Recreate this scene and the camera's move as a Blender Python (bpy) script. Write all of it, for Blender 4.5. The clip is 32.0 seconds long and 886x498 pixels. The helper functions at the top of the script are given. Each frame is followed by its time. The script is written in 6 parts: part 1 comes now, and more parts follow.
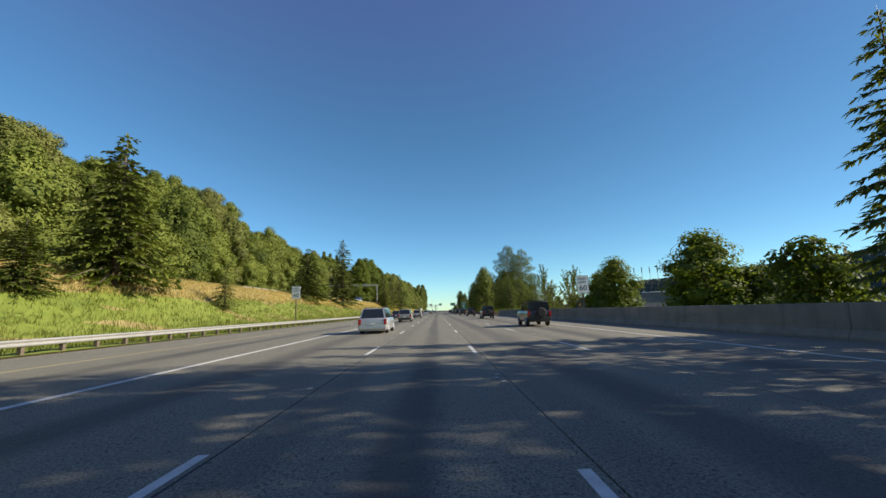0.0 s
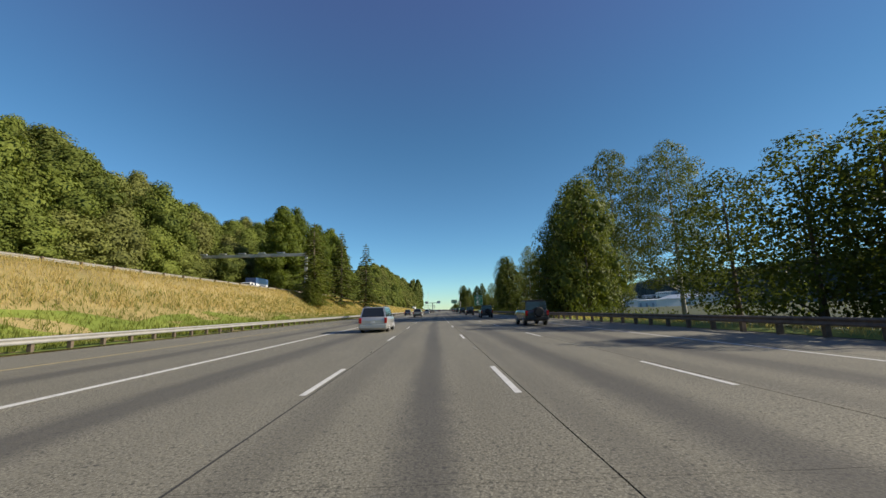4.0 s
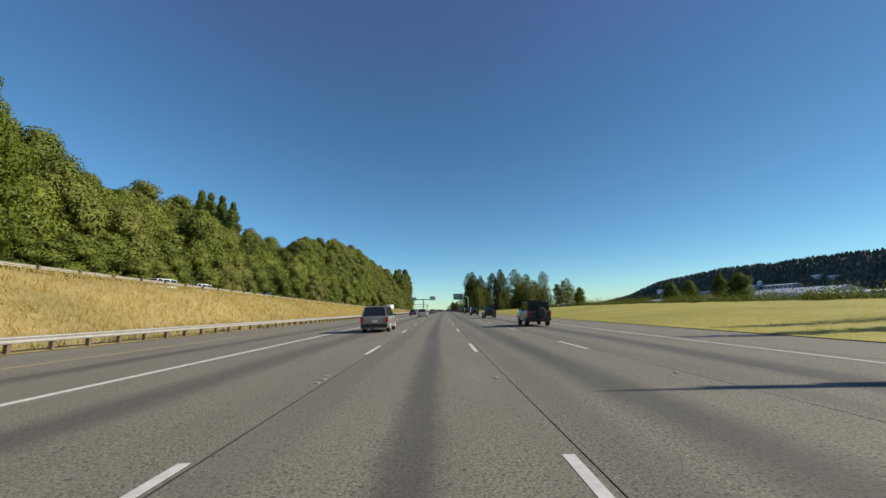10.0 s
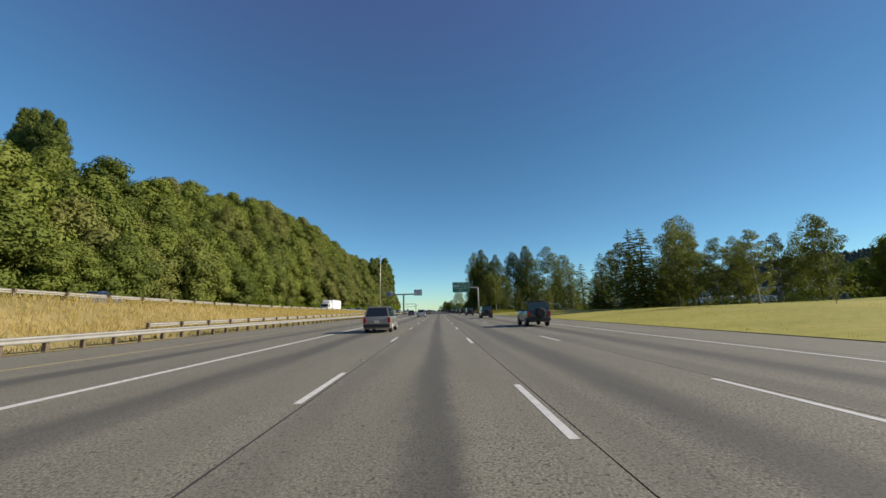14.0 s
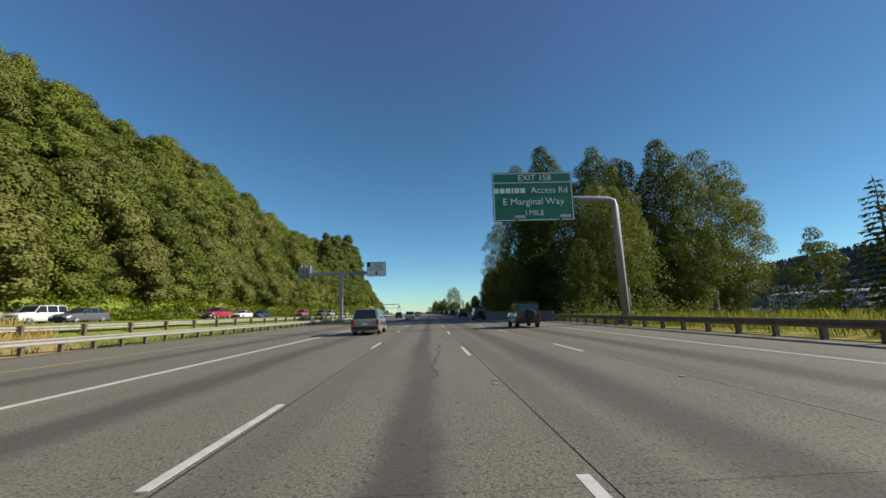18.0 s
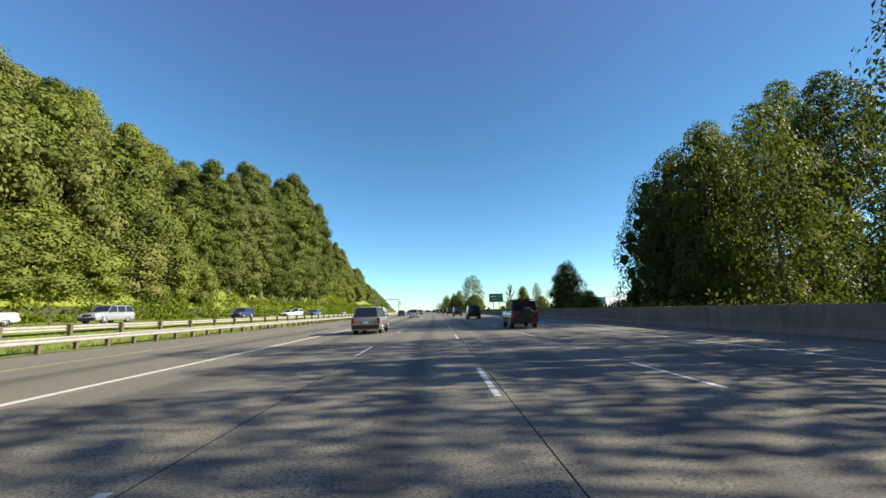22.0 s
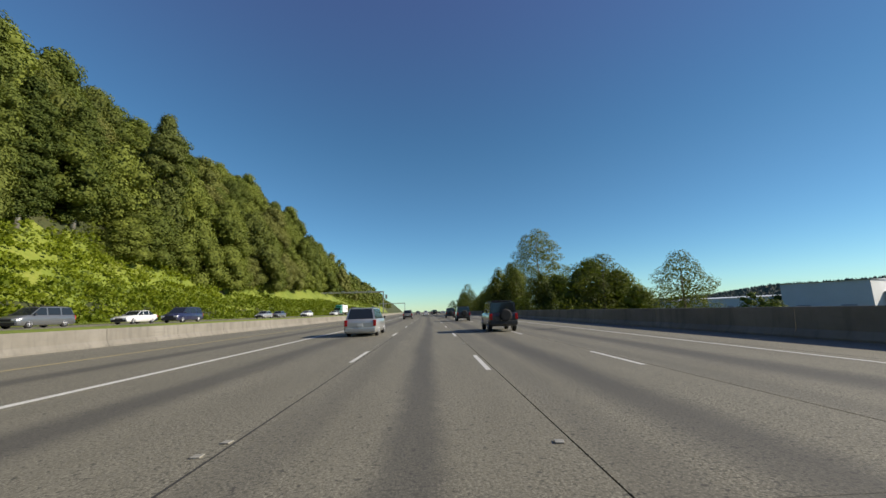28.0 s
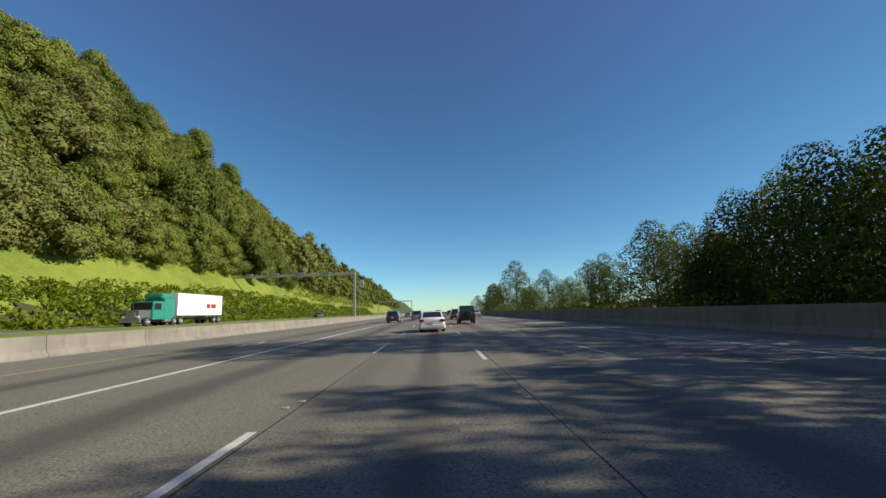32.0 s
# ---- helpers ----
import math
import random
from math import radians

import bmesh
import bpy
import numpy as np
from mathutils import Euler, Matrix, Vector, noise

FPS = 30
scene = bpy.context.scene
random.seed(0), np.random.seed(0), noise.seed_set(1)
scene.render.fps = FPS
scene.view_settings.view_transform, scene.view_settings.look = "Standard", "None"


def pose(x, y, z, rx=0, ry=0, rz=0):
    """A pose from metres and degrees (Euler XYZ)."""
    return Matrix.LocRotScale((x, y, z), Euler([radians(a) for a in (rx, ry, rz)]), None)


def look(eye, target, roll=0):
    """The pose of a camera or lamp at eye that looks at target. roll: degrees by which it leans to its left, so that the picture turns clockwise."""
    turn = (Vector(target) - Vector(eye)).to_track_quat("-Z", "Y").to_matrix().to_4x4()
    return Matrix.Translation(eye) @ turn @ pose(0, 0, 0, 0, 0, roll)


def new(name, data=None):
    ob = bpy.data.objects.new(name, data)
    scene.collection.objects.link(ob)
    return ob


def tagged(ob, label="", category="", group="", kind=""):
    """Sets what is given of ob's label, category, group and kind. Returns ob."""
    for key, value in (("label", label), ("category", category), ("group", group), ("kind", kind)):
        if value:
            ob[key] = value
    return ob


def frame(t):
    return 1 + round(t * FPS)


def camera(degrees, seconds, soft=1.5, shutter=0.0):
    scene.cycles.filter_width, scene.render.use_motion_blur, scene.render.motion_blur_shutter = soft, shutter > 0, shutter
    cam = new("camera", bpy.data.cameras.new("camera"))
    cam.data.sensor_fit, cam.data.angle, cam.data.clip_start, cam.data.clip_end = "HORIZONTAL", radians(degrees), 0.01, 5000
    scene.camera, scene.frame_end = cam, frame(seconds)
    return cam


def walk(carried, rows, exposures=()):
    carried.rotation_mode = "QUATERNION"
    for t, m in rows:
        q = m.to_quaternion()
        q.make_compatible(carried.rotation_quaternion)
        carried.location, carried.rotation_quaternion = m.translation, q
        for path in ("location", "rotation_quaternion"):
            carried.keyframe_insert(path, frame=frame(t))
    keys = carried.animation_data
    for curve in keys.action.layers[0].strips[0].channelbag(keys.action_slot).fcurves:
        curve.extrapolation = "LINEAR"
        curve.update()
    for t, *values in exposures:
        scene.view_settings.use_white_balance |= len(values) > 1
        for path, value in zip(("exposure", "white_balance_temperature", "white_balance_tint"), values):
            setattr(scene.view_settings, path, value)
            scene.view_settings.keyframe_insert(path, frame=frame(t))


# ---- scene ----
cam = camera(98.0, 32.0)

# t, x, y, z, tilt above level, roll, heading
PATH = [
    (0, -1.242, -0.010, 1.385, 9.12, 1.86, -0.61), (0.5, -1.326, 14.986, 1.385, 9.11, 1.90, -0.62), (1, -1.405, 29.740, 1.385, 9.09, 1.93, -0.73),
    (1.5, -1.458, 44.275, 1.385, 9.08, 1.96, -0.79), (2, -1.506, 58.615, 1.385, 9.06, 1.95, -0.85), (2.5, -1.599, 72.872, 1.385, 9.04, 1.93, -1.28),
    (3, -1.686, 87.160, 1.385, 9.02, 1.87, -1.52), (3.5, -1.748, 101.452, 1.385, 9.00, 1.79, -1.27), (4, -1.802, 115.806, 1.385, 8.98, 1.70, -0.98),
    (4.5, -1.847, 130.291, 1.385, 8.96, 1.61, -0.69), (5, -1.880, 144.902, 1.385, 8.94, 1.52, -0.40), (5.5, -1.896, 159.632, 1.385, 8.91, 1.43, -0.11),
    (6, -1.828, 174.435, 1.385, 8.90, 1.43, -0.86), (6.5, -1.774, 189.260, 1.385, 8.89, 1.45, -1.30), (7, -1.691, 204.091, 1.385, 8.89, 1.46, -1.34),
    (7.5, -1.627, 218.895, 1.385, 8.90, 1.47, -2.00), (8, -1.531, 233.635, 1.385, 8.92, 1.47, -2.36), (8.5, -1.233, 248.318, 1.385, 8.94, 1.47, -2.09),
    (9, -0.898, 262.966, 1.385, 8.97, 1.47, -1.73), (9.5, -0.648, 277.610, 1.385, 8.99, 1.48, -1.72), (10, -0.357, 292.270, 1.385, 9.00, 1.50, -1.82),
    (10.5, -0.057, 306.942, 1.385, 9.01, 1.51, -1.80), (11, 0.285, 321.625, 1.385, 9.02, 1.52, -2.08), (11.5, 0.654, 336.323, 1.385, 9.03, 1.53, -2.25),
    (12, 1.064, 351.038, 1.385, 9.04, 1.54, -2.32), (12.5, 1.556, 365.779, 1.385, 9.05, 1.55, -2.41), (13, 2.087, 380.576, 1.385, 9.06, 1.56, -2.49),
    (13.5, 2.634, 395.525, 1.385, 9.07, 1.56, -2.93), (14, 3.217, 410.690, 1.385, 9.07, 1.56, -3.16), (14.5, 3.906, 426.134, 1.385, 9.09, 1.58, -3.59),
    (15, 4.596, 441.933, 1.385, 9.13, 1.65, -3.63), (15.5, 5.311, 457.947, 1.385, 9.17, 1.73, -3.66), (16, 6.046, 474.039, 1.385, 9.21, 1.80, -3.69),
    (16.5, 6.790, 490.044, 1.385, 9.25, 1.87, -3.73), (17, 7.536, 505.798, 1.385, 9.28, 1.87, -4.16), (17.5, 8.306, 521.265, 1.385, 9.29, 1.84, -4.47),
    (18, 9.070, 536.398, 1.385, 9.29, 1.81, -4.77), (18.5, 9.819, 551.238, 1.385, 9.27, 1.80, -4.87), (19, 10.569, 565.876, 1.385, 9.25, 1.81, -4.87),
    (19.5, 11.399, 580.378, 1.385, 9.21, 1.83, -4.13), (20, 12.230, 594.821, 1.385, 9.17, 1.86, -3.39), (20.5, 12.814, 609.225, 1.385, 9.13, 1.88, -4.37),
    (21, 13.393, 623.577, 1.385, 9.09, 1.89, -5.25), (21.5, 14.264, 637.874, 1.385, 9.04, 1.90, -4.24), (22, 15.120, 652.158, 1.385, 9.01, 1.91, -3.34),
    (22.5, 15.752, 666.419, 1.385, 8.98, 1.93, -3.04), (23, 16.352, 680.615, 1.385, 8.96, 1.95, -2.74), (23.5, 16.802, 694.760, 1.385, 8.95, 1.96, -2.78),
    (24, 17.210, 708.857, 1.385, 8.96, 1.98, -3.02), (24.5, 17.658, 722.915, 1.385, 8.99, 2.00, -2.81), (25, 18.054, 736.965, 1.385, 9.02, 1.98, -2.94),
    (25.5, 18.392, 750.985, 1.385, 9.05, 1.96, -3.07), (26, 18.673, 764.953, 1.385, 9.08, 1.94, -3.19), (26.5, 18.897, 778.850, 1.385, 9.11, 1.92, -3.32),
    (27, 19.093, 792.650, 1.385, 9.12, 1.86, -3.11), (27.5, 19.388, 806.334, 1.385, 9.13, 1.78, -2.47), (28, 19.636, 819.905, 1.385, 9.14, 1.71, -1.93),
    (28.5, 19.772, 833.423, 1.385, 9.15, 1.64, -1.72), (29, 19.865, 846.887, 1.385, 9.16, 1.60, -1.31), (29.5, 19.870, 860.321, 1.385, 9.16, 1.60, -0.81),
    (30, 19.836, 873.749, 1.385, 9.17, 1.64, -0.51), (30.5, 19.647, 887.185, 1.385, 9.19, 1.74, -0.21), (31, 19.420, 900.643, 1.385, 9.20, 1.88, -0.21),
    (31.5, 19.278, 914.100, 1.385, 9.22, 2.02, -0.16), (32, 19.100, 927.538, 1.385, 9.23, 2.13, 0.19),
]
walk(cam, [(t, pose(x, y, z, 90 + p, r, h)) for t, x, y, z, p, r, h in PATH],
     exposures=[(0.0, 0.58), (1.0, 0.42), (2.0, 0.32), (3.5, 0.32), (5.5, 0.5), (7.0, 0.58), (8.5, 0.4), (10.0, 0.3), (14.5, 0.25), (16.5, 0.14), (17.5, 0.2), (18.8, 0.4), (20.0, 0.78), (21.0, 0.95), (21.8, 0.95), (22.6, 0.8), (23.2, 0.65), (24.0, 0.6), (25.5, 0.4), (27.0, 0.25), (32.0, 0.3)])

# ---- sky, sun ----
SUN_EL, SUN_AZ = 29.0, 95.0          # degrees; azimuth clockwise from ahead
world = bpy.data.worlds.new("sky")
scene.world = world
world.use_nodes = True
wn = world.node_tree.nodes
wl = world.node_tree.links
sky = wn.new("ShaderNodeTexSky")
sky.sky_type = "NISHITA"
sky.sun_disc = False
sky.sun_elevation, sky.sun_rotation = radians(SUN_EL), radians(SUN_AZ)
sky.altitude, sky.air_density, sky.dust_density, sky.ozone_density = 50, 0.85, 0.05, 3.0
tone = wn.new("ShaderNodeMix")
tone.data_type, tone.blend_type = "RGBA", "MULTIPLY"
tone.inputs[0].default_value = 1.0
tone.inputs[7].default_value = (0.99, 0.99, 0.895, 1)
wl.new(sky.outputs[0], tone.inputs[6])
sat = wn.new("ShaderNodeHueSaturation")
sat.inputs["Saturation"].default_value = 1.22
wl.new(tone.outputs[2], sat.inputs["Color"])
# a paler, cooler band of air along the horizon
rise = wn.new("ShaderNodeSeparateXYZ")
wl.new(wn.new("ShaderNodeTexCoord").outputs["Generated"], rise.inputs[0])
low = wn.new("ShaderNodeMapRange")
low.interpolation_type = "SMOOTHSTEP"
low.inputs[1].default_value, low.inputs[2].default_value, low.inputs[3].default_value, low.inputs[4].default_value = 0.0, 0.38, 1.0, 0.0
wl.new(rise.outputs[2], low.inputs[0])
haze = wn.new("ShaderNodeMix")
haze.data_type, haze.blend_type = "RGBA", "MULTIPLY"
haze.inputs[7].default_value = (0.74, 0.95, 1.08, 1)
wl.new(low.outputs[0], haze.inputs[0])
wl.new(sat.outputs[0], haze.inputs[6])
# a deeper, more violet blue overhead
high = wn.new("ShaderNodeMapRange")
high.interpolation_type = "SMOOTHSTEP"
high.inputs[1].default_value, high.inputs[2].default_value, high.inputs[3].default_value, high.inputs[4].default_value = 0.35, 1.0, 0.0, 1.0
wl.new(rise.outputs[2], high.inputs[0])
deep = wn.new("ShaderNodeMix")
deep.data_type, deep.blend_type = "RGBA", "MULTIPLY"
deep.inputs[7].default_value = (2.2, 0.93, 1.14, 1)
wl.new(high.outputs[0], deep.inputs[0])
wl.new(haze.outputs[2], deep.inputs[6])
# clear, dry air: less glare towards the sun than the model gives
toward = wn.new("ShaderNodeVectorMath")
toward.operation = "DOT_PRODUCT"
wl.new(wn["Texture Coordinate"].outputs["Generated"], toward.inputs[0])
toward.inputs[1].default_value = (math.sin(radians(SUN_AZ)), math.cos(radians(SUN_AZ)), 0)
glare = wn.new("ShaderNodeMapRange")
glare.inputs[1].default_value, glare.inputs[2].default_value, glare.inputs[3].default_value, glare.inputs[4].default_value = -0.7, 0.7, 1.1, 0.84
wl.new(toward.outputs["Value"], glare.inputs[0])
clear = wn.new("ShaderNodeVectorMath")
clear.operation = "SCALE"
wl.new(deep.outputs[2], clear.inputs[0])
wl.new(glare.outputs[0], clear.inputs["Scale"])
wl.new(clear.outputs[0], wn["Background"].inputs[0])
wn["Background"].inputs[1].default_value = 0.112
sun = new("sun", bpy.data.lights.new("sun", "SUN"))
sun.data.energy, sun.data.angle, sun.data.color = 5.0, radians(0.53), (1.0, 0.905, 0.755)
el, az = radians(SUN_EL), radians(SUN_AZ)
sun_dir = Vector((math.sin(az) * math.cos(el), math.cos(az) * math.cos(el), math.sin(el)))
sun.matrix_world = look(sun_dir * 300, (0, 0, 0))

# ---- materials ----


class Mat:
    """A node material with a principled shader and small helpers."""

    def __init__(self, name, color=(0.5, 0.5, 0.5), rough=0.8, metal=0.0):
        self.m = bpy.data.materials.new(name)
        self.m.use_nodes = True
        self.n, self.l = self.m.node_tree.nodes, self.m.node_tree.links
        self.p = self.n["Principled BSDF"]
        self.p.inputs["Base Color"].default_value = (*color, 1)
        self.p.inputs["Roughness"].default_value = rough
        self.p.inputs["Metallic"].default_value = metal

    def node(self, kind, **inputs):
        n = self.n.new(kind)
        for k, v in inputs.items():
            k = k.replace("_", " ")
            if isinstance(v, bpy.types.NodeSocket):
                self.l.new(v, n.inputs[k])
            else:
                n.inputs[k].default_value = v
        return n

    def coords(self, which="Object"):
        return self.n.new("ShaderNodeTexCoord").outputs[which]

    def noise(self, scale, vec=None, detail=4.0, rough=0.55):
        n = self.n.new("ShaderNodeTexNoise")
        n.inputs["Scale"].default_value, n.inputs["Detail"].default_value, n.inputs["Roughness"].default_value = scale, detail, rough
        if vec is not None:
            self.l.new(vec, n.inputs["Vector"])
        return n.outputs["Fac"]

    def ramp(self, fac, *stops):
        r = self.n.new("ShaderNodeValToRGB")
        e = r.color_ramp.elements
        while len(e) < len(stops):
            e.new(0.5)
        for el_, (pos, col) in zip(e, stops):
            el_.position = pos
            el_.color = (*col, 1) if len(col) == 3 else col
        self.l.new(fac, r.inputs[0])
        return r.outputs[0]

    def mix(self, fac, a, b, mode="MIX"):
        n = self.n.new("ShaderNodeMix")
        n.data_type, n.blend_type = "RGBA", mode
        for sock, v in ((n.inputs[0], fac), (n.inputs[6], a), (n.inputs[7], b)):
            if isinstance(v, bpy.types.NodeSocket):
                self.l.new(v, sock)
            elif isinstance(v, (int, float)):
                sock.default_value = v
            else:
                sock.default_value = (*v, 1)
        return n.outputs[2]

    def math(self, op, a, b=0.0, c=0.0):
        n = self.n.new("ShaderNodeMath")
        n.operation = op
        for sock, v in zip(n.inputs, (a, b, c)):
            if isinstance(v, bpy.types.NodeSocket):
                self.l.new(v, sock)
            else:
                sock.default_value = v
        return n.outputs[0]

    def scaled(self, vec, x, y, z):
        n = self.n.new("ShaderNodeMapping")
        n.inputs["Scale"].default_value = (x, y, z)
        self.l.new(vec, n.inputs["Vector"])
        return n.outputs[0]

    def color(self, sock):
        self.l.new(sock, self.p.inputs["Base Color"])
        return self

    def rough(self, sock):
        self.l.new(sock, self.p.inputs["Roughness"])
        return self

    def bump(self, fac, strength=0.3, dist=0.01):
        b = self.n.new("ShaderNodeBump")
        b.inputs["Strength"].default_value, b.inputs["Distance"].default_value = strength, dist
        self.l.new(fac, b.inputs["Height"])
        self.l.new(b.outputs[0], self.p.inputs["Normal"])
        return self


def band(M, u, centre, half, soft):
    """1 within half of centre, falling off over soft."""
    d = M.math("ABSOLUTE", M.math("SUBTRACT", u, centre))
    n = M.n.new("ShaderNodeMapRange")
    n.interpolation_type = "SMOOTHSTEP"
    M.l.new(d, n.inputs[0])
    n.inputs[1].default_value, n.inputs[2].default_value, n.inputs[3].default_value, n.inputs[4].default_value = half, half + soft, 1, 0
    return n.outputs[0]


def concrete_road(name, tone=1.0, lanes=True):
    """Worn concrete: exposed stone grain, an oil stripe in each lane's middle, paler wheel tracks, stains and patches. UV is (across, along) in metres."""
    M = Mat(name, rough=0.85)
    uv = M.coords("UV")
    sep = M.node("ShaderNodeSeparateXYZ", Vector=uv)
    u = sep.outputs[0]
    grain = M.noise(40, uv, 3, 0.7)
    stone = M.noise(27, M.scaled(uv, 1.0, 0.85, 1), 3, 0.7)
    cloud = M.noise(1.0, M.scaled(uv, 0.9, 0.16, 1), 5, 0.6)
    big = M.noise(1.0, M.scaled(uv, 0.25, 0.03, 1), 3, 0.5)
    bare = M.ramp(M.noise(1.0, M.scaled(uv, 1.3, 0.22, 1), 4, 0.6), (0.38, (0.6, 0.6, 0.6)), (0.62, (1, 1, 1)))
    base = M.ramp(cloud, (0.25, (0.212 * tone, 0.197 * tone, 0.143 * tone)), (0.8, (0.332 * tone, 0.311 * tone, 0.23 * tone)))
    base = M.mix(M.math("MULTIPLY", big, 0.35), base, (0.233 * tone, 0.21 * tone, 0.16 * tone))
    coarse = M.noise(5.0, uv, 6, 0.8)
    base = M.mix(M.ramp(coarse, (0.47, (0, 0, 0)), (0.72, (0.4, 0.4, 0.4))), base, (0.135 * tone, 0.125 * tone, 0.10 * tone))
    base = M.mix(M.math("MULTIPLY", bare, M.ramp(grain, (0.5, (0, 0, 0)), (0.59, (0.72, 0.72, 0.72)))), base, (0.56 * tone, 0.52 * tone, 0.40 * tone))
    base = M.mix(M.math("MULTIPLY", bare, M.ramp(stone, (0.52, (0, 0, 0)), (0.59, (0.8, 0.8, 0.8)))), base, (0.075 * tone, 0.070 * tone, 0.052 * tone))
    pits = M.noise(11, uv, 2, 0.6)
    base = M.mix(M.ramp(pits, (0.63, (0, 0, 0)), (0.68, (0.8, 0.8, 0.8))), base, (0.05, 0.047, 0.038))
    if lanes:
        u = M.math("ADD", u, M.math("MULTIPLY", M.math("SUBTRACT", M.noise(1.0, M.scaled(uv, 0.4, 0.09, 1), 4, 0.6), 0.5), 0.7))
        u = M.math("ADD", u, M.math("MULTIPLY", M.math("SUBTRACT", M.noise(3.0, uv, 3, 0.6), 0.5), 0.35))
        stripe = None
        for c in (-11.5, -6.3, -1.55, 1.8, 6.0):
            b = band(M, u, c, 0.1, 0.42) if c == -1.55 else band(M, u, c, 0.16, 0.72)
            stripe = b if stripe is None else M.math("MAXIMUM", stripe, b)
        for c in (0.55, -3.1, 4.2):
            stripe = M.math("MAXIMUM", stripe, M.math("MULTIPLY", band(M, u, c, 0.15, 0.35), 0.38))
        wob = M.ramp(M.noise(1.0, M.scaled(uv, 0.6, 0.07, 1), 4, 0.6), (0.2, (0.45, 0.45, 0.45)), (0.75, (1, 1, 1)))
        base = M.mix(M.math("MULTIPLY", M.math("MULTIPLY", stripe, wob), 0.85), base, (0.085 * tone, 0.080 * tone, 0.072 * tone))
    M.color(base)
    M.bump(M.math("SUBTRACT", grain, stone), 0.35, 0.006)
    return M.m


def plain(name, color, rough=0.7, metal=0.0, var=0.25, scale=3.0, bump=0.0, which="Object"):
    """A painted or bare surface with two scales of tone and a little relief."""
    M = Mat(name, color, rough, metal)
    v = M.coords(which)
    a, b = M.noise(scale, v, 4), M.noise(scale * 9, v, 3, 0.65)
    f = M.math("ADD", M.math("MULTIPLY", a, 0.65), M.math("MULTIPLY", b, 0.35))
    lo = tuple(c * (1 - var) for c in color)
    hi = tuple(min(1, c * (1 + var)) for c in color)
    M.color(M.ramp(f, (0.3, lo), (0.7, hi)))
    if bump:
        M.bump(b, bump, 0.01)
    return M.m


def leaf_mat(name, dark, light, trans=0.3, rough=0.55, dry=None, massed=False):
    """Leaves: tone by clump and by tree, light let through; dry is the colour of the odd brownish tree. massed: the tree's own tone comes from the mesh's tone map."""
    M = Mat(name, dark, rough)
    isl = M.n.new("ShaderNodeNewGeometry").outputs["Random Per Island"]
    if massed:
        uv = M.n.new("ShaderNodeUVMap")
        uv.uv_map = "tone"
        sep = M.node("ShaderNodeSeparateXYZ", Vector=uv.outputs[0])
        own = M.math("FRACT", M.math("ADD", sep.outputs[0], M.n.new("ShaderNodeObjectInfo").outputs["Random"]))
        lobe = sep.outputs[1]
    else:
        own = M.n.new("ShaderNodeObjectInfo").outputs["Random"]
        lobe = M.noise(0.35, M.coords("Object"), 2)
    patch = M.noise(0.16, M.coords("Object"), 2)
    f = M.math("ADD", M.math("MULTIPLY", isl, 0.26), M.math("ADD", M.math("MULTIPLY", own, 0.34), M.math("ADD", M.math("MULTIPLY", patch, 0.3), M.math("MULTIPLY", lobe, 0.14))))
    col = M.ramp(f, (0.18, dark), (0.58, tuple((a + b) / 2 for a, b in zip(dark, light))), (0.92, light))
    if dry:
        odd = M.math("FRACT", M.math("MULTIPLY", own, 7.31))
        col = M.mix(M.ramp(odd, (0.62, (0, 0, 0)), (0.9, (0.75, 0.75, 0.75))), col, M.mix(isl, tuple(c * 0.7 for c in dry), tuple(c * 1.3 for c in dry)))
    M.color(col)
    t = M.n.new("ShaderNodeBsdfTranslucent")
    M.l.new(M.mix(1.0, col, (1.0, 1.0, 0.55), "MULTIPLY"), t.inputs["Color"])
    mx = M.n.new("ShaderNodeMixShader")
    mx.inputs[0].default_value = trans
    M.l.new(M.p.outputs[0], mx.inputs[1])
    M.l.new(t.outputs[0], mx.inputs[2])
    M.l.new(mx.outputs[0], M.n["Material Output"].inputs["Surface"])
    M.p.inputs["Specular IOR Level"].default_value = 0.2
    return M.m


def ground_mat(name, cols, scale=0.12, bump=0.5):
    M = Mat(name, cols[0], 0.95)
    v = M.coords("Object")
    f = M.math("ADD", M.math("MULTIPLY", M.noise(scale, v, 5, 0.6), 0.6), M.math("MULTIPLY", M.noise(scale * 22, v, 4, 0.7), 0.4))
    n = len(cols)
    M.color(M.ramp(f, *[(0.32 + 0.36 * i / (n - 1), c) for i, c in enumerate(cols)]))
    M.bump(M.noise(6, v, 4, 0.7), bump, 0.1)
    return M.m


def glass_mat():
    M = Mat("car_glass", (0.02, 0.025, 0.03), 0.05)
    M.p.inputs["Specular IOR Level"].default_value = 0.6
    return M.m


def paint(name, color, metal=0.0, rough=0.3):
    M = Mat(name, color, rough, metal)
    M.p.inputs["Coat Weight"].default_value = 0.7
    M.p.inputs["Coat Roughness"].default_value = 0.08
    dust = M.noise(2.0, M.coords("Object"), 4)
    M.color(M.mix(M.ramp(dust, (0.45, (0, 0, 0)), (0.85, (0.25, 0.25, 0.25))), color, (0.3, 0.28, 0.25)))
    return M.m


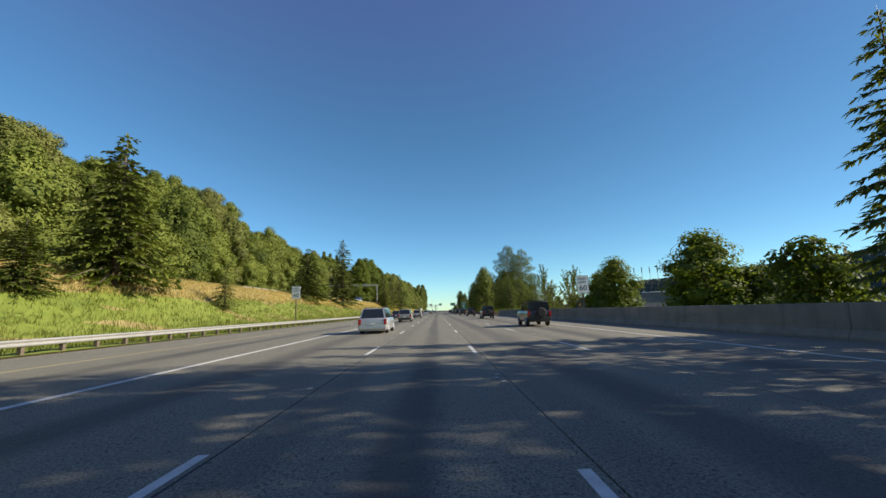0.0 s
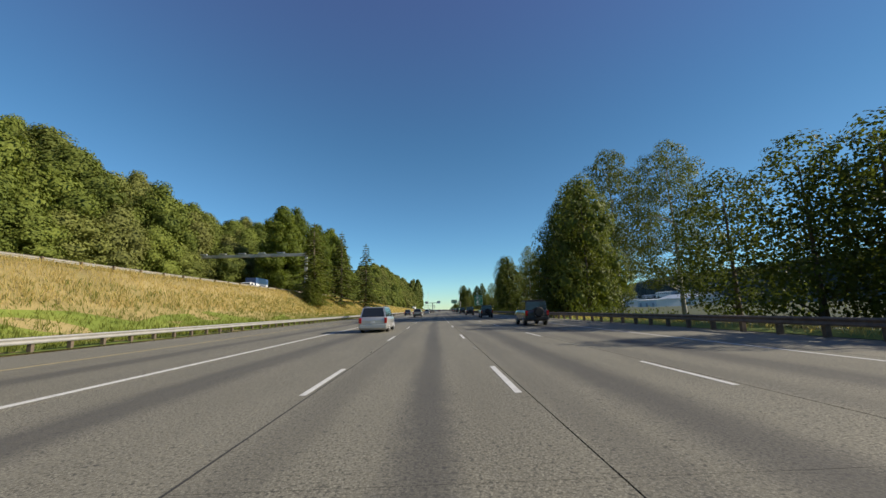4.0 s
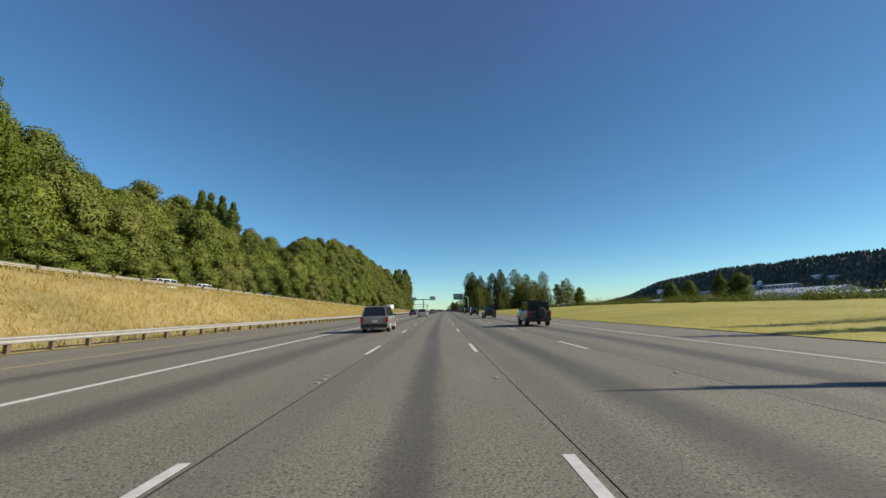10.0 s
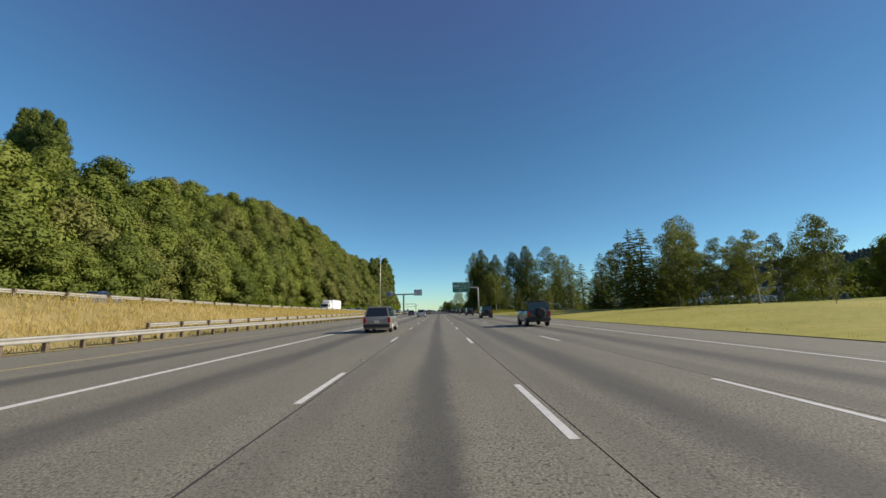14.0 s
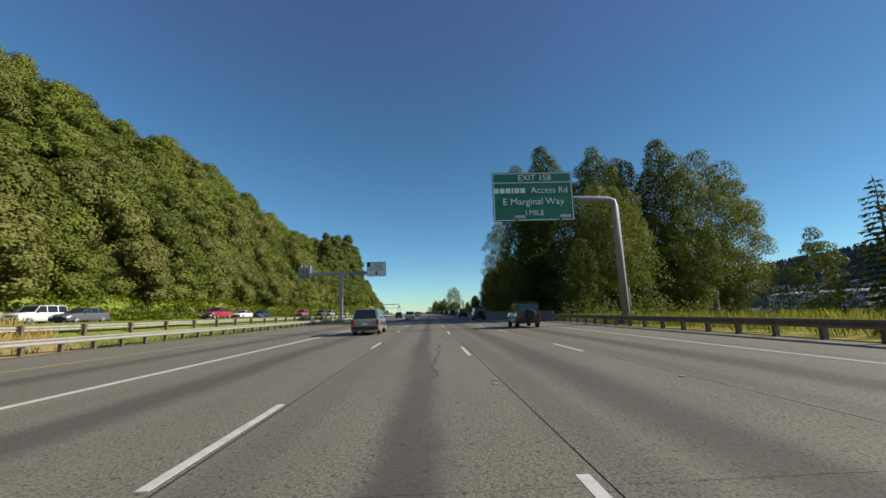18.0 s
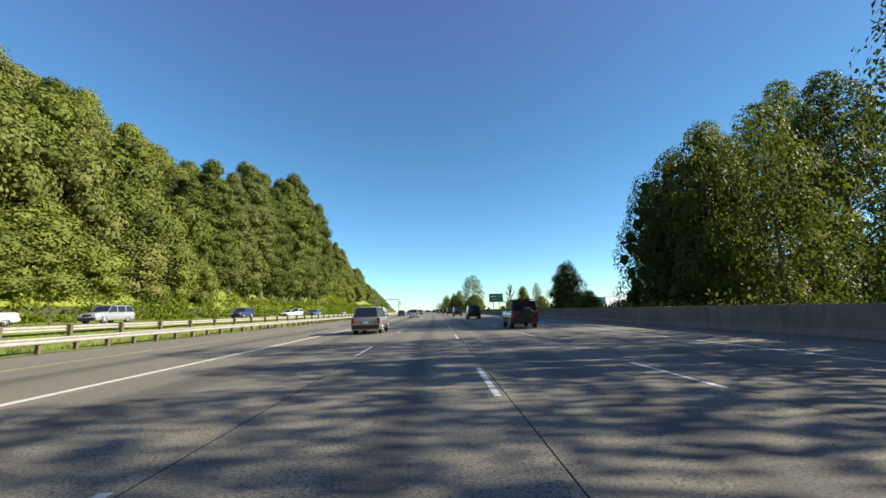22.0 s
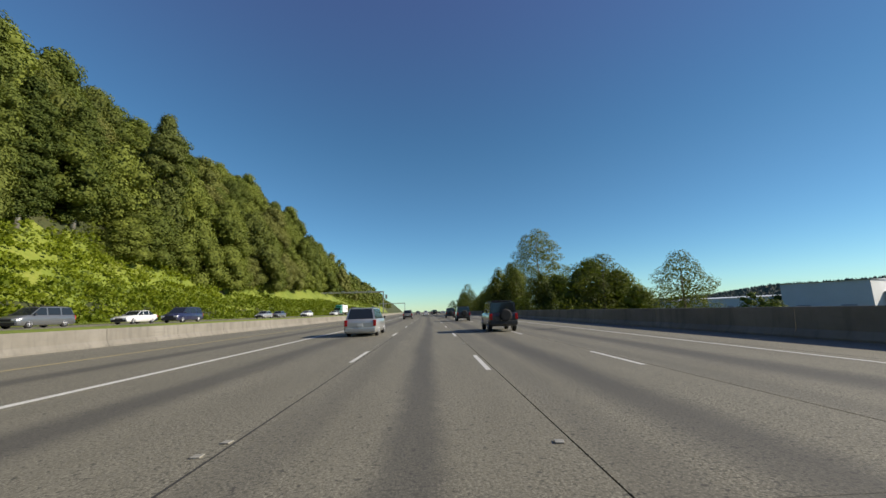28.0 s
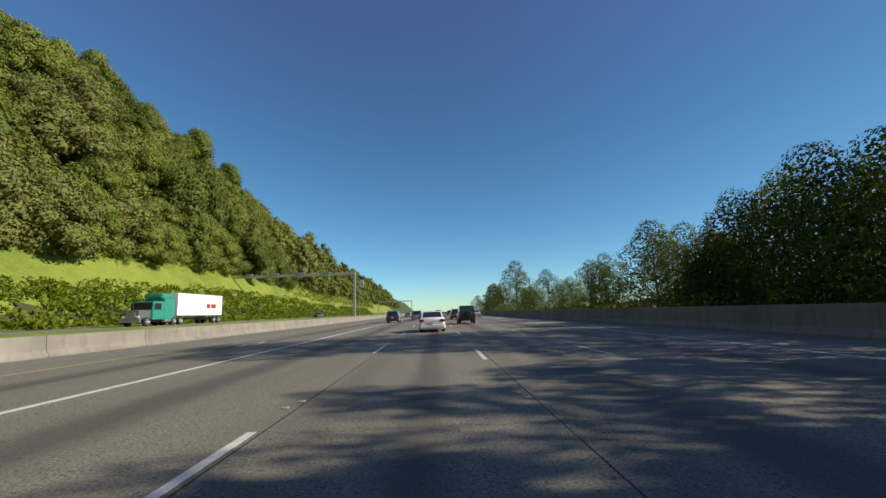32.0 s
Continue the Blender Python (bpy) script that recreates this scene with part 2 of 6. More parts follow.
M_ROAD = concrete_road("worn_concrete", 0.66)
M_SHOULDER = concrete_road("shoulder_concrete", 0.69, False)
M_OPPOSITE = concrete_road("opposite_concrete", 0.78, False)
M_BASE = plain("joint_filler", (0.035, 0.033, 0.03), 0.9)
M_WHITE = plain("road_paint_white", (0.58, 0.57, 0.53), 0.7, var=0.22, scale=5, bump=0.2)
M_YELLOW = plain("road_paint_yellow", (0.40, 0.32, 0.15), 0.7, var=0.22, scale=5, bump=0.2)
M_DOT = plain("ceramic_marker", (0.33, 0.31, 0.26), 0.5, var=0.35, scale=9)
M_GALV = plain("galvanised_steel", (0.47, 0.45, 0.405), 0.5, 0.5, var=0.15, scale=2)
M_RUST = plain("weathered_steel", (0.20, 0.15, 0.12), 0.7, 0.3, var=0.35, scale=3)
M_POST = plain("weathered_timber", (0.14, 0.105, 0.075), 0.9, var=0.4, scale=8, bump=0.4)


def barrier_mat():
    """Cast concrete with weather streaks, rubber scuffs low down and fine pores."""
    M = Mat("barrier_concrete", (0.28, 0.26, 0.22), 0.92)
    v = M.coords("Object")
    cloud = M.noise(0.5, v, 5, 0.6)
    streak = M.noise(1.0, M.scaled(v, 2.2, 2.2, 0.25), 4, 0.6)
    pores = M.noise(30, v, 3, 0.7)
    base = M.ramp(cloud, (0.3, (0.19, 0.172, 0.14)), (0.7, (0.285, 0.262, 0.22)))
    base = M.mix(M.ramp(streak, (0.5, (0, 0, 0)), (0.72, (0.6, 0.6, 0.6))), base, (0.13, 0.12, 0.10))
    base = M.mix(M.ramp(pores, (0.55, (0, 0, 0)), (0.75, (0.5, 0.5, 0.5))), base, (0.16, 0.15, 0.13))
    scuff = M.noise(1.0, M.scaled(v, 0.3, 0.3, 5.0), 4, 0.7)
    M.color(M.mix(M.ramp(scuff, (0.58, (0, 0, 0)), (0.75, (0.45, 0.45, 0.45))), base, (0.10, 0.095, 0.09)))
    M.bump(pores, 0.3, 0.01)
    return M.m


M_WALL = barrier_mat()
M_DARKSTEEL = plain("painted_steel_grey", (0.30, 0.31, 0.31), 0.55, 0.3, var=0.15)
M_GREEN = plain("sign_green", (0.015, 0.17, 0.09), 0.45, var=0.1, scale=1.0)
M_SIGNWHITE = plain("sign_white", (0.78, 0.78, 0.76), 0.5, var=0.06)
M_BLACK = plain("sign_black", (0.02, 0.02, 0.02), 0.5)
M_ALU = plain("sign_back_aluminium", (0.45, 0.46, 0.46), 0.5, 0.6)
M_DRY = ground_mat("dry_grass_soil", ((0.20, 0.17, 0.05), (0.34, 0.26, 0.095), (0.46, 0.355, 0.15)))
M_MEADOW = ground_mat("mown_grass", ((0.19, 0.19, 0.020), (0.31, 0.28, 0.036), (0.43, 0.36, 0.085)), 0.09, 0.25)
M_GREENGRASS = ground_mat("verge_grass", ((0.085, 0.125, 0.014), (0.18, 0.225, 0.026), (0.27, 0.275, 0.05)))
M_FLOOR = ground_mat("woodland_soil", ((0.025, 0.036, 0.011), (0.050, 0.061, 0.018), (0.086, 0.079, 0.029)))
M_BLADE_DRY = leaf_mat("dry_grass_blades", (0.44, 0.335, 0.125), (0.68, 0.55, 0.25), 0.6, 0.9)
M_BLADE_GREEN = leaf_mat("green_grass_blades", (0.13, 0.16, 0.028), (0.28, 0.29, 0.065), 0.5, 0.8)
M_BLADE_MEADOW = leaf_mat("meadow_grass_blades", (0.27, 0.26, 0.04), (0.44, 0.40, 0.09), 0.6, 0.9)
M_LEAF = leaf_mat("broad_leaves", (0.056, 0.086, 0.012), (0.25, 0.295, 0.046), 0.5)
M_FOREST = leaf_mat("hillside_leaves", (0.056, 0.080, 0.014), (0.255, 0.290, 0.052), 0.25, 0.7, (0.19, 0.19, 0.056), True)
M_WALL_LEAF = leaf_mat("tall_cottonwood_leaves", (0.050, 0.074, 0.014), (0.20, 0.235, 0.048), 0.25, 0.7, (0.145, 0.16, 0.048))
M_LEAF_PALE = leaf_mat("cottonwood_leaves", (0.066, 0.085, 0.018), (0.25, 0.27, 0.07), 0.5, 0.45)
# darker copy of the broad leaves, shade of the backlit trees put into its colour
M_LEAF_DARK = leaf_mat("shaded_broad_leaves", (0.046, 0.066, 0.014), (0.20, 0.23, 0.048), 0.45)
M_LEAF_LIME = leaf_mat("bramble_leaves", (0.085, 0.13, 0.010), (0.30, 0.35, 0.028), 0.42)
M_NEEDLE = leaf_mat("conifer_needles", (0.066, 0.094, 0.022), (0.25, 0.275, 0.065), 0.35)
M_NEEDLE_LIME = leaf_mat("young_conifer_needles", (0.070, 0.105, 0.018), (0.26, 0.285, 0.05), 0.25)
M_BARK = plain("bark", (0.13, 0.10, 0.075), 0.95, var=0.45, scale=4, bump=0.8)
M_BARK_PALE = plain("pale_bark", (0.30, 0.28, 0.24), 0.95, var=0.35, scale=4, bump=0.6)
M_GLASS = glass_mat()
M_TYRE = plain("tyre_rubber", (0.022, 0.022, 0.022), 0.85)
M_RIM = plain("alloy_rim", (0.45, 0.45, 0.46), 0.35, 0.8)
M_TAIL = plain("tail_lamp_red", (0.38, 0.012, 0.012), 0.2, var=0.1)
M_LAMP = plain("headlamp_clear", (0.7, 0.72, 0.74), 0.12, var=0.05)
M_TRIM = plain("black_trim", (0.025, 0.025, 0.027), 0.6)
M_PLATE = plain("plate_white", (0.6, 0.6, 0.58), 0.5)
M_SHED = plain("shed_white", (0.66, 0.67, 0.66), 0.6, var=0.06, scale=0.2)
M_SHED_GREY = plain("shed_grey", (0.33, 0.35, 0.38), 0.6, var=0.08, scale=0.2)
M_SHED_BROWN = plain("weathered_cladding", (0.155, 0.145, 0.145), 0.7, var=0.15, scale=0.3)
M_ROOF = plain("shed_roof", (0.50, 0.53, 0.55), 0.6, var=0.08, scale=0.1)
# leaf colour greyed and blued, with the distance haze painted in
M_RIDGE = ground_mat("hazed_woodland", ((0.056, 0.070, 0.060), (0.074, 0.088, 0.074), (0.094, 0.104, 0.086)), 0.012, 0.2)

# ---- plan: distance s along the lane line right of the driven lane, u metres to its right ----
HEAD_S = [-80, 0, 87.2, 159.6, 233.6, 292.3, 351, 410.7, 505.9, 595, 652.5, 709.2, 779.2, 820.3, 874.2, 928, 988, 1078, 3528]
HEAD_V = [0.3, 0.3, 0.2, 0, -0.6, -1.2, -1.9, -2.4, -2.7, -2.9, -2.8, -2.2, -1, -0.4, 0.3, 0.9, 1.6, 2.6, 2.6]
_S = np.arange(-120.0, 2600.0, 1.0)
_h = np.radians(np.interp(_S, HEAD_S, HEAD_V))
_k = np.exp(-0.5 * (np.arange(-60, 61) / 25.0) ** 2)
_h = np.convolve(np.pad(_h, 60, "edge"), _k / _k.sum(), "valid")
_X = np.concatenate([[0], np.cumsum(-np.sin((_h[1:] + _h[:-1]) / 2))])
_Y = np.concatenate([[0], np.cumsum(np.cos((_h[1:] + _h[:-1]) / 2))])
_X -= _X[120]
_Y -= _Y[120]


def at(s, u):
    """World x, y and heading at s, u (arrays or numbers)."""
    h = np.interp(s, _S, _h)
    return np.interp(s, _S, _X) + u * np.cos(h), np.interp(s, _S, _Y) + u * np.sin(h), h


def spot(s, u, z=0.0, turn=0.0, scale=1.0):
    """A pose at s, u, z that faces along the road, turned by turn degrees."""
    x, y, h = at(s, u)
    return Matrix.Translation((float(x), float(y), z)) @ Matrix.Rotation(float(h) + radians(turn), 4, "Z") @ Matrix.Diagonal((scale, scale, scale, 1))


def tab(*pairs):
    a = np.array(pairs, float)
    return lambda s: np.interp(s, a[:, 0], a[:, 1])


# the other carriageway: its height and near edge; the woodland's canopy and foot
OPP_Z = tab((-120, 6.2), (250, 6.4), (300, 5.8), (350, 4.9), (410, 3.8), (470, 2.4), (540, 1.5), (700, 1.2), (800, 1.0), (2600, 1.0))
OPP_U = tab((-120, -37), (400, -36), (470, -31), (540, -26.5), (2600, -26))
CANOPY = tab((-120, 52), (115, 52), (145, 60), (190, 58), (211, 51), (265, 51), (330, 54), (380, 50), (413, 45), (440, 42), (500, 42), (540, 50), (565, 56), (600, 63), (640, 68), (670, 69), (700, 67), (726, 63), (800, 63),
             (850, 70), (885, 75), (905, 70), (925, 65), (945, 73), (961, 66), (980, 73), (1010, 77), (1050, 78), (1100, 72), (1143, 63), (1182, 66), (1270, 60), (2600, 58))
OPP_W = 19.0
RAIL_U, RIGHT_U = -19.5, 12.6


def smooth01(x):
    x = np.clip(x, 0, 1)
    return x * x * (3 - 2 * x)


def hill(s, u):
    """Height of the land at s, u."""
    s, u = np.asarray(s, float), np.asarray(u, float)
    z = np.zeros(np.broadcast(s, u).shape)
    e, uo = OPP_Z(s), OPP_U(s)
    z = np.where(u < RAIL_U - 0.5, e * smooth01((RAIL_U - 0.8 - u) / (RAIL_U - 0.8 - uo - 0.5)), z)
    far = uo - OPP_W
    z = np.where(u < far, e + smooth01((far - u) / 8) * 0.8 + np.clip(far - 5 - u, 0, 600) * 0, z)
    run = np.clip((far - 4 - u), 0, None)
    top = np.maximum(CANOPY(s) * 0.98 - 16 - e, 6)
    z = z + np.where(u < far - 4, top * np.minimum(run / 44.0, 1.0), 0)
    drop = np.interp(s, [-120, 250, 300, 520, 600, 2600], [-3.0, -3.0, -1.2, -1.5, -4.5, -4.5])
    near = np.interp(s, [-120, 280, 300, 540, 580, 2600], [14.5, 14.5, 24, 24, 14.5, 14.5])
    z = np.where(u > near, drop * smooth01((u - near) / 30), z)
    crest = np.interp(s, [296, 330, 400, 455, 480, 520, 566], [0, 2.5, 3.0, 3.0, 2.4, 1.8, 0])
    return z + np.where(u > 13.5, crest * np.clip((u - 13.5) / 38, 0, 1) ** 1.15 * (1 - smooth01((u - 53) / 17)), 0)


def link(name, me, mat, parent=None, label=""):
    if mat is not None and not me.materials:
        me.materials.append(mat)
    ob = new(name, me)
    if parent is not None:
        ob.parent = parent
    if label:
        tagged(ob, label)
    return ob


def mesh(name, verts, faces, uvs=None, smooth=False):
    me = bpy.data.meshes.new(name)
    me.from_pydata([tuple(v) for v in verts], [], [tuple(f) for f in faces])
    if uvs is not None:
        lay = me.uv_layers.new(name="UVMap")
        li = np.empty(len(me.loops), np.int32)
        me.loops.foreach_get("vertex_index", li)
        lay.data.foreach_set("uv", np.asarray(uvs, np.float32)[li].ravel())
    if smooth:
        me.polygons.foreach_set("use_smooth", [True] * len(me.polygons))
    me.update()
    return me


def fast_mesh(name, verts, quads, tone=None):
    """A mesh from arrays: n x 3 places, m x 4 (or m x 3) corners; tone: n x 2 values kept as a map."""
    verts, quads = np.asarray(verts, np.float32), np.asarray(quads, np.int32)
    m, k = quads.shape
    me = bpy.data.meshes.new(name)
    me.vertices.add(len(verts))
    me.vertices.foreach_set("co", verts.ravel())
    me.loops.add(m * k)
    me.loops.foreach_set("vertex_index", quads.ravel())
    me.polygons.add(m)
    me.polygons.foreach_set("loop_start", np.arange(0, m * k, k, dtype=np.int32))
    me.update(calc_edges=True)
    if tone is not None:
        me.uv_layers.new(name="tone").data.foreach_set("uv", np.asarray(tone, np.float32)[quads.ravel()].ravel())
    me.validate()
    return me


def part(name, bm, mat, parent, label=""):
    me = bpy.data.meshes.new(name)
    bm.to_mesh(me)
    bm.free()
    return link(name, me, mat, parent, label)


def box(bm, x0, x1, y0, y1, z0, z1, bevel=0.0):
    r = bmesh.ops.create_cube(bm, size=1.0)
    for v in r["verts"]:
        v.co = Vector(((x0 + x1) / 2 + v.co.x * (x1 - x0), (y0 + y1) / 2 + v.co.y * (y1 - y0), (z0 + z1) / 2 + v.co.z * (z1 - z0)))
    if bevel:
        es = list({e for v in r["verts"] for e in v.link_edges})
        bmesh.ops.bevel(bm, geom=es, offset=bevel, segments=2, affect="EDGES", profile=0.6)
    return bm


def boxed(name, dims, mat, parent, label="", bevel=0.0):
    bm = bmesh.new()
    box(bm, *dims, bevel=bevel)
    return part(name, bm, mat, parent, label)


def tube(bm, pts, radii, n=8, caps=True):
    """A round bar along pts."""
    rings = []
    for i, p in enumerate(pts):
        p = Vector(p)
        d = (Vector(pts[min(i + 1, len(pts) - 1)]) - Vector(pts[max(i - 1, 0)])).normalized()
        a = d.orthogonal().normalized() if abs(d.z) > 0.9 else d.cross(Vector((0, 0, 1))).normalized()
        if abs(d.z) > 0.9:
            a = (Vector((1, 0, 0)) - d * d.x).normalized()
        b = d.cross(a)
        rings.append([bm.verts.new(p + (a * math.cos(2 * math.pi * k / n) + b * math.sin(2 * math.pi * k / n)) * radii[i]) for k in range(n)])
    for r0, r1 in zip(rings, rings[1:]):
        for k in range(n):
            f = bm.faces.new((r0[k], r0[(k + 1) % n], r1[(k + 1) % n], r1[k]))
            f.smooth = True
    if caps:
        bm.faces.new(rings[0][::-1])
        bm.faces.new(rings[-1])
    return bm


def empty(name, m=None):
    ob = new(name)
    ob.empty_display_size = 0.3
    if m is not None:
        ob.matrix_world = m
    return ob


def ribbon(name, s0, s1, section, step=6.0, closed=False, smooth=False):
    """A long mesh: the section [(u, z), ...] drawn along the road from s0 to s1; z or u may be functions of s. UV is (u, s)."""
    n = max(2, int(round((s1 - s0) / step)) + 1)
    S = np.linspace(s0, s1, n)
    V, UV = [], []
    for u, z in section:
        uu = u(S) if callable(u) else np.full(n, float(u))
        zz = z(S) if callable(z) else np.full(n, float(z))
        x, y, _ = at(S, uu)
        V.append(np.stack([x, y, zz], 1))
        UV.append(np.stack([uu, S], 1))
    m = len(section)
    verts, uvs = np.concatenate(V), np.concatenate(UV)
    faces = []
    for j in range(m if closed else m - 1):
        j2 = (j + 1) % m
        for i in range(n - 1):
            faces.append((j * n + i, j2 * n + i, j2 * n + i + 1, j * n + i + 1))
    if closed:
        faces.append([j * n for j in range(m)][::-1])
        faces.append([j * n + n - 1 for j in range(m)])
    return mesh(name, verts, faces, uvs, smooth)


# ---- ground, carriageways ----
def build_ground():
    s = np.concatenate([np.arange(-118, 1400, 8.0), np.arange(1400, 2598, 40.0)])
    u = np.array([-1500, -900, -500, -300, -220, -170, -140, -125, -112, -100, -92, -85, -78, -72, -66, -62, -58, -55, -52, -49, -46, -44, -42, -40, -38, -36, -34, -32, -30, -28,
                  -26, -24, -22.5, -21, -20.3, -12, 0, 8, 12.4, 14.5, 17, 20, 24, 28, 33, 38, 45, 55, 70, 100, 160, 300, 600, 1000, 1600, 2600])
    S, U = np.meshgrid(s, u, indexing="ij")
    x, y, _ = at(S, U)
    z = hill(S, U) - np.where((S > 290) & (S < 570) & (U > 14) & (U < 74), 0.7, 0.08)
    rough = np.where(U < OPP_U(S) - OPP_W - 14, 1.0, np.where(U > 18, 0.2, 0.0))
    z = z + rough * (np.sin(S * 0.21 + U * 0.13) * 0.25 + np.sin(S * 0.057 - U * 0.31) * 0.35)
    z = np.where((U > RAIL_U - 0.5) & (U < 12.5), -0.08, z)
    far = OPP_U(S) - OPP_W
    z = np.where((U < OPP_U(S) + 0.3) & (U > far - 0.3), OPP_Z(S) - 0.15, z)
    n, m = S.shape
    verts = np.stack([x, y, z], 2).reshape(-1, 3)
    i, j = np.meshgrid(np.arange(n - 1), np.arange(m - 1), indexing="ij")
    a = (i * m + j).ravel()
    me = fast_mesh("ground", verts, np.stack([a, a + 1, a + m + 1, a + m], 1))
    me.polygons.foreach_set("use_smooth", [True] * len(me.polygons))
    ob = link("ground", me, M_FLOOR)
    tagged(ob, "rolling land of dark soil and scrub under a wooded hillside", "ground", kind="structure")
    # plain land round the corridor, out to the horizon
    bm = bmesh.new()
    for X0, X1, Y0, Y1 in ((-4500, 4500, 2450, 4800), (-4500, 4500, -2500, -110), (-4500, -1350, -110, 2450), (2450, 4500, -110, 2450)):
        bm.faces.new([bm.verts.new(p) for p in ((X0, Y0, -6), (X1, Y0, -6), (X1, Y1, -6), (X0, Y1, -6))])
    me2 = bpy.data.meshes.new("far_ground")
    bm.to_mesh(me2)
    tagged(link("far_ground", me2, M_FLOOR), "flat land reaching the horizon", "ground", kind="structure")


build_ground()

SLAB = 9.144
road = tagged(link("road", ribbon("road", -110, 2400, [(-19.2, -0.02), (12.9, -0.02)]), M_BASE), "wide worn concrete freeway with five lanes in one direction", "road", kind="structure")


def lane_slab(s0, s1, u0, u1, mat, name, parent):
    g = 0.010
    me = ribbon(name, s0 + 0.003, s1 - 0.003, [(u0 + g, -0.02), (u0 + g, 0.0), (u1 - g, 0.0), (u1 - g, -0.02)], step=4.6)
    return link(name, me, mat, parent)


LS, RS, YEL = -8.6, 8.4, -14.2


def solid(name, s0, s1, u, w, mat, label):
    me = ribbon(name, s0, s1, [(u - w / 2, 0.0005), (u - w / 2, 0.004), (u + w / 2, 0.004), (u + w / 2, 0.0005)], step=6)
    ob = link(name, me, mat, road, label)
    return ob


solid("edge_line", -100, 2300, LS, 0.20, M_WHITE, "solid white lane line")
solid("edge_line", -100, 2300, RS, 0.13, M_WHITE, "solid white edge line")
solid("edge_line", -100, 2300, YEL, 0.13, M_YELLOW, "faded yellow edge line")
DASH0, PERIOD = 0.499, 12.192


def dash_mesh(s0, u):
    return ribbon("lane_dash", s0, s0 + 3.05, [(u - 0.06, 0.0005), (u - 0.06, 0.004), (u + 0.06, 0.004), (u + 0.06, 0.0005)], step=1.6)


# the left line was painted at a slightly longer spacing
LEFT_SLIP = tab((-100, 0.8), (37, 0.7), (99, 0.6), (185, -0.3), (210, -0.5), (245, 0.4), (270, 0), (331, 0.2), (357, 0.55), (393, 1.2), (419, 2.2), (514, 1.6), (541, 3.4), (580, 5.1), (629, 5.5), (668, 7), (692, 7.9), (718, 9.2), (809, 14.5), (857, 14.5), (906, 15.1), (1000, 15.5))
for u in (-3.66, 0.0, 3.66):
    for k in range(-5, 82):
        q = DASH0 + k * PERIOD
        link("lane_dash", dash_mesh(q + (float(LEFT_SLIP(q)) if u < -1 else 0.0), u - 0.02), M_WHITE, road)

# the other carriageway, banks and verges
opp = tagged(link("opposite_road", ribbon("opposite_road", -110, 2300, [(lambda s: OPP_U(s) - OPP_W, lambda s: OPP_Z(s) + 0.0), (OPP_U, lambda s: OPP_Z(s) + 0.0)], step=8), M_OPPOSITE),
             "raised concrete carriageway for oncoming traffic", "road", kind="structure")
for du, mat, w in ((-2.6, M_YELLOW, 0.13), (-17.2, M_WHITE, 0.13)):
    link("edge_line", ribbon("edge_line", -100, 1500, [(lambda s: OPP_U(s) + du - w / 2, lambda s: OPP_Z(s) + 0.004), (lambda s: OPP_U(s) + du + w / 2, lambda s: OPP_Z(s) + 0.004)], step=8), mat, opp)


def slope_sheet(name, s0, s1, ua, ub, mat, label, nu=8, lift=0.02, step=4.0):
    """A sheet of grassed land between the lines ua(s) and ub(s)."""
    sec = []
    for k in range(nu + 1):
        f = k / nu
        u_of = (lambda s, f=f: ua(s) + (ub(s) - ua(s)) * f)
        sec.append((u_of, (lambda s, u_of=u_of, f=f: hill(s, u_of(s)) + lift + 0.10 * np.sin(s * 0.7 + 9 * f) * np.sin(s * 0.23 + 5 * f) * (0 < f < 1))))
    return tagged(link(name, ribbon(name, s0, s1, sec, step, smooth=True), mat), label, "grass", kind="structure")


const = lambda c: (lambda s: np.full(np.shape(s), float(c)))
slope_sheet("grass_bank", -100, 560, lambda s: OPP_U(s) + 0.1, const(RAIL_U + 0.3), M_DRY, "dry golden grass bank between the carriageways")
slope_sheet("lower_bank", -100, 250, lambda s: RAIL_U - np.interp(s, [-100, 90, 150, 250], [10.5, 9.5, 6.0, 1.5]) + 0.8 * np.sin(s * 0.31) + 0.5 * np.sin(s * 0.83), const(RAIL_U + 0.3), M_GREENGRASS, "yellow-green grass on the lower half of the bank", 5, 0.07)
slope_sheet("median_strip", 560, 1500, lambda s: OPP_U(s) + 0.1, const(RAIL_U + 0.3), M_GREENGRASS, "narrow grassy strip between the carriageways")
slope_sheet("green_verge", -100, 1500, lambda s: OPP_U(s) - OPP_W - 24, lambda s: OPP_U(s) - OPP_W + 0.1, M_GREENGRASS, "green verge at the foot of the wooded hillside", 12, 0.05)
slope_sheet("meadow", 296, 566, const(12.7), const(75), M_MEADOW, "broad yellow-green meadow beside the road", 14, 0.03)
slope_sheet("right_verge", -100, 296, const(12.9), const(26), M_GREENGRASS, "grassy verge behind the guardrail", 5)


# ---- barriers ----
def jersey_wall(name, s0, s1, u, label, height=0.95, seg=6.1):
    """A concrete wall in cast lengths with a stepped foot."""
    top = empty(name)
    sec = [(-0.30, 0), (-0.30, 0.08), (-0.14, 0.33), (-0.085, height - 0.02), (-0.065, height), (0.065, height), (0.085, height - 0.02), (0.14, 0.33), (0.30, 0.08), (0.30, 0)]
    s = s0
    while s < s1 - 0.5:
        e = min(s + seg, s1)
        me = ribbon("wall_panel", s + 0.014, e - 0.014, [(u + a, b) for a, b in sec], step=6.2, closed=True)
        link("wall_panel", me, M_WALL, top)
        s = e
    return tagged(top, label, "concrete barrier", kind="structure")


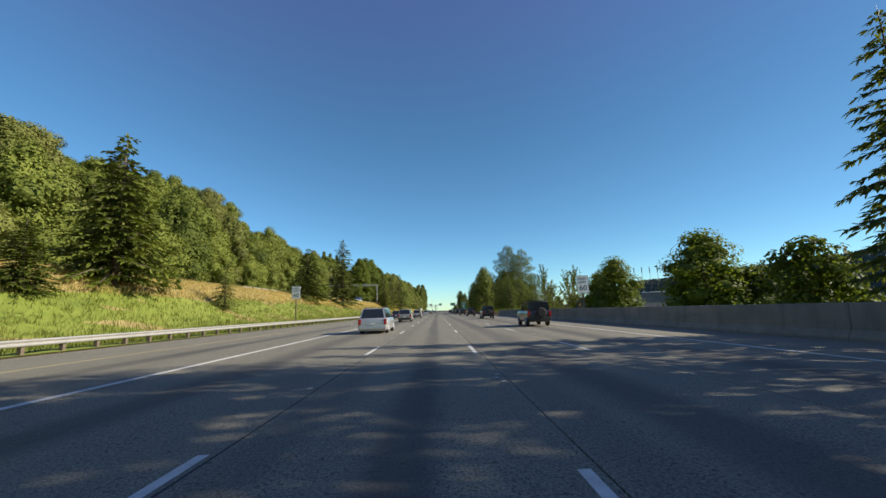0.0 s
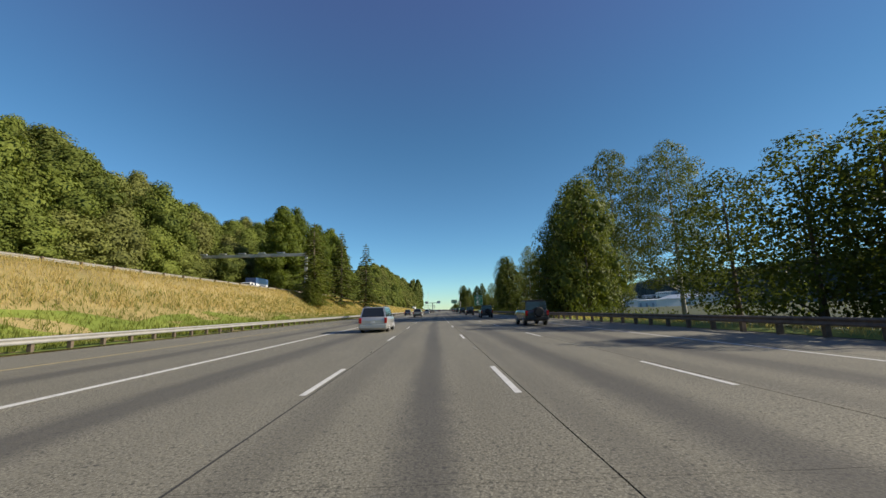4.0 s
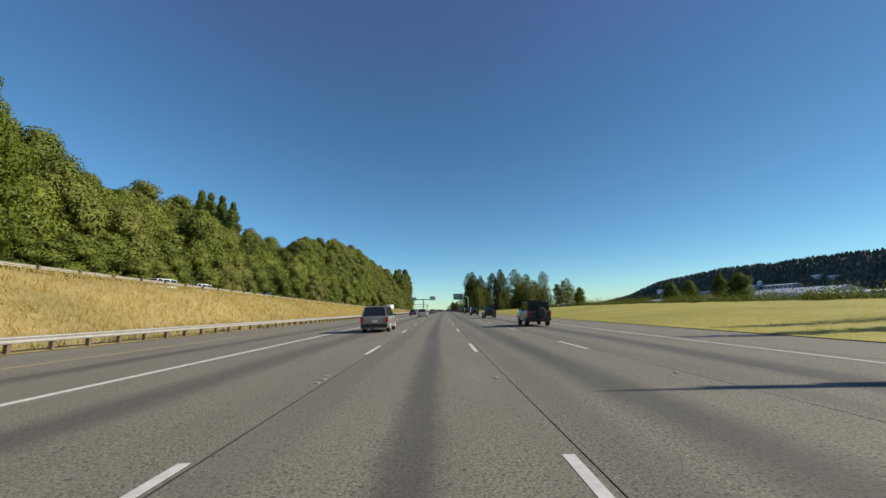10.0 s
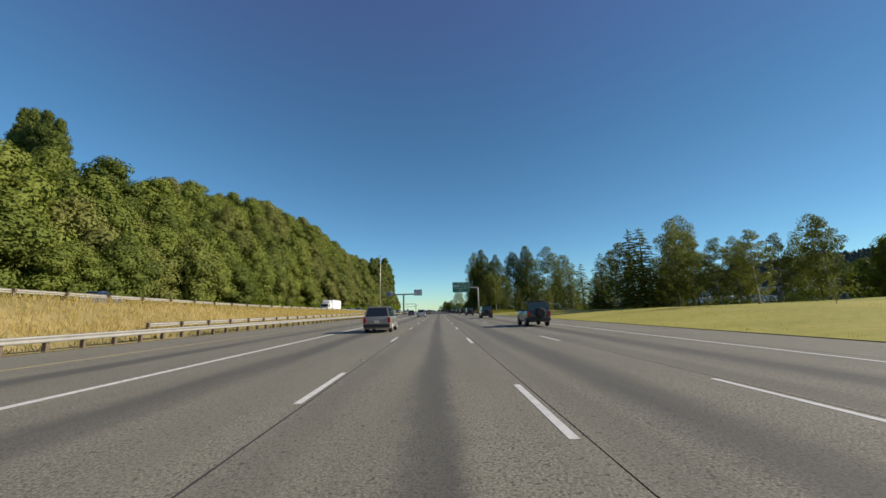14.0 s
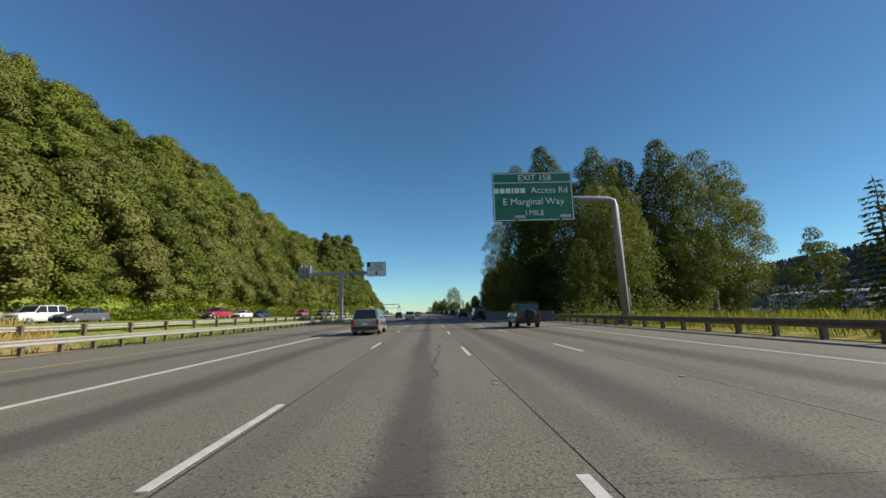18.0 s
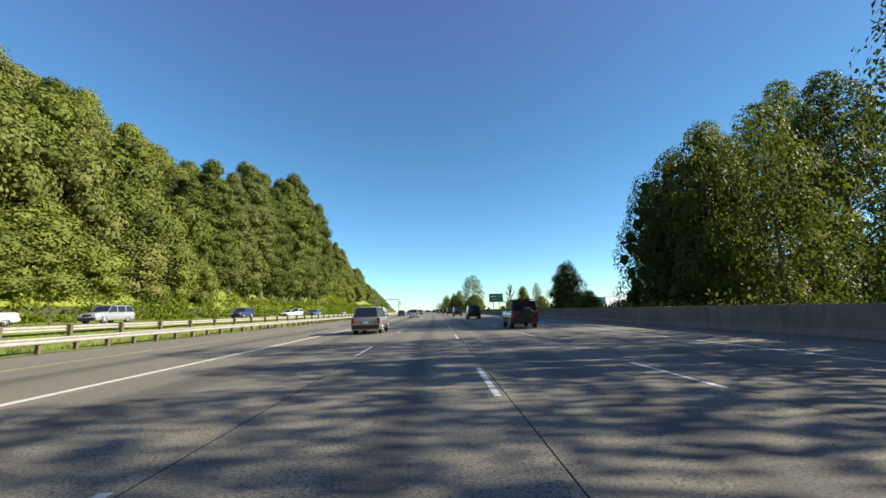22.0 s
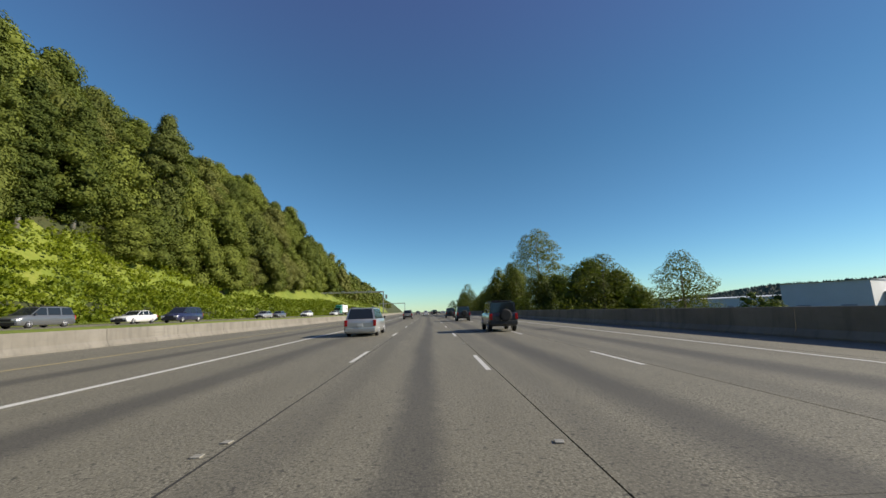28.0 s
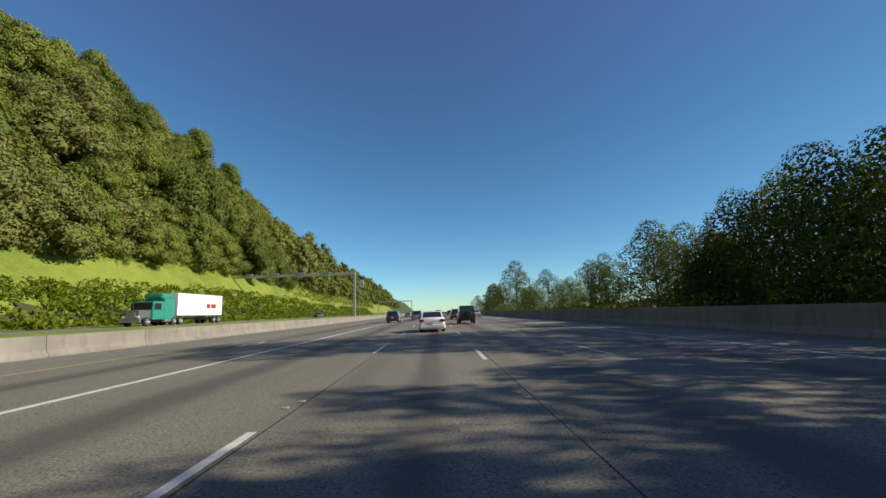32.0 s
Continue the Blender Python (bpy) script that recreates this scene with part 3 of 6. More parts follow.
def w_beam(zc, u, face):
    """The folded section of a steel beam that faces left (-1) or right (+1)."""
    pts = [(0, -0.155), (0.05, -0.14), (0.075, -0.09), (0.03, -0.03), (0.0, 0), (0.03, 0.03), (0.075, 0.09), (0.05, 0.14), (0, 0.155)]
    out = [(u + face * (0.075 - a) * -1, zc + b) for a, b in pts]
    back = [(p + face * -0.006, q) for p, q in reversed(out)]
    return out + back


_post_mesh = None


def post_mesh():
    global _post_mesh
    if _post_mesh is None:
        bm = bmesh.new()
        box(bm, -0.1, 0.1, -0.08, 0.08, -0.3, 0.74, 0.012)
        _post_mesh = bpy.data.meshes.new("post")
        bm.to_mesh(_post_mesh)
        bm.free()
        _post_mesh.materials.append(M_POST)
        bm = bmesh.new()
        box(bm, -0.1, 0.1, -0.07, 0.07, 0.36, 0.72, 0.01)
    return _post_mesh


def guardrail(s0, s1, u, face, label, base=0.0, mat=None, spacing=1.905, seg=7.62, ends=True):
    """A W-beam guardrail on timber posts with blocks; face is the side (+1 right, -1 left) that carries the beam."""
    top = empty("guardrail")
    bz = base if callable(base) else const(base)
    uu = u if callable(u) else const(u)
    s = s0
    while s < s1 - 0.3:
        e = min(s + seg, s1)
        sec = [((lambda q, a=a: uu(q) + a), (lambda q, b=b: bz(q) + b)) for a, b in w_beam(0.58, face * 0.20, face)]
        link("rail_panel", ribbon("rail_panel", s, e + 0.12, sec, step=4, closed=True, smooth=False), mat or M_GALV, top)
        s = e
    pm = post_mesh()
    n = int((s1 - s0) / spacing)
    for k in range(n + 1):
        q = s0 + k * spacing
        o = new("post", pm)
        o.parent = top
        o.matrix_world = spot(q, float(uu(q)), float(bz(q)), random.uniform(-2, 2))
    return tagged(top, label, "guardrail", kind="structure")


guardrail(-30, 763.4, RAIL_U, 1, "galvanised steel guardrail on weathered timber posts")
guardrail(70, 560, lambda s: OPP_U(s) + 0.6, -1, "pale guardrail along the top of the grass bank", OPP_Z, spacing=3.81)
guardrail(440, 763.4, RAIL_U - 3.4, -1, "second guardrail of the central strip", lambda s: hill(s, RAIL_U - 3.4), spacing=3.81)
jersey_wall("median_wall", 763.4, 1400, RAIL_U + 0.1, "sunlit concrete barrier in cast lengths along the central strip", 0.98, 6.1)
jersey_wall("roadside_wall", -60, 86.7, RIGHT_U, "tall shaded concrete wall along the right shoulder", 1.22, 9.1)
guardrail(86.7 + 1, 288, RIGHT_U, -1, "dark weathered guardrail on timber posts at the right shoulder", mat=M_RUST)
guardrail(529, 580, RIGHT_U, -1, "weathered guardrail with timber posts before the trees", mat=M_RUST)
jersey_wall("roadside_wall", 580, 1400, RIGHT_U, "long shaded concrete wall along the right shoulder", 1.15, 9.1)


# ---- plants ----
class Leaves:
    """Collects leaf clumps: each a folded pointed blade of two triangles."""

    def __init__(self, seed):
        self.r = np.random.RandomState(seed)
        self.v, self.q = [], []
        self.n = 0

    def add(self, P, D, N, length, width, fold=0.18):
        """P: feet, D: directions, N: rough normals; n x 3 each."""
        D = D / (np.linalg.norm(D, axis=1, keepdims=True) + 1e-9)
        W = np.cross(D, N)
        W /= np.linalg.norm(W, axis=1, keepdims=True) + 1e-9
        Z = np.cross(W, D)
        n = len(P)
        L = (length * self.r.uniform(0.6, 1.35, n))[:, None]
        B = (width * self.r.uniform(0.6, 1.3, n))[:, None]
        k = self.r.uniform(0.35, 0.6, n)[:, None]
        a = P
        b = P + D * L * k + W * B * 0.5 + Z * B * fold
        c = P + D * L
        d = P + D * L * k - W * B * 0.5 + Z * B * fold
        self.v.append(np.stack([a, b, c, d], 1).reshape(-1, 3))
        self.q.append(np.arange(self.n, self.n + 4 * n).reshape(-1, 4))
        self.n += 4 * n
        return self

    def arrays(self):
        return np.concatenate(self.v), np.concatenate(self.q)


def unit(r, n):
    a = r.normal(size=(n, 3))
    return a / np.linalg.norm(a, axis=1, keepdims=True)


def lobes_crown(seed, h, width, base, n_lobes, n_leaves, leaf, top_bias=0.0, droop=0.2, lobe=(0.22, 0.36), column=False, loose=0.5):
    """A crown of leafy lobes round the limbs; returns leaf arrays and lobe centres."""
    L = Leaves(seed)
    r = L.r
    C, R = [], []
    for i in range(n_lobes):
        f = (i + 0.5) / n_lobes
        z = base + (h - base) * (0.08 + 0.88 * f)
        env = width * 0.5 * (math.sin(math.pi * min(1, 0.18 + 0.82 * f) ** (0.75 + top_bias)) ** 0.42 if not column else (0.55 + 0.45 * math.sin(math.pi * f)) * (1 - 0.55 * f ** 3))
        ang = i * 2.39996 + r.uniform(-0.5, 0.5)
        rad = width * r.uniform(*lobe)
        off = max(0.0, env - rad * 0.75) * r.uniform(0.45, 1.12)
        C.append((off * math.cos(ang), off * math.sin(ang), z + r.uniform(-0.03, 0.03) * h))
        R.append(rad * (0.8 if f > 0.85 else 1.0))
    C, R = np.array(C), np.array(R)
    share = R ** 2 / (R ** 2).sum()
    for i, (c, rad, sh) in enumerate(zip(C, R, share)):
        n = max(6, int(n_leaves * sh * 2.2))
        d = unit(r, n)
        d[:, 2] = d[:, 2] * 0.9 + 0.12
        P = c + d * rad * r.uniform(0.72, 1.1, n)[:, None] * np.array([1, 1, 0.86])
        # those that another lobe would swallow are left out
        deep = ((P[:, None, :] - C[None]) ** 2).sum(2) / R[None] ** 2
        deep[:, i] = 9
        keep = deep.min(1) > 0.5
        P, d = P[keep], d[keep]
        n = len(P)
        if not n:
            continue
        D = unit(r, n)
        D = D - d * (D * d).sum(1)[:, None] * 0.75 + np.array([0, 0, -droop])
        L.add(P, D, d + np.array([0, 0, 0.25]) + unit(r, n) * loose, leaf, leaf * 0.8)
    return L, C, R


_ball = {}


def ball(sub):
    if sub not in _ball:
        bm = bmesh.new()
        bmesh.ops.create_icosphere(bm, subdivisions=sub, radius=1)
        _ball[sub] = np.array([v.co[:] for v in bm.verts]), np.array([[v.index for v in f.verts] for f in bm.faces])
        bm.free()
    return _ball[sub]


def core_verts(C, R, seed, k=0.6, sub=2):
    """Knobbly inner masses of twigs and leaves that close each lobe of the crown."""
    r = np.random.RandomState(seed)
    bv, bf = ball(sub)
    V, F = [], []
    for i, (c, rad) in enumerate(zip(C, R)):
        f = rad * k * r.uniform(0.7, 1.25, len(bv))
        V.append(np.asarray(c) + bv * f[:, None] * np.array([1, 1, 0.9]))
        F.append(bf + i * len(bv))
    return np.concatenate(V), np.concatenate(F)


def crown_mesh(name, L, C=None, R=None, seed=0, k=0.42):
    v, q = L.arrays()
    t = np.concatenate([q[:, [0, 1, 2]], q[:, [0, 2, 3]]])
    if C is not None:
        cv, cf = core_verts(C, R, seed, k)
        t = np.concatenate([t, cf + len(v)])
        v = np.concatenate([v, cv])
    return fast_mesh(name, v, t)


def limbs(seed, h, base, C, r0, lean=0.0, forks=8):
    """A tapered trunk with limbs reaching to the lobes."""
    bm = bmesh.new()
    rr = random.Random(seed)
    pts, rad = [], []
    for i in range(6):
        f = i / 5
        pts.append((lean * f * h * 0.1 + rr.uniform(-0.05, 0.05) * h * 0.15 * f, rr.uniform(-0.05, 0.05) * h * 0.15 * f, h * 0.86 * f - 0.3 * (i == 0)))
        rad.append(r0 * (1.25 if i == 0 else (1 - 0.82 * f)))
    tube(bm, pts, rad, 7)
    pick = list(range(len(C)))
    rr.shuffle(pick)
    for i in pick[:forks]:
        c = Vector(C[i])
        z = max(base * 0.6, min(c.z - 0.28 * (c.xy.length + 1.0), h * 0.8))
        f = z / (h * 0.86)
        j = min(4, int(f * 5))
        a = Vector(pts[j]).lerp(Vector(pts[j + 1]), f * 5 - j)
        mid = a.lerp(c, 0.5) + Vector((0, 0, 0.06 * h * 0.3))
        w = r0 * (1 - 0.8 * f) * 0.55
        tube(bm, [a, mid, c], [w, w * 0.7, w * 0.25], 5)
    me = bpy.data.meshes.new("trunk")
    bm.to_mesh(me)
    bm.free()
    return me


def rods_crown(seed, h, width):
    """Upright rods set with leaves all along, as young cottonwoods have."""
    L = Leaves(seed)
    r = L.r
    C = []
    for i in range(26):
        f = (i + r.uniform(0, 1)) / 26
        a = i * 2.4 + r.uniform(-0.4, 0.4)
        z = h * (0.06 + 0.66 * f)
        out = width * 0.5 * (1.05 - 0.75 * f) * r.uniform(0.6, 1.1)
        foot, tip = np.array([0, 0, z]), np.array([out * math.cos(a), out * math.sin(a), min(h, z + h * r.uniform(0.2, 0.34))])
        n = 46
        k = r.uniform(0.15, 1.05, n)[:, None]
        D = (tip - foot) / np.linalg.norm(tip - foot)
        L.add(foot + (tip - foot) * k + unit(r, n) * 0.05, D + unit(r, n) * 0.9, unit(r, n), 0.17, 0.09)
        C.append(tip)
    n = 120
    L.add(np.stack([r.normal(0, 0.06, n), r.normal(0, 0.06, n), r.uniform(0.5, 1.0, n) * h], 1), np.array([[0, 0, 0.8]]) + unit(r, n), unit(r, n), 0.17, 0.09)
    return L, C


def conifer_meshes(seed, h, width, bare=0.06, whorls=26, per=7, sag=0.35, leaf=0.62, gappy=0.12):
    """A conifer: tapered stem, whorls of drooping boughs with hanging sprays."""
    L = Leaves(seed)
    r = L.r
    bm = bmesh.new()
    tube(bm, [(0, 0, -0.3), (0, 0, h * 0.4), (0, 0, h)], [h * 0.018 + 0.05, h * 0.011 + 0.03, 0.02], 7)
    for i in range(whorls):
        f = (i + 0.3) / whorls
        z = h * (bare + (1 - bare) * f ** 0.92)
        reach = width * 0.5 * (1 - f) ** 0.82 * r.uniform(0.82, 1.12) + 0.25
        k = max(4, int(per * (0.55 + 0.75 * (1 - f))))
        a0 = r.uniform(0, 6.28)
        for j in range(k):
            if r.rand() < gappy:
                continue
            a = a0 + 2 * math.pi * j / k + r.uniform(-0.25, 0.25)
            rl = reach * r.uniform(0.65, 1.15)
            d = np.array([math.cos(a), math.sin(a), 0])
            tip = np.array([0, 0, z]) + d * rl + np.array([0, 0, -sag * rl * 0.55 + 0.12 * rl * f])
            if rl > 1.0:
                tube(bm, [(0, 0, z), tuple((np.array([0, 0, z + 0.1 * rl]) * 0.45 + tip * 0.55)), tuple(tip)], [0.03 + 0.012 * rl, 0.02 + 0.006 * rl, 0.01], 4, False)
            n = max(7, int(rl * 17))
            t = r.uniform(0.12, 1.0, n)
            P = np.array([0, 0, z]) * (1 - t)[:, None] + tip * t[:, None] + np.array([0, 0, 1.0]) * (0.14 * rl * t * (1 - t))[:, None]
            side = np.array([-d[1], d[0], 0])
            sgn = r.choice([-1, 1], n)
            P = P + side * (sgn * r.uniform(0, 0.16, n) * rl * (1.1 - t))[:, None]
            D = d * 0.75 + side * (sgn * r.uniform(0.2, 0.9, n))[:, None] + np.array([0, 0, 1]) * r.uniform(-0.75, 0.05, n)[:, None]
            L.add(P, D, np.array([[0, 0, 1.0]]) + unit(r, n) * 0.45, leaf * (0.65 + 0.4 * (1 - f)), leaf * 0.36)
    L.add(np.tile([[0, 0, h - 0.5]], (4, 1)), np.array([[0, 0, 1.0]]) + unit(r, 4) * 0.25, unit(r, 4), 0.7, 0.15)
    tm = bpy.data.meshes.new("trunk")
    bm.to_mesh(tm)
    bm.free()
    return tm, crown_mesh("crown", L)


def forest_arrays(seed, h, width, low, leaves=3600, leaf=0.52, lobes=20, sub=2):
    """One crown of the massed wood: places, triangles and a tone per lobe."""
    L, C, R = lobes_crown(seed, h, width, h * low, lobes, leaves, leaf, lobe=(0.14, 0.25), loose=0.4)
    v, q = L.arrays()
    t = np.concatenate([q[:, [0, 1, 2]], q[:, [0, 2, 3]]])
    cv, cf = core_verts(C, R, seed, 0.6, sub)
    V = np.concatenate([v, cv])
    r = np.random.RandomState(seed)
    lobe_tone = r.uniform(0, 1, len(C))
    near = np.argmin(((V[:, None, :] - C[None]) ** 2).sum(2) / R[None] ** 2, 1)
    return V, np.concatenate([t, cf + len(v)]), lobe_tone[near]


def strip_mesh(seed, kinds):
    """Three crowns in a row along y, as one piece of woodland."""
    r = np.random.RandomState(seed)
    V, T, U, n = [], [], [], 0
    for i in range(3):
        v, t, lt = kinds[r.randint(len(kinds))]
        a, k = r.uniform(0, 6.28), r.uniform(0.75, 1.2)
        kz = k * r.uniform(0.8, 1.2)
        ca, sa = math.cos(a) * k, math.sin(a) * k
        V.append(np.stack([v[:, 0] * ca - v[:, 1] * sa + r.uniform(-2.5, 2.5), v[:, 0] * sa + v[:, 1] * ca + (i - 1) * 8.3 + r.uniform(-1.3, 1.3), v[:, 2] * kz - 0.5], 1))
        T.append(t + n)
        U.append(np.stack([np.full(len(v), r.rand()), lt], 1))
        n += len(v)
    me = fast_mesh("hillside_forest", np.concatenate(V), np.concatenate(T), np.concatenate(U))
    me.materials.append(M_FOREST)
    return me


class Wood:
    """Crowns gathered into one mass."""

    def __init__(self, seed):
        self.r, self.V, self.T, self.U, self.n = np.random.RandomState(seed), [], [], [], 0

    def add(self, group, s, u, k, kz):
        v, t, lt = group[self.r.randint(len(group))]
        a = self.r.uniform(0, 6.28)
        x, y, _ = at(s, u)
        ca, sa = math.cos(a) * k, math.sin(a) * k
        self.V.append(np.stack([v[:, 0] * ca - v[:, 1] * sa + x, v[:, 0] * sa + v[:, 1] * ca + y, v[:, 2] * kz + float(hill(s, u)) - 0.5], 1))
        self.T.append(t + self.n)
        self.U.append(np.stack([np.full(len(v), self.r.rand()), lt], 1))
        self.n += len(v)

    def done(self, name, mat, label, category):
        me = fast_mesh(name, np.concatenate(self.V), np.concatenate(self.T), np.concatenate(self.U))
        tagged(link(name, me, mat), label, category, kind="stuff")


TREES = {}


def tree_kind(key):
    """The meshes of one kind of tree, built once: trunk, crown and its true height."""
    if key in TREES:
        return TREES[key]
    kind, var = key
    sd = 100 + var * 17 + sum(map(ord, kind))
    if kind == "maple":
        h = 14.0
        L, C, R = lobes_crown(sd, h, 10.5, 0.6, 26, 3600, 0.42, lobe=(0.16, 0.27), loose=0.4)
        out = (limbs(sd, h, 2.2, C, 0.26), crown_mesh("crown", L, C, R, sd, 0.55), M_LEAF, M_BARK, h)
    elif kind == "cottonwood":
        h = 20.0
        L, C, R = lobes_crown(sd, h, 11.0, 4.5, 60, 5600, 0.27, 0.2, lobe=(0.10, 0.18))
        out = (limbs(sd, h, 3.0, C, 0.28, forks=14), crown_mesh("crown", L), M_LEAF_PALE, M_BARK_PALE, h)
    elif kind == "big_maple":
        h = 28.0
        L, C, R = lobes_crown(sd, h, 15.0, 1.0, 70, 9000, 0.52, lobe=(0.11, 0.2))
        out = (limbs(sd, h, 1.5, C, 0.4, forks=14), crown_mesh("crown", L, C, R, sd, 0.55), M_LEAF, M_BARK, h)
    elif kind == "tall_cottonwood":
        h = 27.0
        L, C, R = lobes_crown(sd, h, 13.5, 5.0, 90, 12500, 0.25, 0.2, lobe=(0.08, 0.15))
        out = (limbs(sd, h, 2.0, C, 0.34, forks=20), crown_mesh("crown", L), M_LEAF_PALE, M_BARK_PALE, h)
    elif kind == "wall_cottonwood":
        h = 44.0
        L, C, R = lobes_crown(sd, h, 13.0, 0.6, 120, 13000, 0.55, lobe=(0.11, 0.2), column=True, loose=0.4)
        out = (limbs(sd, h, 1.0, C, 0.5, forks=10), crown_mesh("crown", L, C, R, sd, 0.6), M_WALL_LEAF, M_BARK_PALE, h)
    elif kind == "open_cottonwood":
        h = 18.0
        L, C, R = lobes_crown(sd, h, 8.0, 1.6, 50, 3600, 0.26, lobe=(0.08, 0.15), column=True)
        out = (limbs(sd, h, 2.5, C, 0.22, lean=0.6, forks=20), crown_mesh("crown", L), M_LEAF_PALE, M_BARK_PALE, h)
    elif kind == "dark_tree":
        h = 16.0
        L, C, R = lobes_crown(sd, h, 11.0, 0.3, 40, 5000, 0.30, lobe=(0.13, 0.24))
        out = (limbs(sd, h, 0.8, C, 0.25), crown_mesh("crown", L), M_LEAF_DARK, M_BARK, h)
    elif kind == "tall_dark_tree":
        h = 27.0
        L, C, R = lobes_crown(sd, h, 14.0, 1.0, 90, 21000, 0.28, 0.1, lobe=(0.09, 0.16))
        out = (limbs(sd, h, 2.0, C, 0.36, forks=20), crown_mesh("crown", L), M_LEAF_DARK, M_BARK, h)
    # thick crown for trees added beside the road as shade casters
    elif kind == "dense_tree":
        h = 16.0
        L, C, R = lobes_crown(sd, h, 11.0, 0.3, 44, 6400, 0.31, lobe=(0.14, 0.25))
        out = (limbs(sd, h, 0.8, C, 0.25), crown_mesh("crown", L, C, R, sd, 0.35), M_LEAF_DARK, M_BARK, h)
    elif kind == "conifer":
        h = 15.0
        t, c = conifer_meshes(sd, h, 7.6)
        out = (t, c, M_NEEDLE, M_BARK, h)
    elif kind == "cedar":
        h = 15.0
        t, c = conifer_meshes(sd, h, 9.5, sag=0.55, per=8, leaf=0.75, gappy=0.08)
        out = (t, c, M_NEEDLE_LIME, M_BARK, h)
    elif kind == "shrub":
        h = 5.0
        L, C, R = lobes_crown(sd, h, 5.5, 0.1, 20, 1900, 0.30, lobe=(0.16, 0.28))
        out = (limbs(sd, h, 0.1, C, 0.09), crown_mesh("crown", L, C, R, sd, 0.4), M_LEAF, M_BARK, h)
    else:  # wispy sapling
        h = 5.0
        L, C = rods_crown(sd, h, 3.2)
        out = (limbs(sd, h, 0.3, C, 0.06, forks=26), crown_mesh("crown", L), M_LEAF_PALE, M_BARK, h)
    TREES[key] = out
    return out


LABELS = {"big_maple": ("large broadleaf tree with a deep sunlit crown", "tree"), "tall_cottonwood": ("very tall cottonwood behind the roadside barrier", "tree"), "maple": ("broadleaf tree with a full sunlit green crown", "tree"), "cottonwood": ("tall cottonwood with pale shimmering leaves", "tree"),
          "wall_cottonwood": ("very tall dense cottonwood at the front of the hillside wood", "tree"), "open_cottonwood": ("slender open cottonwood with sky showing through", "tree"), "tall_dark_tree": ("tall dark broadleaf tree with an open deep crown", "tree"), "dense_tree": ("thick dark tree added to shade the road", "tree"), "dark_tree": ("dense dark broadleaf tree in shade behind the barrier", "tree"),
          "conifer": ("dark green conifer with drooping boughs", "conifer"), "cedar": ("broad yellow-green cedar on the grass bank", "conifer"),
          "shrub": ("leafy green roadside shrub", "shrub"), "sapling": ("wispy young tree with thin foliage", "tree")}
_count = [0]


def tree(kind, s, u, h, wide=1.0):
    """One tree of that kind, h metres tall, rooted at s, u."""
    _count[0] += 1
    kind = {"maple": "big_maple", "cottonwood": "tall_cottonwood", "dark_tree": "tall_dark_tree"}.get(kind, kind) if h > 20.5 else kind
    kind = "maple" if kind == "shrub" and h > 5.5 else kind
    t, c, lm, bm_, h0 = tree_kind((kind, _count[0] % 3))
    k = h / h0
    x, y, _ = at(s, u)
    z = float(hill(s, u)) - 0.1
    e = empty("tree" if LABELS[kind][1] != "shrub" else "shrub", Matrix.Translation((float(x), float(y), z)) @ Matrix.Rotation(random.uniform(0, 6.28), 4, "Z") @ Matrix.Diagonal((k * wide, k * wide, k, 1)))
    link("trunk", t, bm_, e)
    link("crown", c, lm, e)
    return tagged(e, LABELS[kind][0], LABELS[kind][1], {"tree": "roadside trees", "conifer": "roadside conifers", "shrub": "roadside shrubs"}[LABELS[kind][1]])


CLEARING = tab((-200, 0), (856, 0), (872, 6), (912, 6), (928, 3), (950, 4), (990, 6), (1060, 6), (1100, 3), (2600, 0))


FAR_KINDS = [forest_arrays(950 + i, 15.0, 13.5, 0.1, 260, 0.95, 15, 1) for i in range(4)]


def hillside_forest():
    """The wooded hill with its front row: strips of crowns up the slope, and one mass far off."""
    strips = []
    for j, low in enumerate((0.02, 0.15)):
        kinds = [forest_arrays(900 + i + 10 * j, 15.0, 13.5, low) for i in range(5)]
        strips.append([strip_mesh(40 + i + 10 * j, kinds) for i in range(5)])
    W = Wood(5)
    rs = W.r
    for row, (du, sp) in enumerate(((-7, 8.5), (-12.5, 8.0), (-20, 8.5), (-30, 9.0), (-40, 9.5), (-53, 11.0))):
        s = -30.0 + row * 7
        while s < 1700:
            clear = float(CLEARING(s)) if row < 3 else 0
            u = float(OPP_U(s)) - OPP_W + du - clear
            if s < 1080:
                if not (row == 0 and (240 < s < 330 or 735 < s < 895)):
                    me = strips[int(row > 1)][rs.randint(5)]
                    x, y, h = at(s, u + rs.uniform(-1.5, 1.5))
                    k = rs.uniform(0.9, 1.12) * (0.75 if row == 0 else 1)
                    ob = new("hillside_forest", me)
                    ob.matrix_world = Matrix.Translation((float(x), float(y), float(hill(s, u)))) @ Matrix.Rotation(float(h) + (math.pi if rs.rand() < 0.5 else 0), 4, "Z") @ Matrix.Diagonal((k, 1.0, k * rs.uniform(0.85, 1.15), 1))
                    tagged(ob, "dense mixed green forest covering the steep hillside", "forest", kind="stuff")
                s += 24.5
            elif row in (0, 2, 5):
                s += sp * 2
            else:
                k = rs.uniform(0.72, 1.3)
                W.add(FAR_KINDS, s, u + rs.uniform(-3, 3), k, k * rs.uniform(0.75, 1.2))
                s += sp * rs.uniform(0.75, 1.25) * (1.7 if s > 1240 else 1.0)
    W.done("far_forest", M_FOREST, "far end of the wooded hillside beside the road", "forest")


hillside_forest()

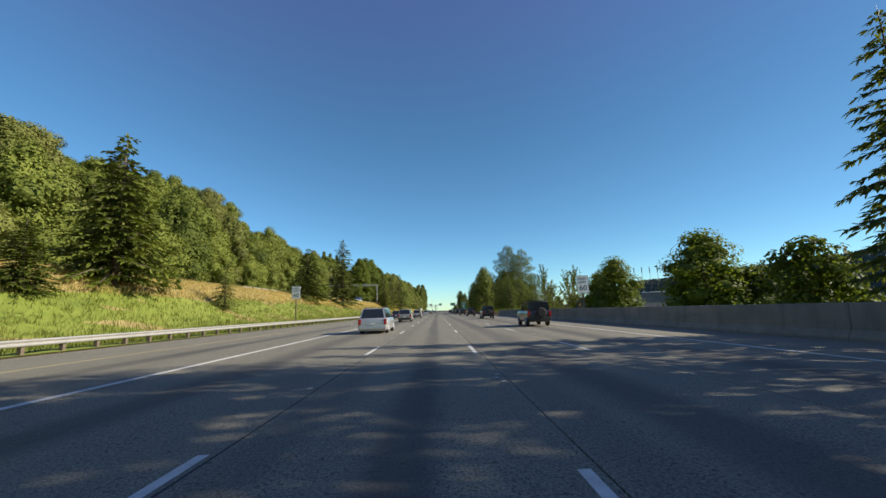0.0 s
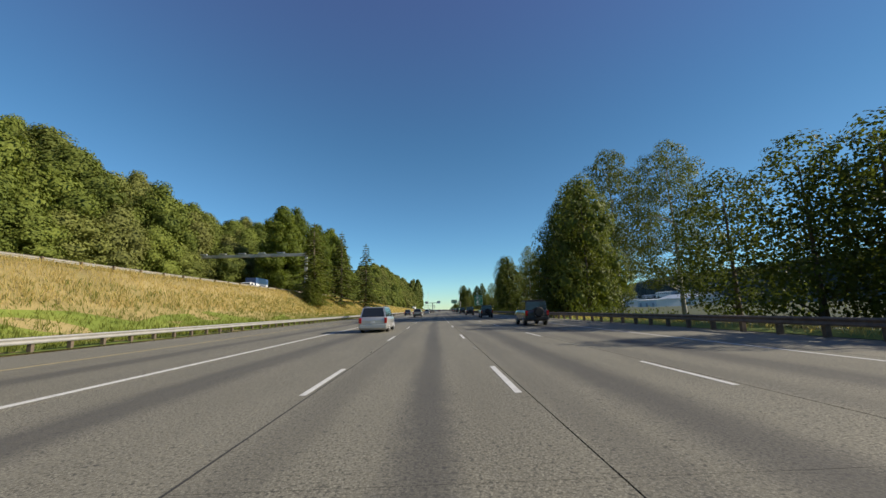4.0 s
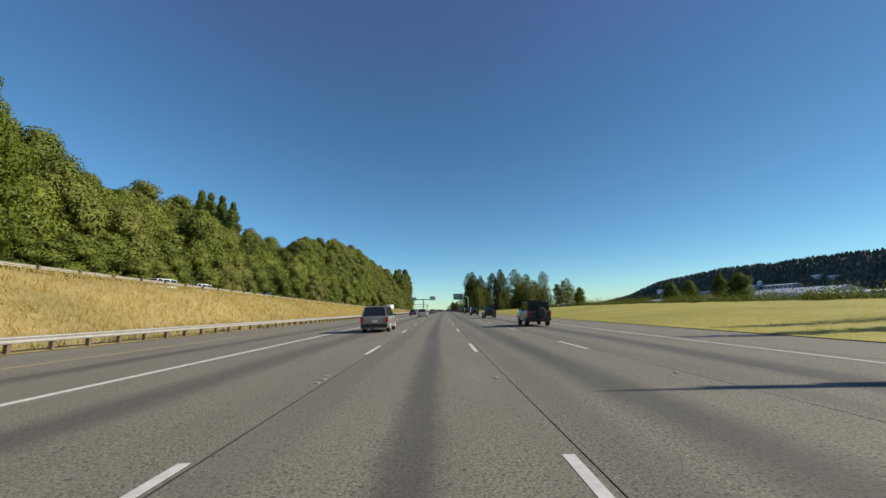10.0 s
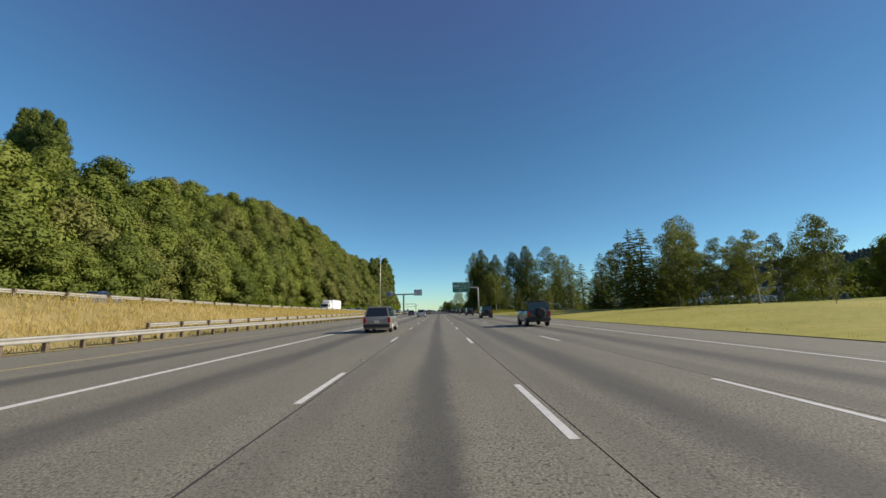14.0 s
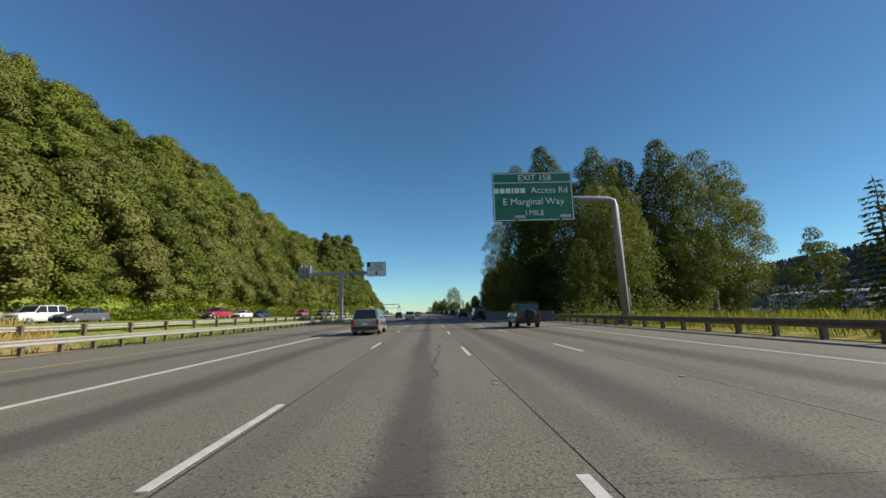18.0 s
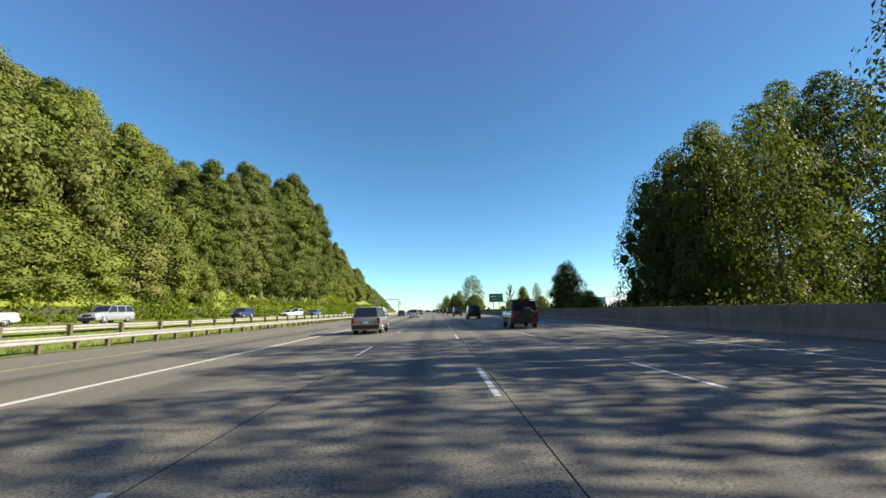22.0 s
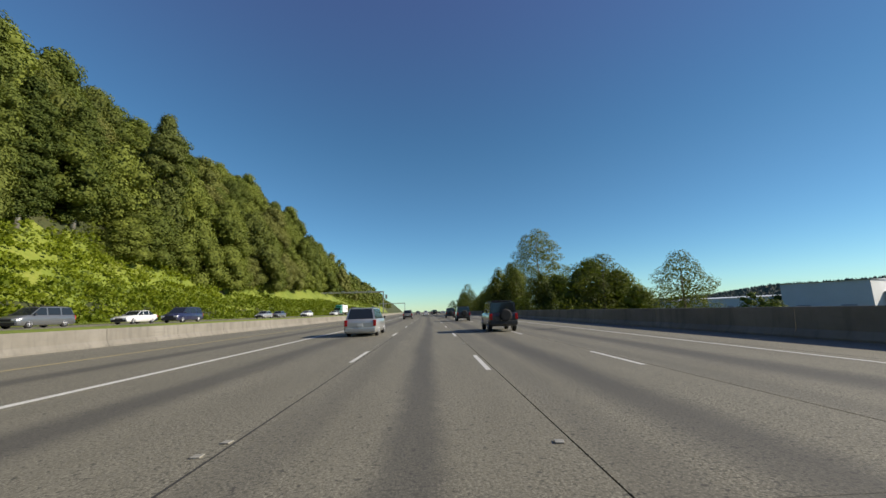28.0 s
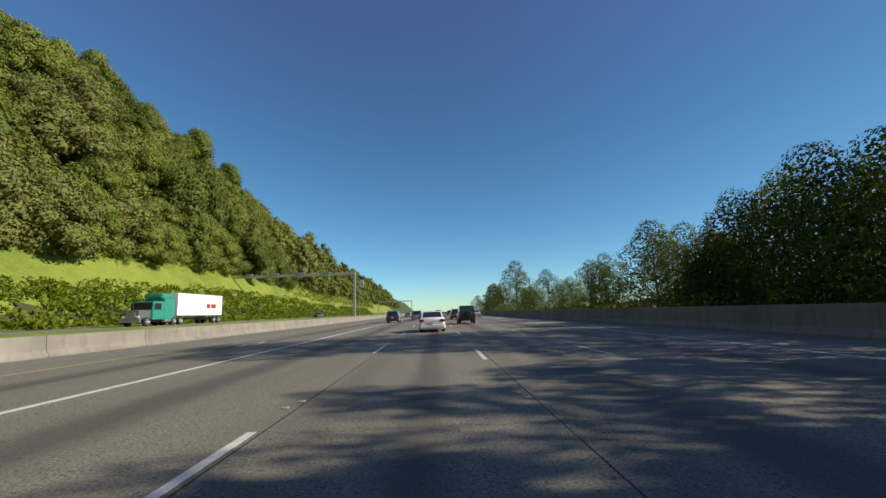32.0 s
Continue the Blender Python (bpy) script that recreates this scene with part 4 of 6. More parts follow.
# a wall of very tall trees where the wood comes down to the road
WALL_TOP = tab((735, 36), (755, 45), (768, 50), (793, 56), (810, 59), (830, 54), (848, 49), (870, 45), (892, 42))
s = 738.0
while s < 892:
    for back in (9.0, 17.0):
        u = float(OPP_U(s)) - OPP_W - back - float(CLEARING(s)) + random.uniform(-1.5, 1.5)
        q = s + random.uniform(-2, 2)
        tree("wall_cottonwood", q, u, (float(WALL_TOP(q)) - float(hill(q, u))) * random.uniform(0.72, 1.03), random.uniform(1.1, 1.5))
    s += random.uniform(7.5, 10.5)

# single trees and bushes
tree("conifer", 14.0, 17.5, 13.4, 0.80)
tree("shrub", 38.6, 26.0, 9.2, 1.30)
tree("shrub", 21.4, 20.0, 4.8)
tree("shrub", 36.9, 30.0, 6.4, 1.50)
tree("cottonwood", 189.9, 34.0, 34.2)
tree("cottonwood", 177.1, 38.0, 30.6)
tree("maple", 50.0, 20.0, 6.0, 1.1)
tree("maple", 46.5, 20.5, 7.2, 1.1)
tree("maple", 53.5, 22.0, 5.2, 1.2)
tree("sapling", 53.5, 18.0, 7.3, 0.95)
tree("sapling", 57.0, 18.2, 7.0, 1.0)
tree("sapling", 70.5, 18.5, 9.4, 0.8)
tree("sapling", 67.5, 19.0, 6.0, 1.6)
tree("sapling", 73.5, 20.0, 6.3, 1.6)
tree("conifer", 96.0, 20.0, 9.5, 0.80)
tree("conifer", 85.7, 19.0, 5.5, 1.20)
tree("conifer", 73.3, 17.0, 5.1)
tree("conifer", 106.3, 19.0, 10.2)
tree("dark_tree", 109.8, 20.0, 8.4, 0.80)
tree("dark_tree", 138.4, 30.0, 14.5, 1.20)
tree("dark_tree", 134.7, 33.0, 14.7, 1.20)
tree("dark_tree", 120.8, 26.0, 9.1, 1.20)
tree("dark_tree", 128.7, 26.0, 11.9, 1.15)
tree("dark_tree", 128.3, 22.0, 10.2, 1.15)
tree("dark_tree", 137.6, 26.0, 13.4, 1.15)
tree("dark_tree", 140.8, 24.0, 13.1, 1.15)
tree("dark_tree", 148.0, 24.0, 13.2, 1.15)
tree("dark_tree", 127.6, 28.0, 10.0, 1.15)
tree("conifer", 175.7, 19.0, 17.3)
tree("conifer", 178.2, 18.0, 11.4)
tree("dark_tree", 179.2, 24.0, 18.7)
tree("open_cottonwood", 192.9, 19.0, 12.7)
tree("cottonwood", 251.0, 21.0, 14.0, 0.80)
tree("shrub", 272.0, 22.0, 3.3)
tree("conifer", 307.3, 32.0, 13.0, 0.80)
tree("sapling", 312.6, 30.0, 8.9)
tree("conifer", 307.5, 34.0, 9.3, 0.80)
tree("cottonwood", 614.0, 17.5, 31.3, 0.7)
tree("dark_tree", 604.0, 20.3, 31.5, 0.78)
tree("dark_tree", 596.0, 26.1, 28.4, 0.78)
tree("dark_tree", 608.0, 36.9, 34.5, 0.78)
tree("dark_tree", 605.0, 42.9, 37.0, 0.78)
tree("cottonwood", 612.0, 55.8, 36.8)
tree("cottonwood", 620.0, 66.6, 33.9)
tree("dark_tree", 606.0, 19.2, 19.2, 1.10)
tree("dark_tree", 594.0, 27.4, 18.2, 1.10)
tree("dark_tree", 606.0, 43.3, 21.2, 1.10)
tree("dark_tree", 616.0, 61.0, 20.7, 1.10)
tree("open_cottonwood", 489.3, 36.0, 13.8, 1.20)
tree("open_cottonwood", 473.9, 38.0, 14.6, 1.20)
tree("open_cottonwood", 476.2, 42.0, 13.5, 1.20)
tree("open_cottonwood", 467.2, 40.0, 10.2, 1.20)
tree("open_cottonwood", 468.5, 44.0, 10.4, 1.20)
tree("open_cottonwood", 455.6, 36.0, 9.1, 1.20)
tree("conifer", 476.6, 34.0, 14.0, 1.20)
tree("conifer", 498.4, 36.0, 12.9, 1.20)
tree("dark_tree", 492.8, 40.0, 9.1, 1.10)
tree("dark_tree", 481.9, 40.0, 9.5, 1.10)
tree("dark_tree", 472.0, 40.0, 8.8, 1.10)
tree("open_cottonwood", 542.7, 34.0, 11.3, 1.20)
tree("open_cottonwood", 549.2, 36.0, 8.7, 1.20)
tree("open_cottonwood", 557.6, 38.0, 8.4, 1.20)
tree("open_cottonwood", 541.9, 36.0, 7.7, 1.20)
tree("cottonwood", 587.4, 22.0, 18.7, 0.85)
tree("cottonwood", 584.8, 24.0, 18.0, 0.85)
tree("dark_tree", 613.8, 21.0, 27.0, 0.70)
tree("dark_tree", 587.4, 19.0, 16.0, 0.80)
tree("dark_tree", 582.8, 17.5, 9.8, 0.80)
tree("cottonwood", 650.1, 20.0, 28.0, 0.80)
tree("cottonwood", 627.3, 24.0, 19.9)
tree("dark_tree", 637.9, 24.0, 15.1)
tree("dark_tree", 646.3, 24.0, 16.1)
tree("open_cottonwood", 640.0, 20.0, 15.6)
tree("dark_tree", 657.2, 22.0, 16.8, 0.90)
tree("dark_tree", 667.5, 24.0, 20.4, 0.80)
tree("dark_tree", 643.6, 19.0, 10.4, 0.80)
tree("dark_tree", 679.7, 24.0, 16.9, 0.80)
tree("dark_tree", 712.6, 20.0, 8.7, 0.90)
tree("dark_tree", 720.5, 22.0, 9.0, 0.80)
tree("sapling", 703.8, 18.0, 3.6, 1.20)
tree("shrub", 700.5, 18.0, 3.2)
tree("sapling", 751.8, 18.5, 7.9, 0.90)
tree("shrub", 744.1, 20.0, 6.5, 0.80)
tree("shrub", 735.8, 22.0, 4.1, 0.90)
tree("dark_tree", 724.6, 18.0, 6.1, 0.60)
tree("dark_tree", 879.8, 26.0, 10.8, 1.30)
tree("dark_tree", 858.2, 24.0, 7.6, 1.30)
tree("dark_tree", 836.6, 22.0, 4.2, 1.30)
tree("dark_tree", 1176.6, 40.0, 22.7, 1.30)
tree("cottonwood", 909.8, 26.0, 9.8, 0.50)
tree("dark_tree", 901.5, 24.0, 6.5)
tree("dark_tree", 890.0, 18.0, 8.8, 0.80)
tree("shrub", 898.5, 18.0, 3.7)
tree("shrub", 903.6, 18.0, 3.7)
tree("dark_tree", 1052.8, 26.0, 18.0, 1.05)
tree("dark_tree", 1007.0, 22.0, 9.7, 1.05)
tree("dark_tree", 980.1, 22.0, 9.2, 1.05)
tree("dark_tree", 968.3, 22.0, 10.8, 1.05)
tree("dark_tree", 959.9, 20.0, 8.3, 1.05)
tree("dark_tree", 956.3, 22.0, 10.5, 1.05)
tree("dark_tree", 948.2, 20.0, 10.1, 1.05)
tree("dark_tree", 955.0, 24.0, 10.8, 1.05)
tree("dark_tree", 946.7, 20.0, 8.4, 1.05)
tree("dark_tree", 943.9, 19.0, 8.9, 1.05)
# next eight trees added, mostly out of view, to shade the road
tree("cottonwood", 1, 17, 17, 0.8)
tree("cottonwood", 7, 18, 17, 0.8)
tree("cottonwood", -6, 17, 16, 0.8)
tree("conifer", 11, 19, 14, 0.8)
tree("cottonwood", 169, 19, 16, 0.8)
tree("dark_tree", 174, 18, 17, 0.8)
tree("cottonwood", 241, 20, 13, 0.8)
tree("dense_tree", 703, 31.0, 19, 0.72)
tree("dark_tree", 938, 18, 9, 0.8)
tree("maple", 905.0, 27.6, 10.3, 1.30)
tree("maple", 889.0, 28.0, 11.8, 1.30)
tree("maple", 882.0, 29.5, 9.2, 1.30)
tree("maple", 874.0, 28.0, 6.1, 1.30)
tree("maple", 925.0, 21.9, 9.3, 1.30)
tree("maple", 960.0, 22.8, 7.9, 1.30)
tree("cottonwood", 198.0, 36.3, 23.2, 1.10)
tree("open_cottonwood", 211.0, 37.1, 23.5, 1.10)
tree("cottonwood", 225.0, 39.2, 22.5, 1.10)
tree("cottonwood", 248.0, 40.5, 28.6, 1.10)
tree("cottonwood", 257.0, 32.5, 25.0, 0.85)
tree("dark_tree", 262.0, 38.9, 24.0, 0.85)
tree("cottonwood", 220.0, 39.9, 22.0, 1.10)
tree("dark_tree", 240.0, 41.9, 23.2, 1.10)
tree("open_cottonwood", 284.0, 37.8, 21.6, 1.10)
tree("open_cottonwood", 290.0, 34.0, 18.5, 1.10)
tree("cottonwood", 287.0, 36.4, 19.1, 1.10)
for q, u, h in ((686, 37, 27), (693, 39, 30), (700, 36, 28), (706, 40, 29), (713, 37, 25), (720, 39, 20)):
    tree("dark_tree", q, u, h, 0.8)
tree("shrub", 728, 36, 5.4, 1.5)
tree("dense_tree", 684, 22.5, 17, 0.72)
tree("dense_tree", 689, 23.0, 17, 0.72)
tree("dense_tree", 694, 23.0, 16, 0.72)
tree("dense_tree", 662, 20.0, 15, 0.72)
# four unseen trees added beside the start to darken the road with shade
tree("dense_tree", -17, 18, 19, 0.75)
tree("dense_tree", -9, 20, 20, 0.75)
tree("dense_tree", -2, 19, 20, 0.75)
tree("dense_tree", 4, 21, 21, 0.75)
for kind, q, u, top, wide in (("dark_tree", 466, 54, 13.8, 0.85), ("open_cottonwood", 462, 51, 13.2, 1.1), ("maple", 459, 57, 9.5, 0.9), ("dark_tree", 472, 57, 11.2, 0.9), ("open_cottonwood", 468, 50, 12.0, 1.0),
                              ("open_cottonwood", 477, 52, 12.4, 0.9), ("open_cottonwood", 482, 55, 12.2, 1.0), ("dark_tree", 480, 50, 7.5, 0.9), ("cottonwood", 489, 49, 19.6, 0.75), ("dark_tree", 492, 46, 11.0, 0.9),
                              ("dark_tree", 497, 51, 12.5, 0.9), ("open_cottonwood", 486, 46, 13.0, 1.0), ("conifer", 483.5, 35.5, 15.9, 1.0), ("conifer", 494, 33, 8.2, 1.35), ("open_cottonwood", 507, 42, 15.5, 1.0),
                              ("dark_tree", 505, 38, 9.5, 1.1), ("conifer", 514, 34, 13.5, 0.6), ("conifer", 527, 42, 14.5, 1.0), ("dark_tree", 520, 36, 8.0, 1.2), ("sapling", 441, 30, 3.6, 0.7),
                              ("maple", 538, 141, 14.6, 1.0), ("maple", 543, 155, 15.2, 1.0), ("maple", 534, 169, 18.6, 1.05), ("maple", 519, 170, 18.0, 1.1)):
    tree(kind, q, u, top - float(hill(q, u)), wide)
for q, u, h in ((574, -186, 56), (567, -174, 53), (561, -162, 50), (555, -150, 44)):
    tree("wall_cottonwood", q, u, h, 0.95)
tree("dark_tree", 1050, 40, 14, 1.2)
tree("dark_tree", 1075, 36, 13, 1.2)
tree("dark_tree", 1100, 30, 15, 1.2)
tree("dark_tree", 1120, 44, 16, 1.2)
tree("dark_tree", 1150, 36, 14, 1.2)
tree("dark_tree", 1180, 30, 13, 1.2)
tree("dark_tree", 1215, 40, 14, 1.2)
tree("cedar", 36.0, -31.0, 14.8, 1.05)
tree("cedar", 26.1, -29.0, 5.2, 1.30)
tree("conifer", 47.6, -27.0, 5.5, 1.10)
tree("cedar", 89.8, -31.0, 12.2, 1.30)
tree("conifer", 114.5, -29.0, 19.8, 1.15)
tree("conifer", 206.1, -30.0, 18.5, 1.10)
tree("cedar", 200.8, -28.0, 11.3)
tree("conifer", 224.1, -28.0, 21.1, 0.90)
tree("conifer", 254.4, -27.0, 23.3, 0.95)
tree("cedar", 198.2, -28.0, 6.2)
tree("maple", 242.5, -42.0, 23.7, 0.90)
tree("maple", 252.0, -44.0, 26.0, 0.90)
tree("maple", 274.7, -44.0, 27.3, 0.90)
tree("maple", 309.0, -56.0, 39.0, 0.90)
tree("maple", 319.9, -56.0, 32.9, 0.90)
tree("maple", 337.4, -60.0, 27.9, 0.90)
tree("maple", 316.0, -60.0, 37.3, 0.90)
tree("maple", 236.9, -46.0, 28.2, 0.90)
tree("maple", 231.3, -48.0, 28.1, 0.90)
tree("wall_cottonwood", 905.9, -60.0, 34.0, 1.10)
tree("cottonwood", 943, 35, 30, 1.3)
tree("open_cottonwood", 932, 23, 16, 1.1)
tree("dark_tree", 921.9, 22.0, 14.2, 0.90)
tree("dark_tree", 918.9, 21.0, 12.4, 0.90)
# three trees added off to the side to deepen the road's shade
tree("dense_tree", 167, 19.0, 19, 0.8)
tree("dense_tree", 174, 20.0, 20, 0.8)
tree("dense_tree", 181, 21.0, 18, 0.8)
tree("dense_tree", 627, 22.0, 15, 0.8)
tree("dense_tree", 633, 23.0, 15, 0.8)
tree("dense_tree", 640, 22.0, 14, 0.8)
tree("dense_tree", 714, 20.0, 8.5, 1.1)
tree("dense_tree", 720, 21.0, 7, 0.8)
tree("dark_tree", 955.0, 25.0, 12.0, 1.20)
tree("dark_tree", 948.0, 26.1, 12.7, 1.20)
tree("dark_tree", 972.0, 25.5, 11.0, 1.20)
tree("dark_tree", 990.0, 24.2, 9.7, 1.20)
tree("conifer", 561.3, 30.0, 10.7, 0.90)
tree("dense_tree", 235, 21.0, 17, 0.8)
tree("dense_tree", 242, 21.0, 18, 0.8)
tree("dense_tree", 649, 20.0, 16, 0.8)
tree("dense_tree", 889, 19.0, 8, 0.8)
tree("dense_tree", 913, 20.0, 11, 0.8)
tree("dense_tree", 919, 20.5, 12, 0.8)
tree("dense_tree", 929, 19.0, 13, 0.8)
tree("dense_tree", 935, 19.5, 11, 0.8)
tree("dense_tree", 941, 20.5, 8, 0.8)
tree("dense_tree", 607, 20.0, 16, 0.8)
tree("dense_tree", 613, 21.0, 17, 0.8)
tree("dense_tree", 619, 22.0, 16, 0.8)
tree("open_cottonwood", 566.3, 30.0, 8.5, 1.10)
tree("dark_tree", 567.2, 28.0, 5.2, 1.20)
tree("dark_tree", 561.2, 26.0, 3.3, 1.20)
tree("dense_tree", 597, 25.0, 17, 0.8)
tree("dense_tree", 591, 27.0, 12, 0.9)
tree("dark_tree", 985.0, 18.7, 6.1, 1.20)
tree("dark_tree", 975.0, 19.5, 6.8, 1.20)
tree("dark_tree", 1005.0, 18.3, 6.2, 1.20)

# brambles and scrub at the foot of the wood
def scrub(name, n, s0, s1, off, size, mat, label, seed):
    L = Leaves(seed)
    r = L.r
    for i in range(n):
        q = r.uniform(s0, s1)
        u = float(OPP_U(q)) - OPP_W - r.uniform(*off) - (float(CLEARING(q)) if size > 2 else 0)
        x, y, _ = at(q, u)
        k = 46
        rad = size * r.uniform(0.6, 1.4)
        d = unit(r, k)
        d[:, 2] = np.abs(d[:, 2])
        P = np.array([float(x), float(y), float(hill(q, u)) - 0.1]) + d * rad * np.array([1.3, 1.3, 0.8]) * r.uniform(0.5, 1, k)[:, None]
        L.add(P, d + unit(r, k) * 0.8, d + unit(r, k) * 0.4, 0.55, 0.42)
    v, q4 = L.arrays()
    tagged(link(name, fast_mesh(name, v, q4), mat), label, "scrub", kind="stuff")


scrub("bramble_scrub", 2200, 430, 1250, (2.0, 8.0), 1.25, M_LEAF_LIME, "bright yellow-green brambles along the foot of the wood", 31)
scrub("clearing_brambles", 420, 858, 922, (4.0, 15.0), 1.0, M_LEAF_LIME, "lime-green brambles filling a clearing in the wood", 34)
scrub("clearing_brambles", 500, 922, 1090, (1.5, 9.0), 1.2, M_LEAF_LIME, "lime-green brambles filling a clearing in the wood", 35)
scrub("low_scrub", 700, -40, 460, (1.5, 8.0), 1.3, M_LEAF, "low green scrub along the foot of the wood", 32)
scrub("woodland_edge_scrub", 1500, -40, 1300, (6.0, 13.0), 2.3, M_LEAF, "leafy undergrowth closing the edge of the wood", 33)


def hedge(name, n, s0, s1, u0, u1, size, mat, label, seed):
    """Low bushes in a band beside the driven road."""
    L = Leaves(seed)
    r = L.r
    for i in range(n):
        q, u = r.uniform(s0, s1), r.uniform(u0, u1)
        x, y, _ = at(q, u)
        k = 115
        rad = size * r.uniform(0.5, 1.4)
        d = unit(r, k)
        d[:, 2] = np.abs(d[:, 2])
        P = np.array([float(x), float(y), float(hill(q, u)) - 0.1]) + d * rad * np.array([1.1, 1.1, 1.0]) * r.uniform(0.4, 1, k)[:, None]
        L.add(P, d + unit(r, k) * 0.8, d + unit(r, k) * 0.4, 0.27, 0.19)
    v, q4 = L.arrays()
    tagged(link(name, fast_mesh(name, v, q4), mat), label, "bushes", kind="stuff")


hedge("roadside_bushes", 80, 88, 130, 15.5, 23, 1.7, M_LEAF, "green bushes crowding behind the concrete wall", 51)
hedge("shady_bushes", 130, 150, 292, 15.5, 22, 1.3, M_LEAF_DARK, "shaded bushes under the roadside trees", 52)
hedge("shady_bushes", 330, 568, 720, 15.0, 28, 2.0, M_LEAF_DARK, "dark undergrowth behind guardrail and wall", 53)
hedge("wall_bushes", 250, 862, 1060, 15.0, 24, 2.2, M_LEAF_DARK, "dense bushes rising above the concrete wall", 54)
hedge("crest_hedge", 420, 318, 462, 55, 62, 2.5, M_LEAF_DARK, "dark uneven hedge along the crest of the meadow", 56)
hedge("field_edge_bushes", 120, 458, 575, 36, 52, 1.7, M_LEAF, "bushes along the edge of the meadow", 55)


def grass_blades(name, n, s0, s1, u_of, h, mat, label, seed):
    """Tufts of standing grass over a stretch of land."""
    r = np.random.RandomState(seed)
    S = r.uniform(s0, s1, n)
    U = u_of(S, r.uniform(0, 1, n))
    x, y, _ = at(S, U)
    P = np.stack([x, y, hill(S, U)], 1)
    L = Leaves(seed + 1)
    for k in range(3):
        D = np.stack([r.normal(0, 0.33, n), r.normal(0, 0.33, n), np.ones(n)], 1)
        N = np.stack([r.normal(0, 1, n), r.normal(0, 1, n), np.zeros(n)], 1)
        L.add(P + np.stack([r.normal(0, 0.12, n), r.normal(0, 0.12, n), np.zeros(n)], 1), D, N, h, h * 0.09, 0.05)
    v, q = L.arrays()
    tagged(link(name, fast_mesh(name, v, q), mat), label, "grass", kind="stuff")


grass_blades("dry_bank_grass", 46000, -20, 560, lambda S, f: OPP_U(S) - 0.2 + (RAIL_U - 2.2 - np.interp(S, [90, 150, 250], [7.0, 4.5, 0]) - OPP_U(S)) * f ** 0.9, 0.55, M_BLADE_DRY, "tall dry golden grass standing on the bank", 41)
grass_blades("green_bank_grass", 11000, -20, 900, lambda S, f: RAIL_U - 0.5 - 3.5 * f ** 1.6, 0.36, M_BLADE_GREEN, "green grass at the foot of the bank behind the guardrail", 43)
grass_blades("mixed_bank_grass", 22000, -20, 245, lambda S, f: RAIL_U - 1.0 - 9.5 * f ** 1.5, 0.5, M_BLADE_GREEN, "yellow-green grass low on the bank", 44)
grass_blades("meadow_grass", 9000, 296, 566, lambda S, f: 13.0 + 40 * f ** 1.7, 0.17, M_BLADE_MEADOW, "short yellow-green meadow grass", 45)
grass_blades("reedy_verge", 3500, 531, 600, lambda S, f: 13.3 + 9 * f, 0.8, M_BLADE_GREEN, "tall dry reeds and weeds behind the guardrail", 48)
grass_blades("verge_grass", 5000, 60, 296, lambda S, f: 13.2 + 8 * f, 0.4, M_BLADE_DRY, "dry verge grass behind the guardrail", 47)

# ---- vehicles ----
PAINT = {}


def car_paint(name):
    if name not in PAINT:
        col, metal = {"white": ((0.78, 0.78, 0.76), 0), "silver": ((0.50, 0.50, 0.48), 0.5), "grey": ((0.20, 0.21, 0.22), 0.5), "tan": ((0.33, 0.29, 0.24), 0.5), "navy": ((0.03, 0.035, 0.09), 0.3),
                      "black": ((0.012, 0.012, 0.014), 0), "red": ((0.38, 0.015, 0.02), 0), "maroon": ((0.10, 0.015, 0.02), 0.2), "blue": ((0.05, 0.09, 0.22), 0.3), "teal": ((0.02, 0.24, 0.17), 0)}[name]
        PAINT[name] = paint("paint_" + name, col, metal)
    return PAINT[name]


# length, width, height, belt, ride; glasshouse: screen base, screen top, rear top, rear base (from the middle, + ahead); bonnet and boot heights
CARS = {
    "sedan": (4.75, 1.82, 1.46, 0.95, 0.20, 0.85, 0.15, -1.15, -1.85, 0.86, 1.02, 0.33),
    "coupe": (4.75, 1.86, 1.40, 0.95, 0.18, 0.60, -0.10, -1.05, -1.80, 0.90, 1.00, 0.34),
    "suv": (4.85, 1.90, 1.78, 1.10, 0.26, 1.05, 0.45, -2.10, -2.34, 1.08, 1.10, 0.37),
    "minivan": (5.05, 1.96, 1.74, 1.05, 0.20, 1.45, 0.60, -2.15, -2.42, 0.98, 1.05, 0.34),
    "offroader": (4.25, 1.82, 1.86, 1.18, 0.34, 0.55, 0.38, -1.88, -1.92, 1.16, 1.18, 0.42),
    "pickup": (5.70, 1.96, 1.86, 1.18, 0.32, 1.10, 0.50, -0.70, -0.88, 1.15, 1.16, 0.40),
    "van": (5.60, 2.00, 2.35, 1.25, 0.26, 2.05, 1.35, -2.65, -2.75, 1.15, 1.25, 0.36)}
_cache = {}


def cached(key, make):
    if key not in _cache:
        bm = make()
        me = bpy.data.meshes.new(key[-1])
        bm.to_mesh(me)
        bm.free()
        _cache[key] = me
    return _cache[key]


def slab(bm, corners, inset, thick):
    """A thin panel inside four corners, set proud of them."""
    c = [Vector(p) for p in corners]
    mid = sum(c, Vector()) / 4
    n = (c[1] - c[0]).cross(c[3] - c[0]).normalized()
    q = [p + (mid - p) * inset + n * 0.004 for p in c]
    a = [bm.verts.new(p) for p in q]
    b = [bm.verts.new(p + n * thick) for p in q]
    bm.faces.new(b)
    for i in range(4):
        bm.faces.new((a[i], a[(i + 1) % 4], b[(i + 1) % 4], b[i]))


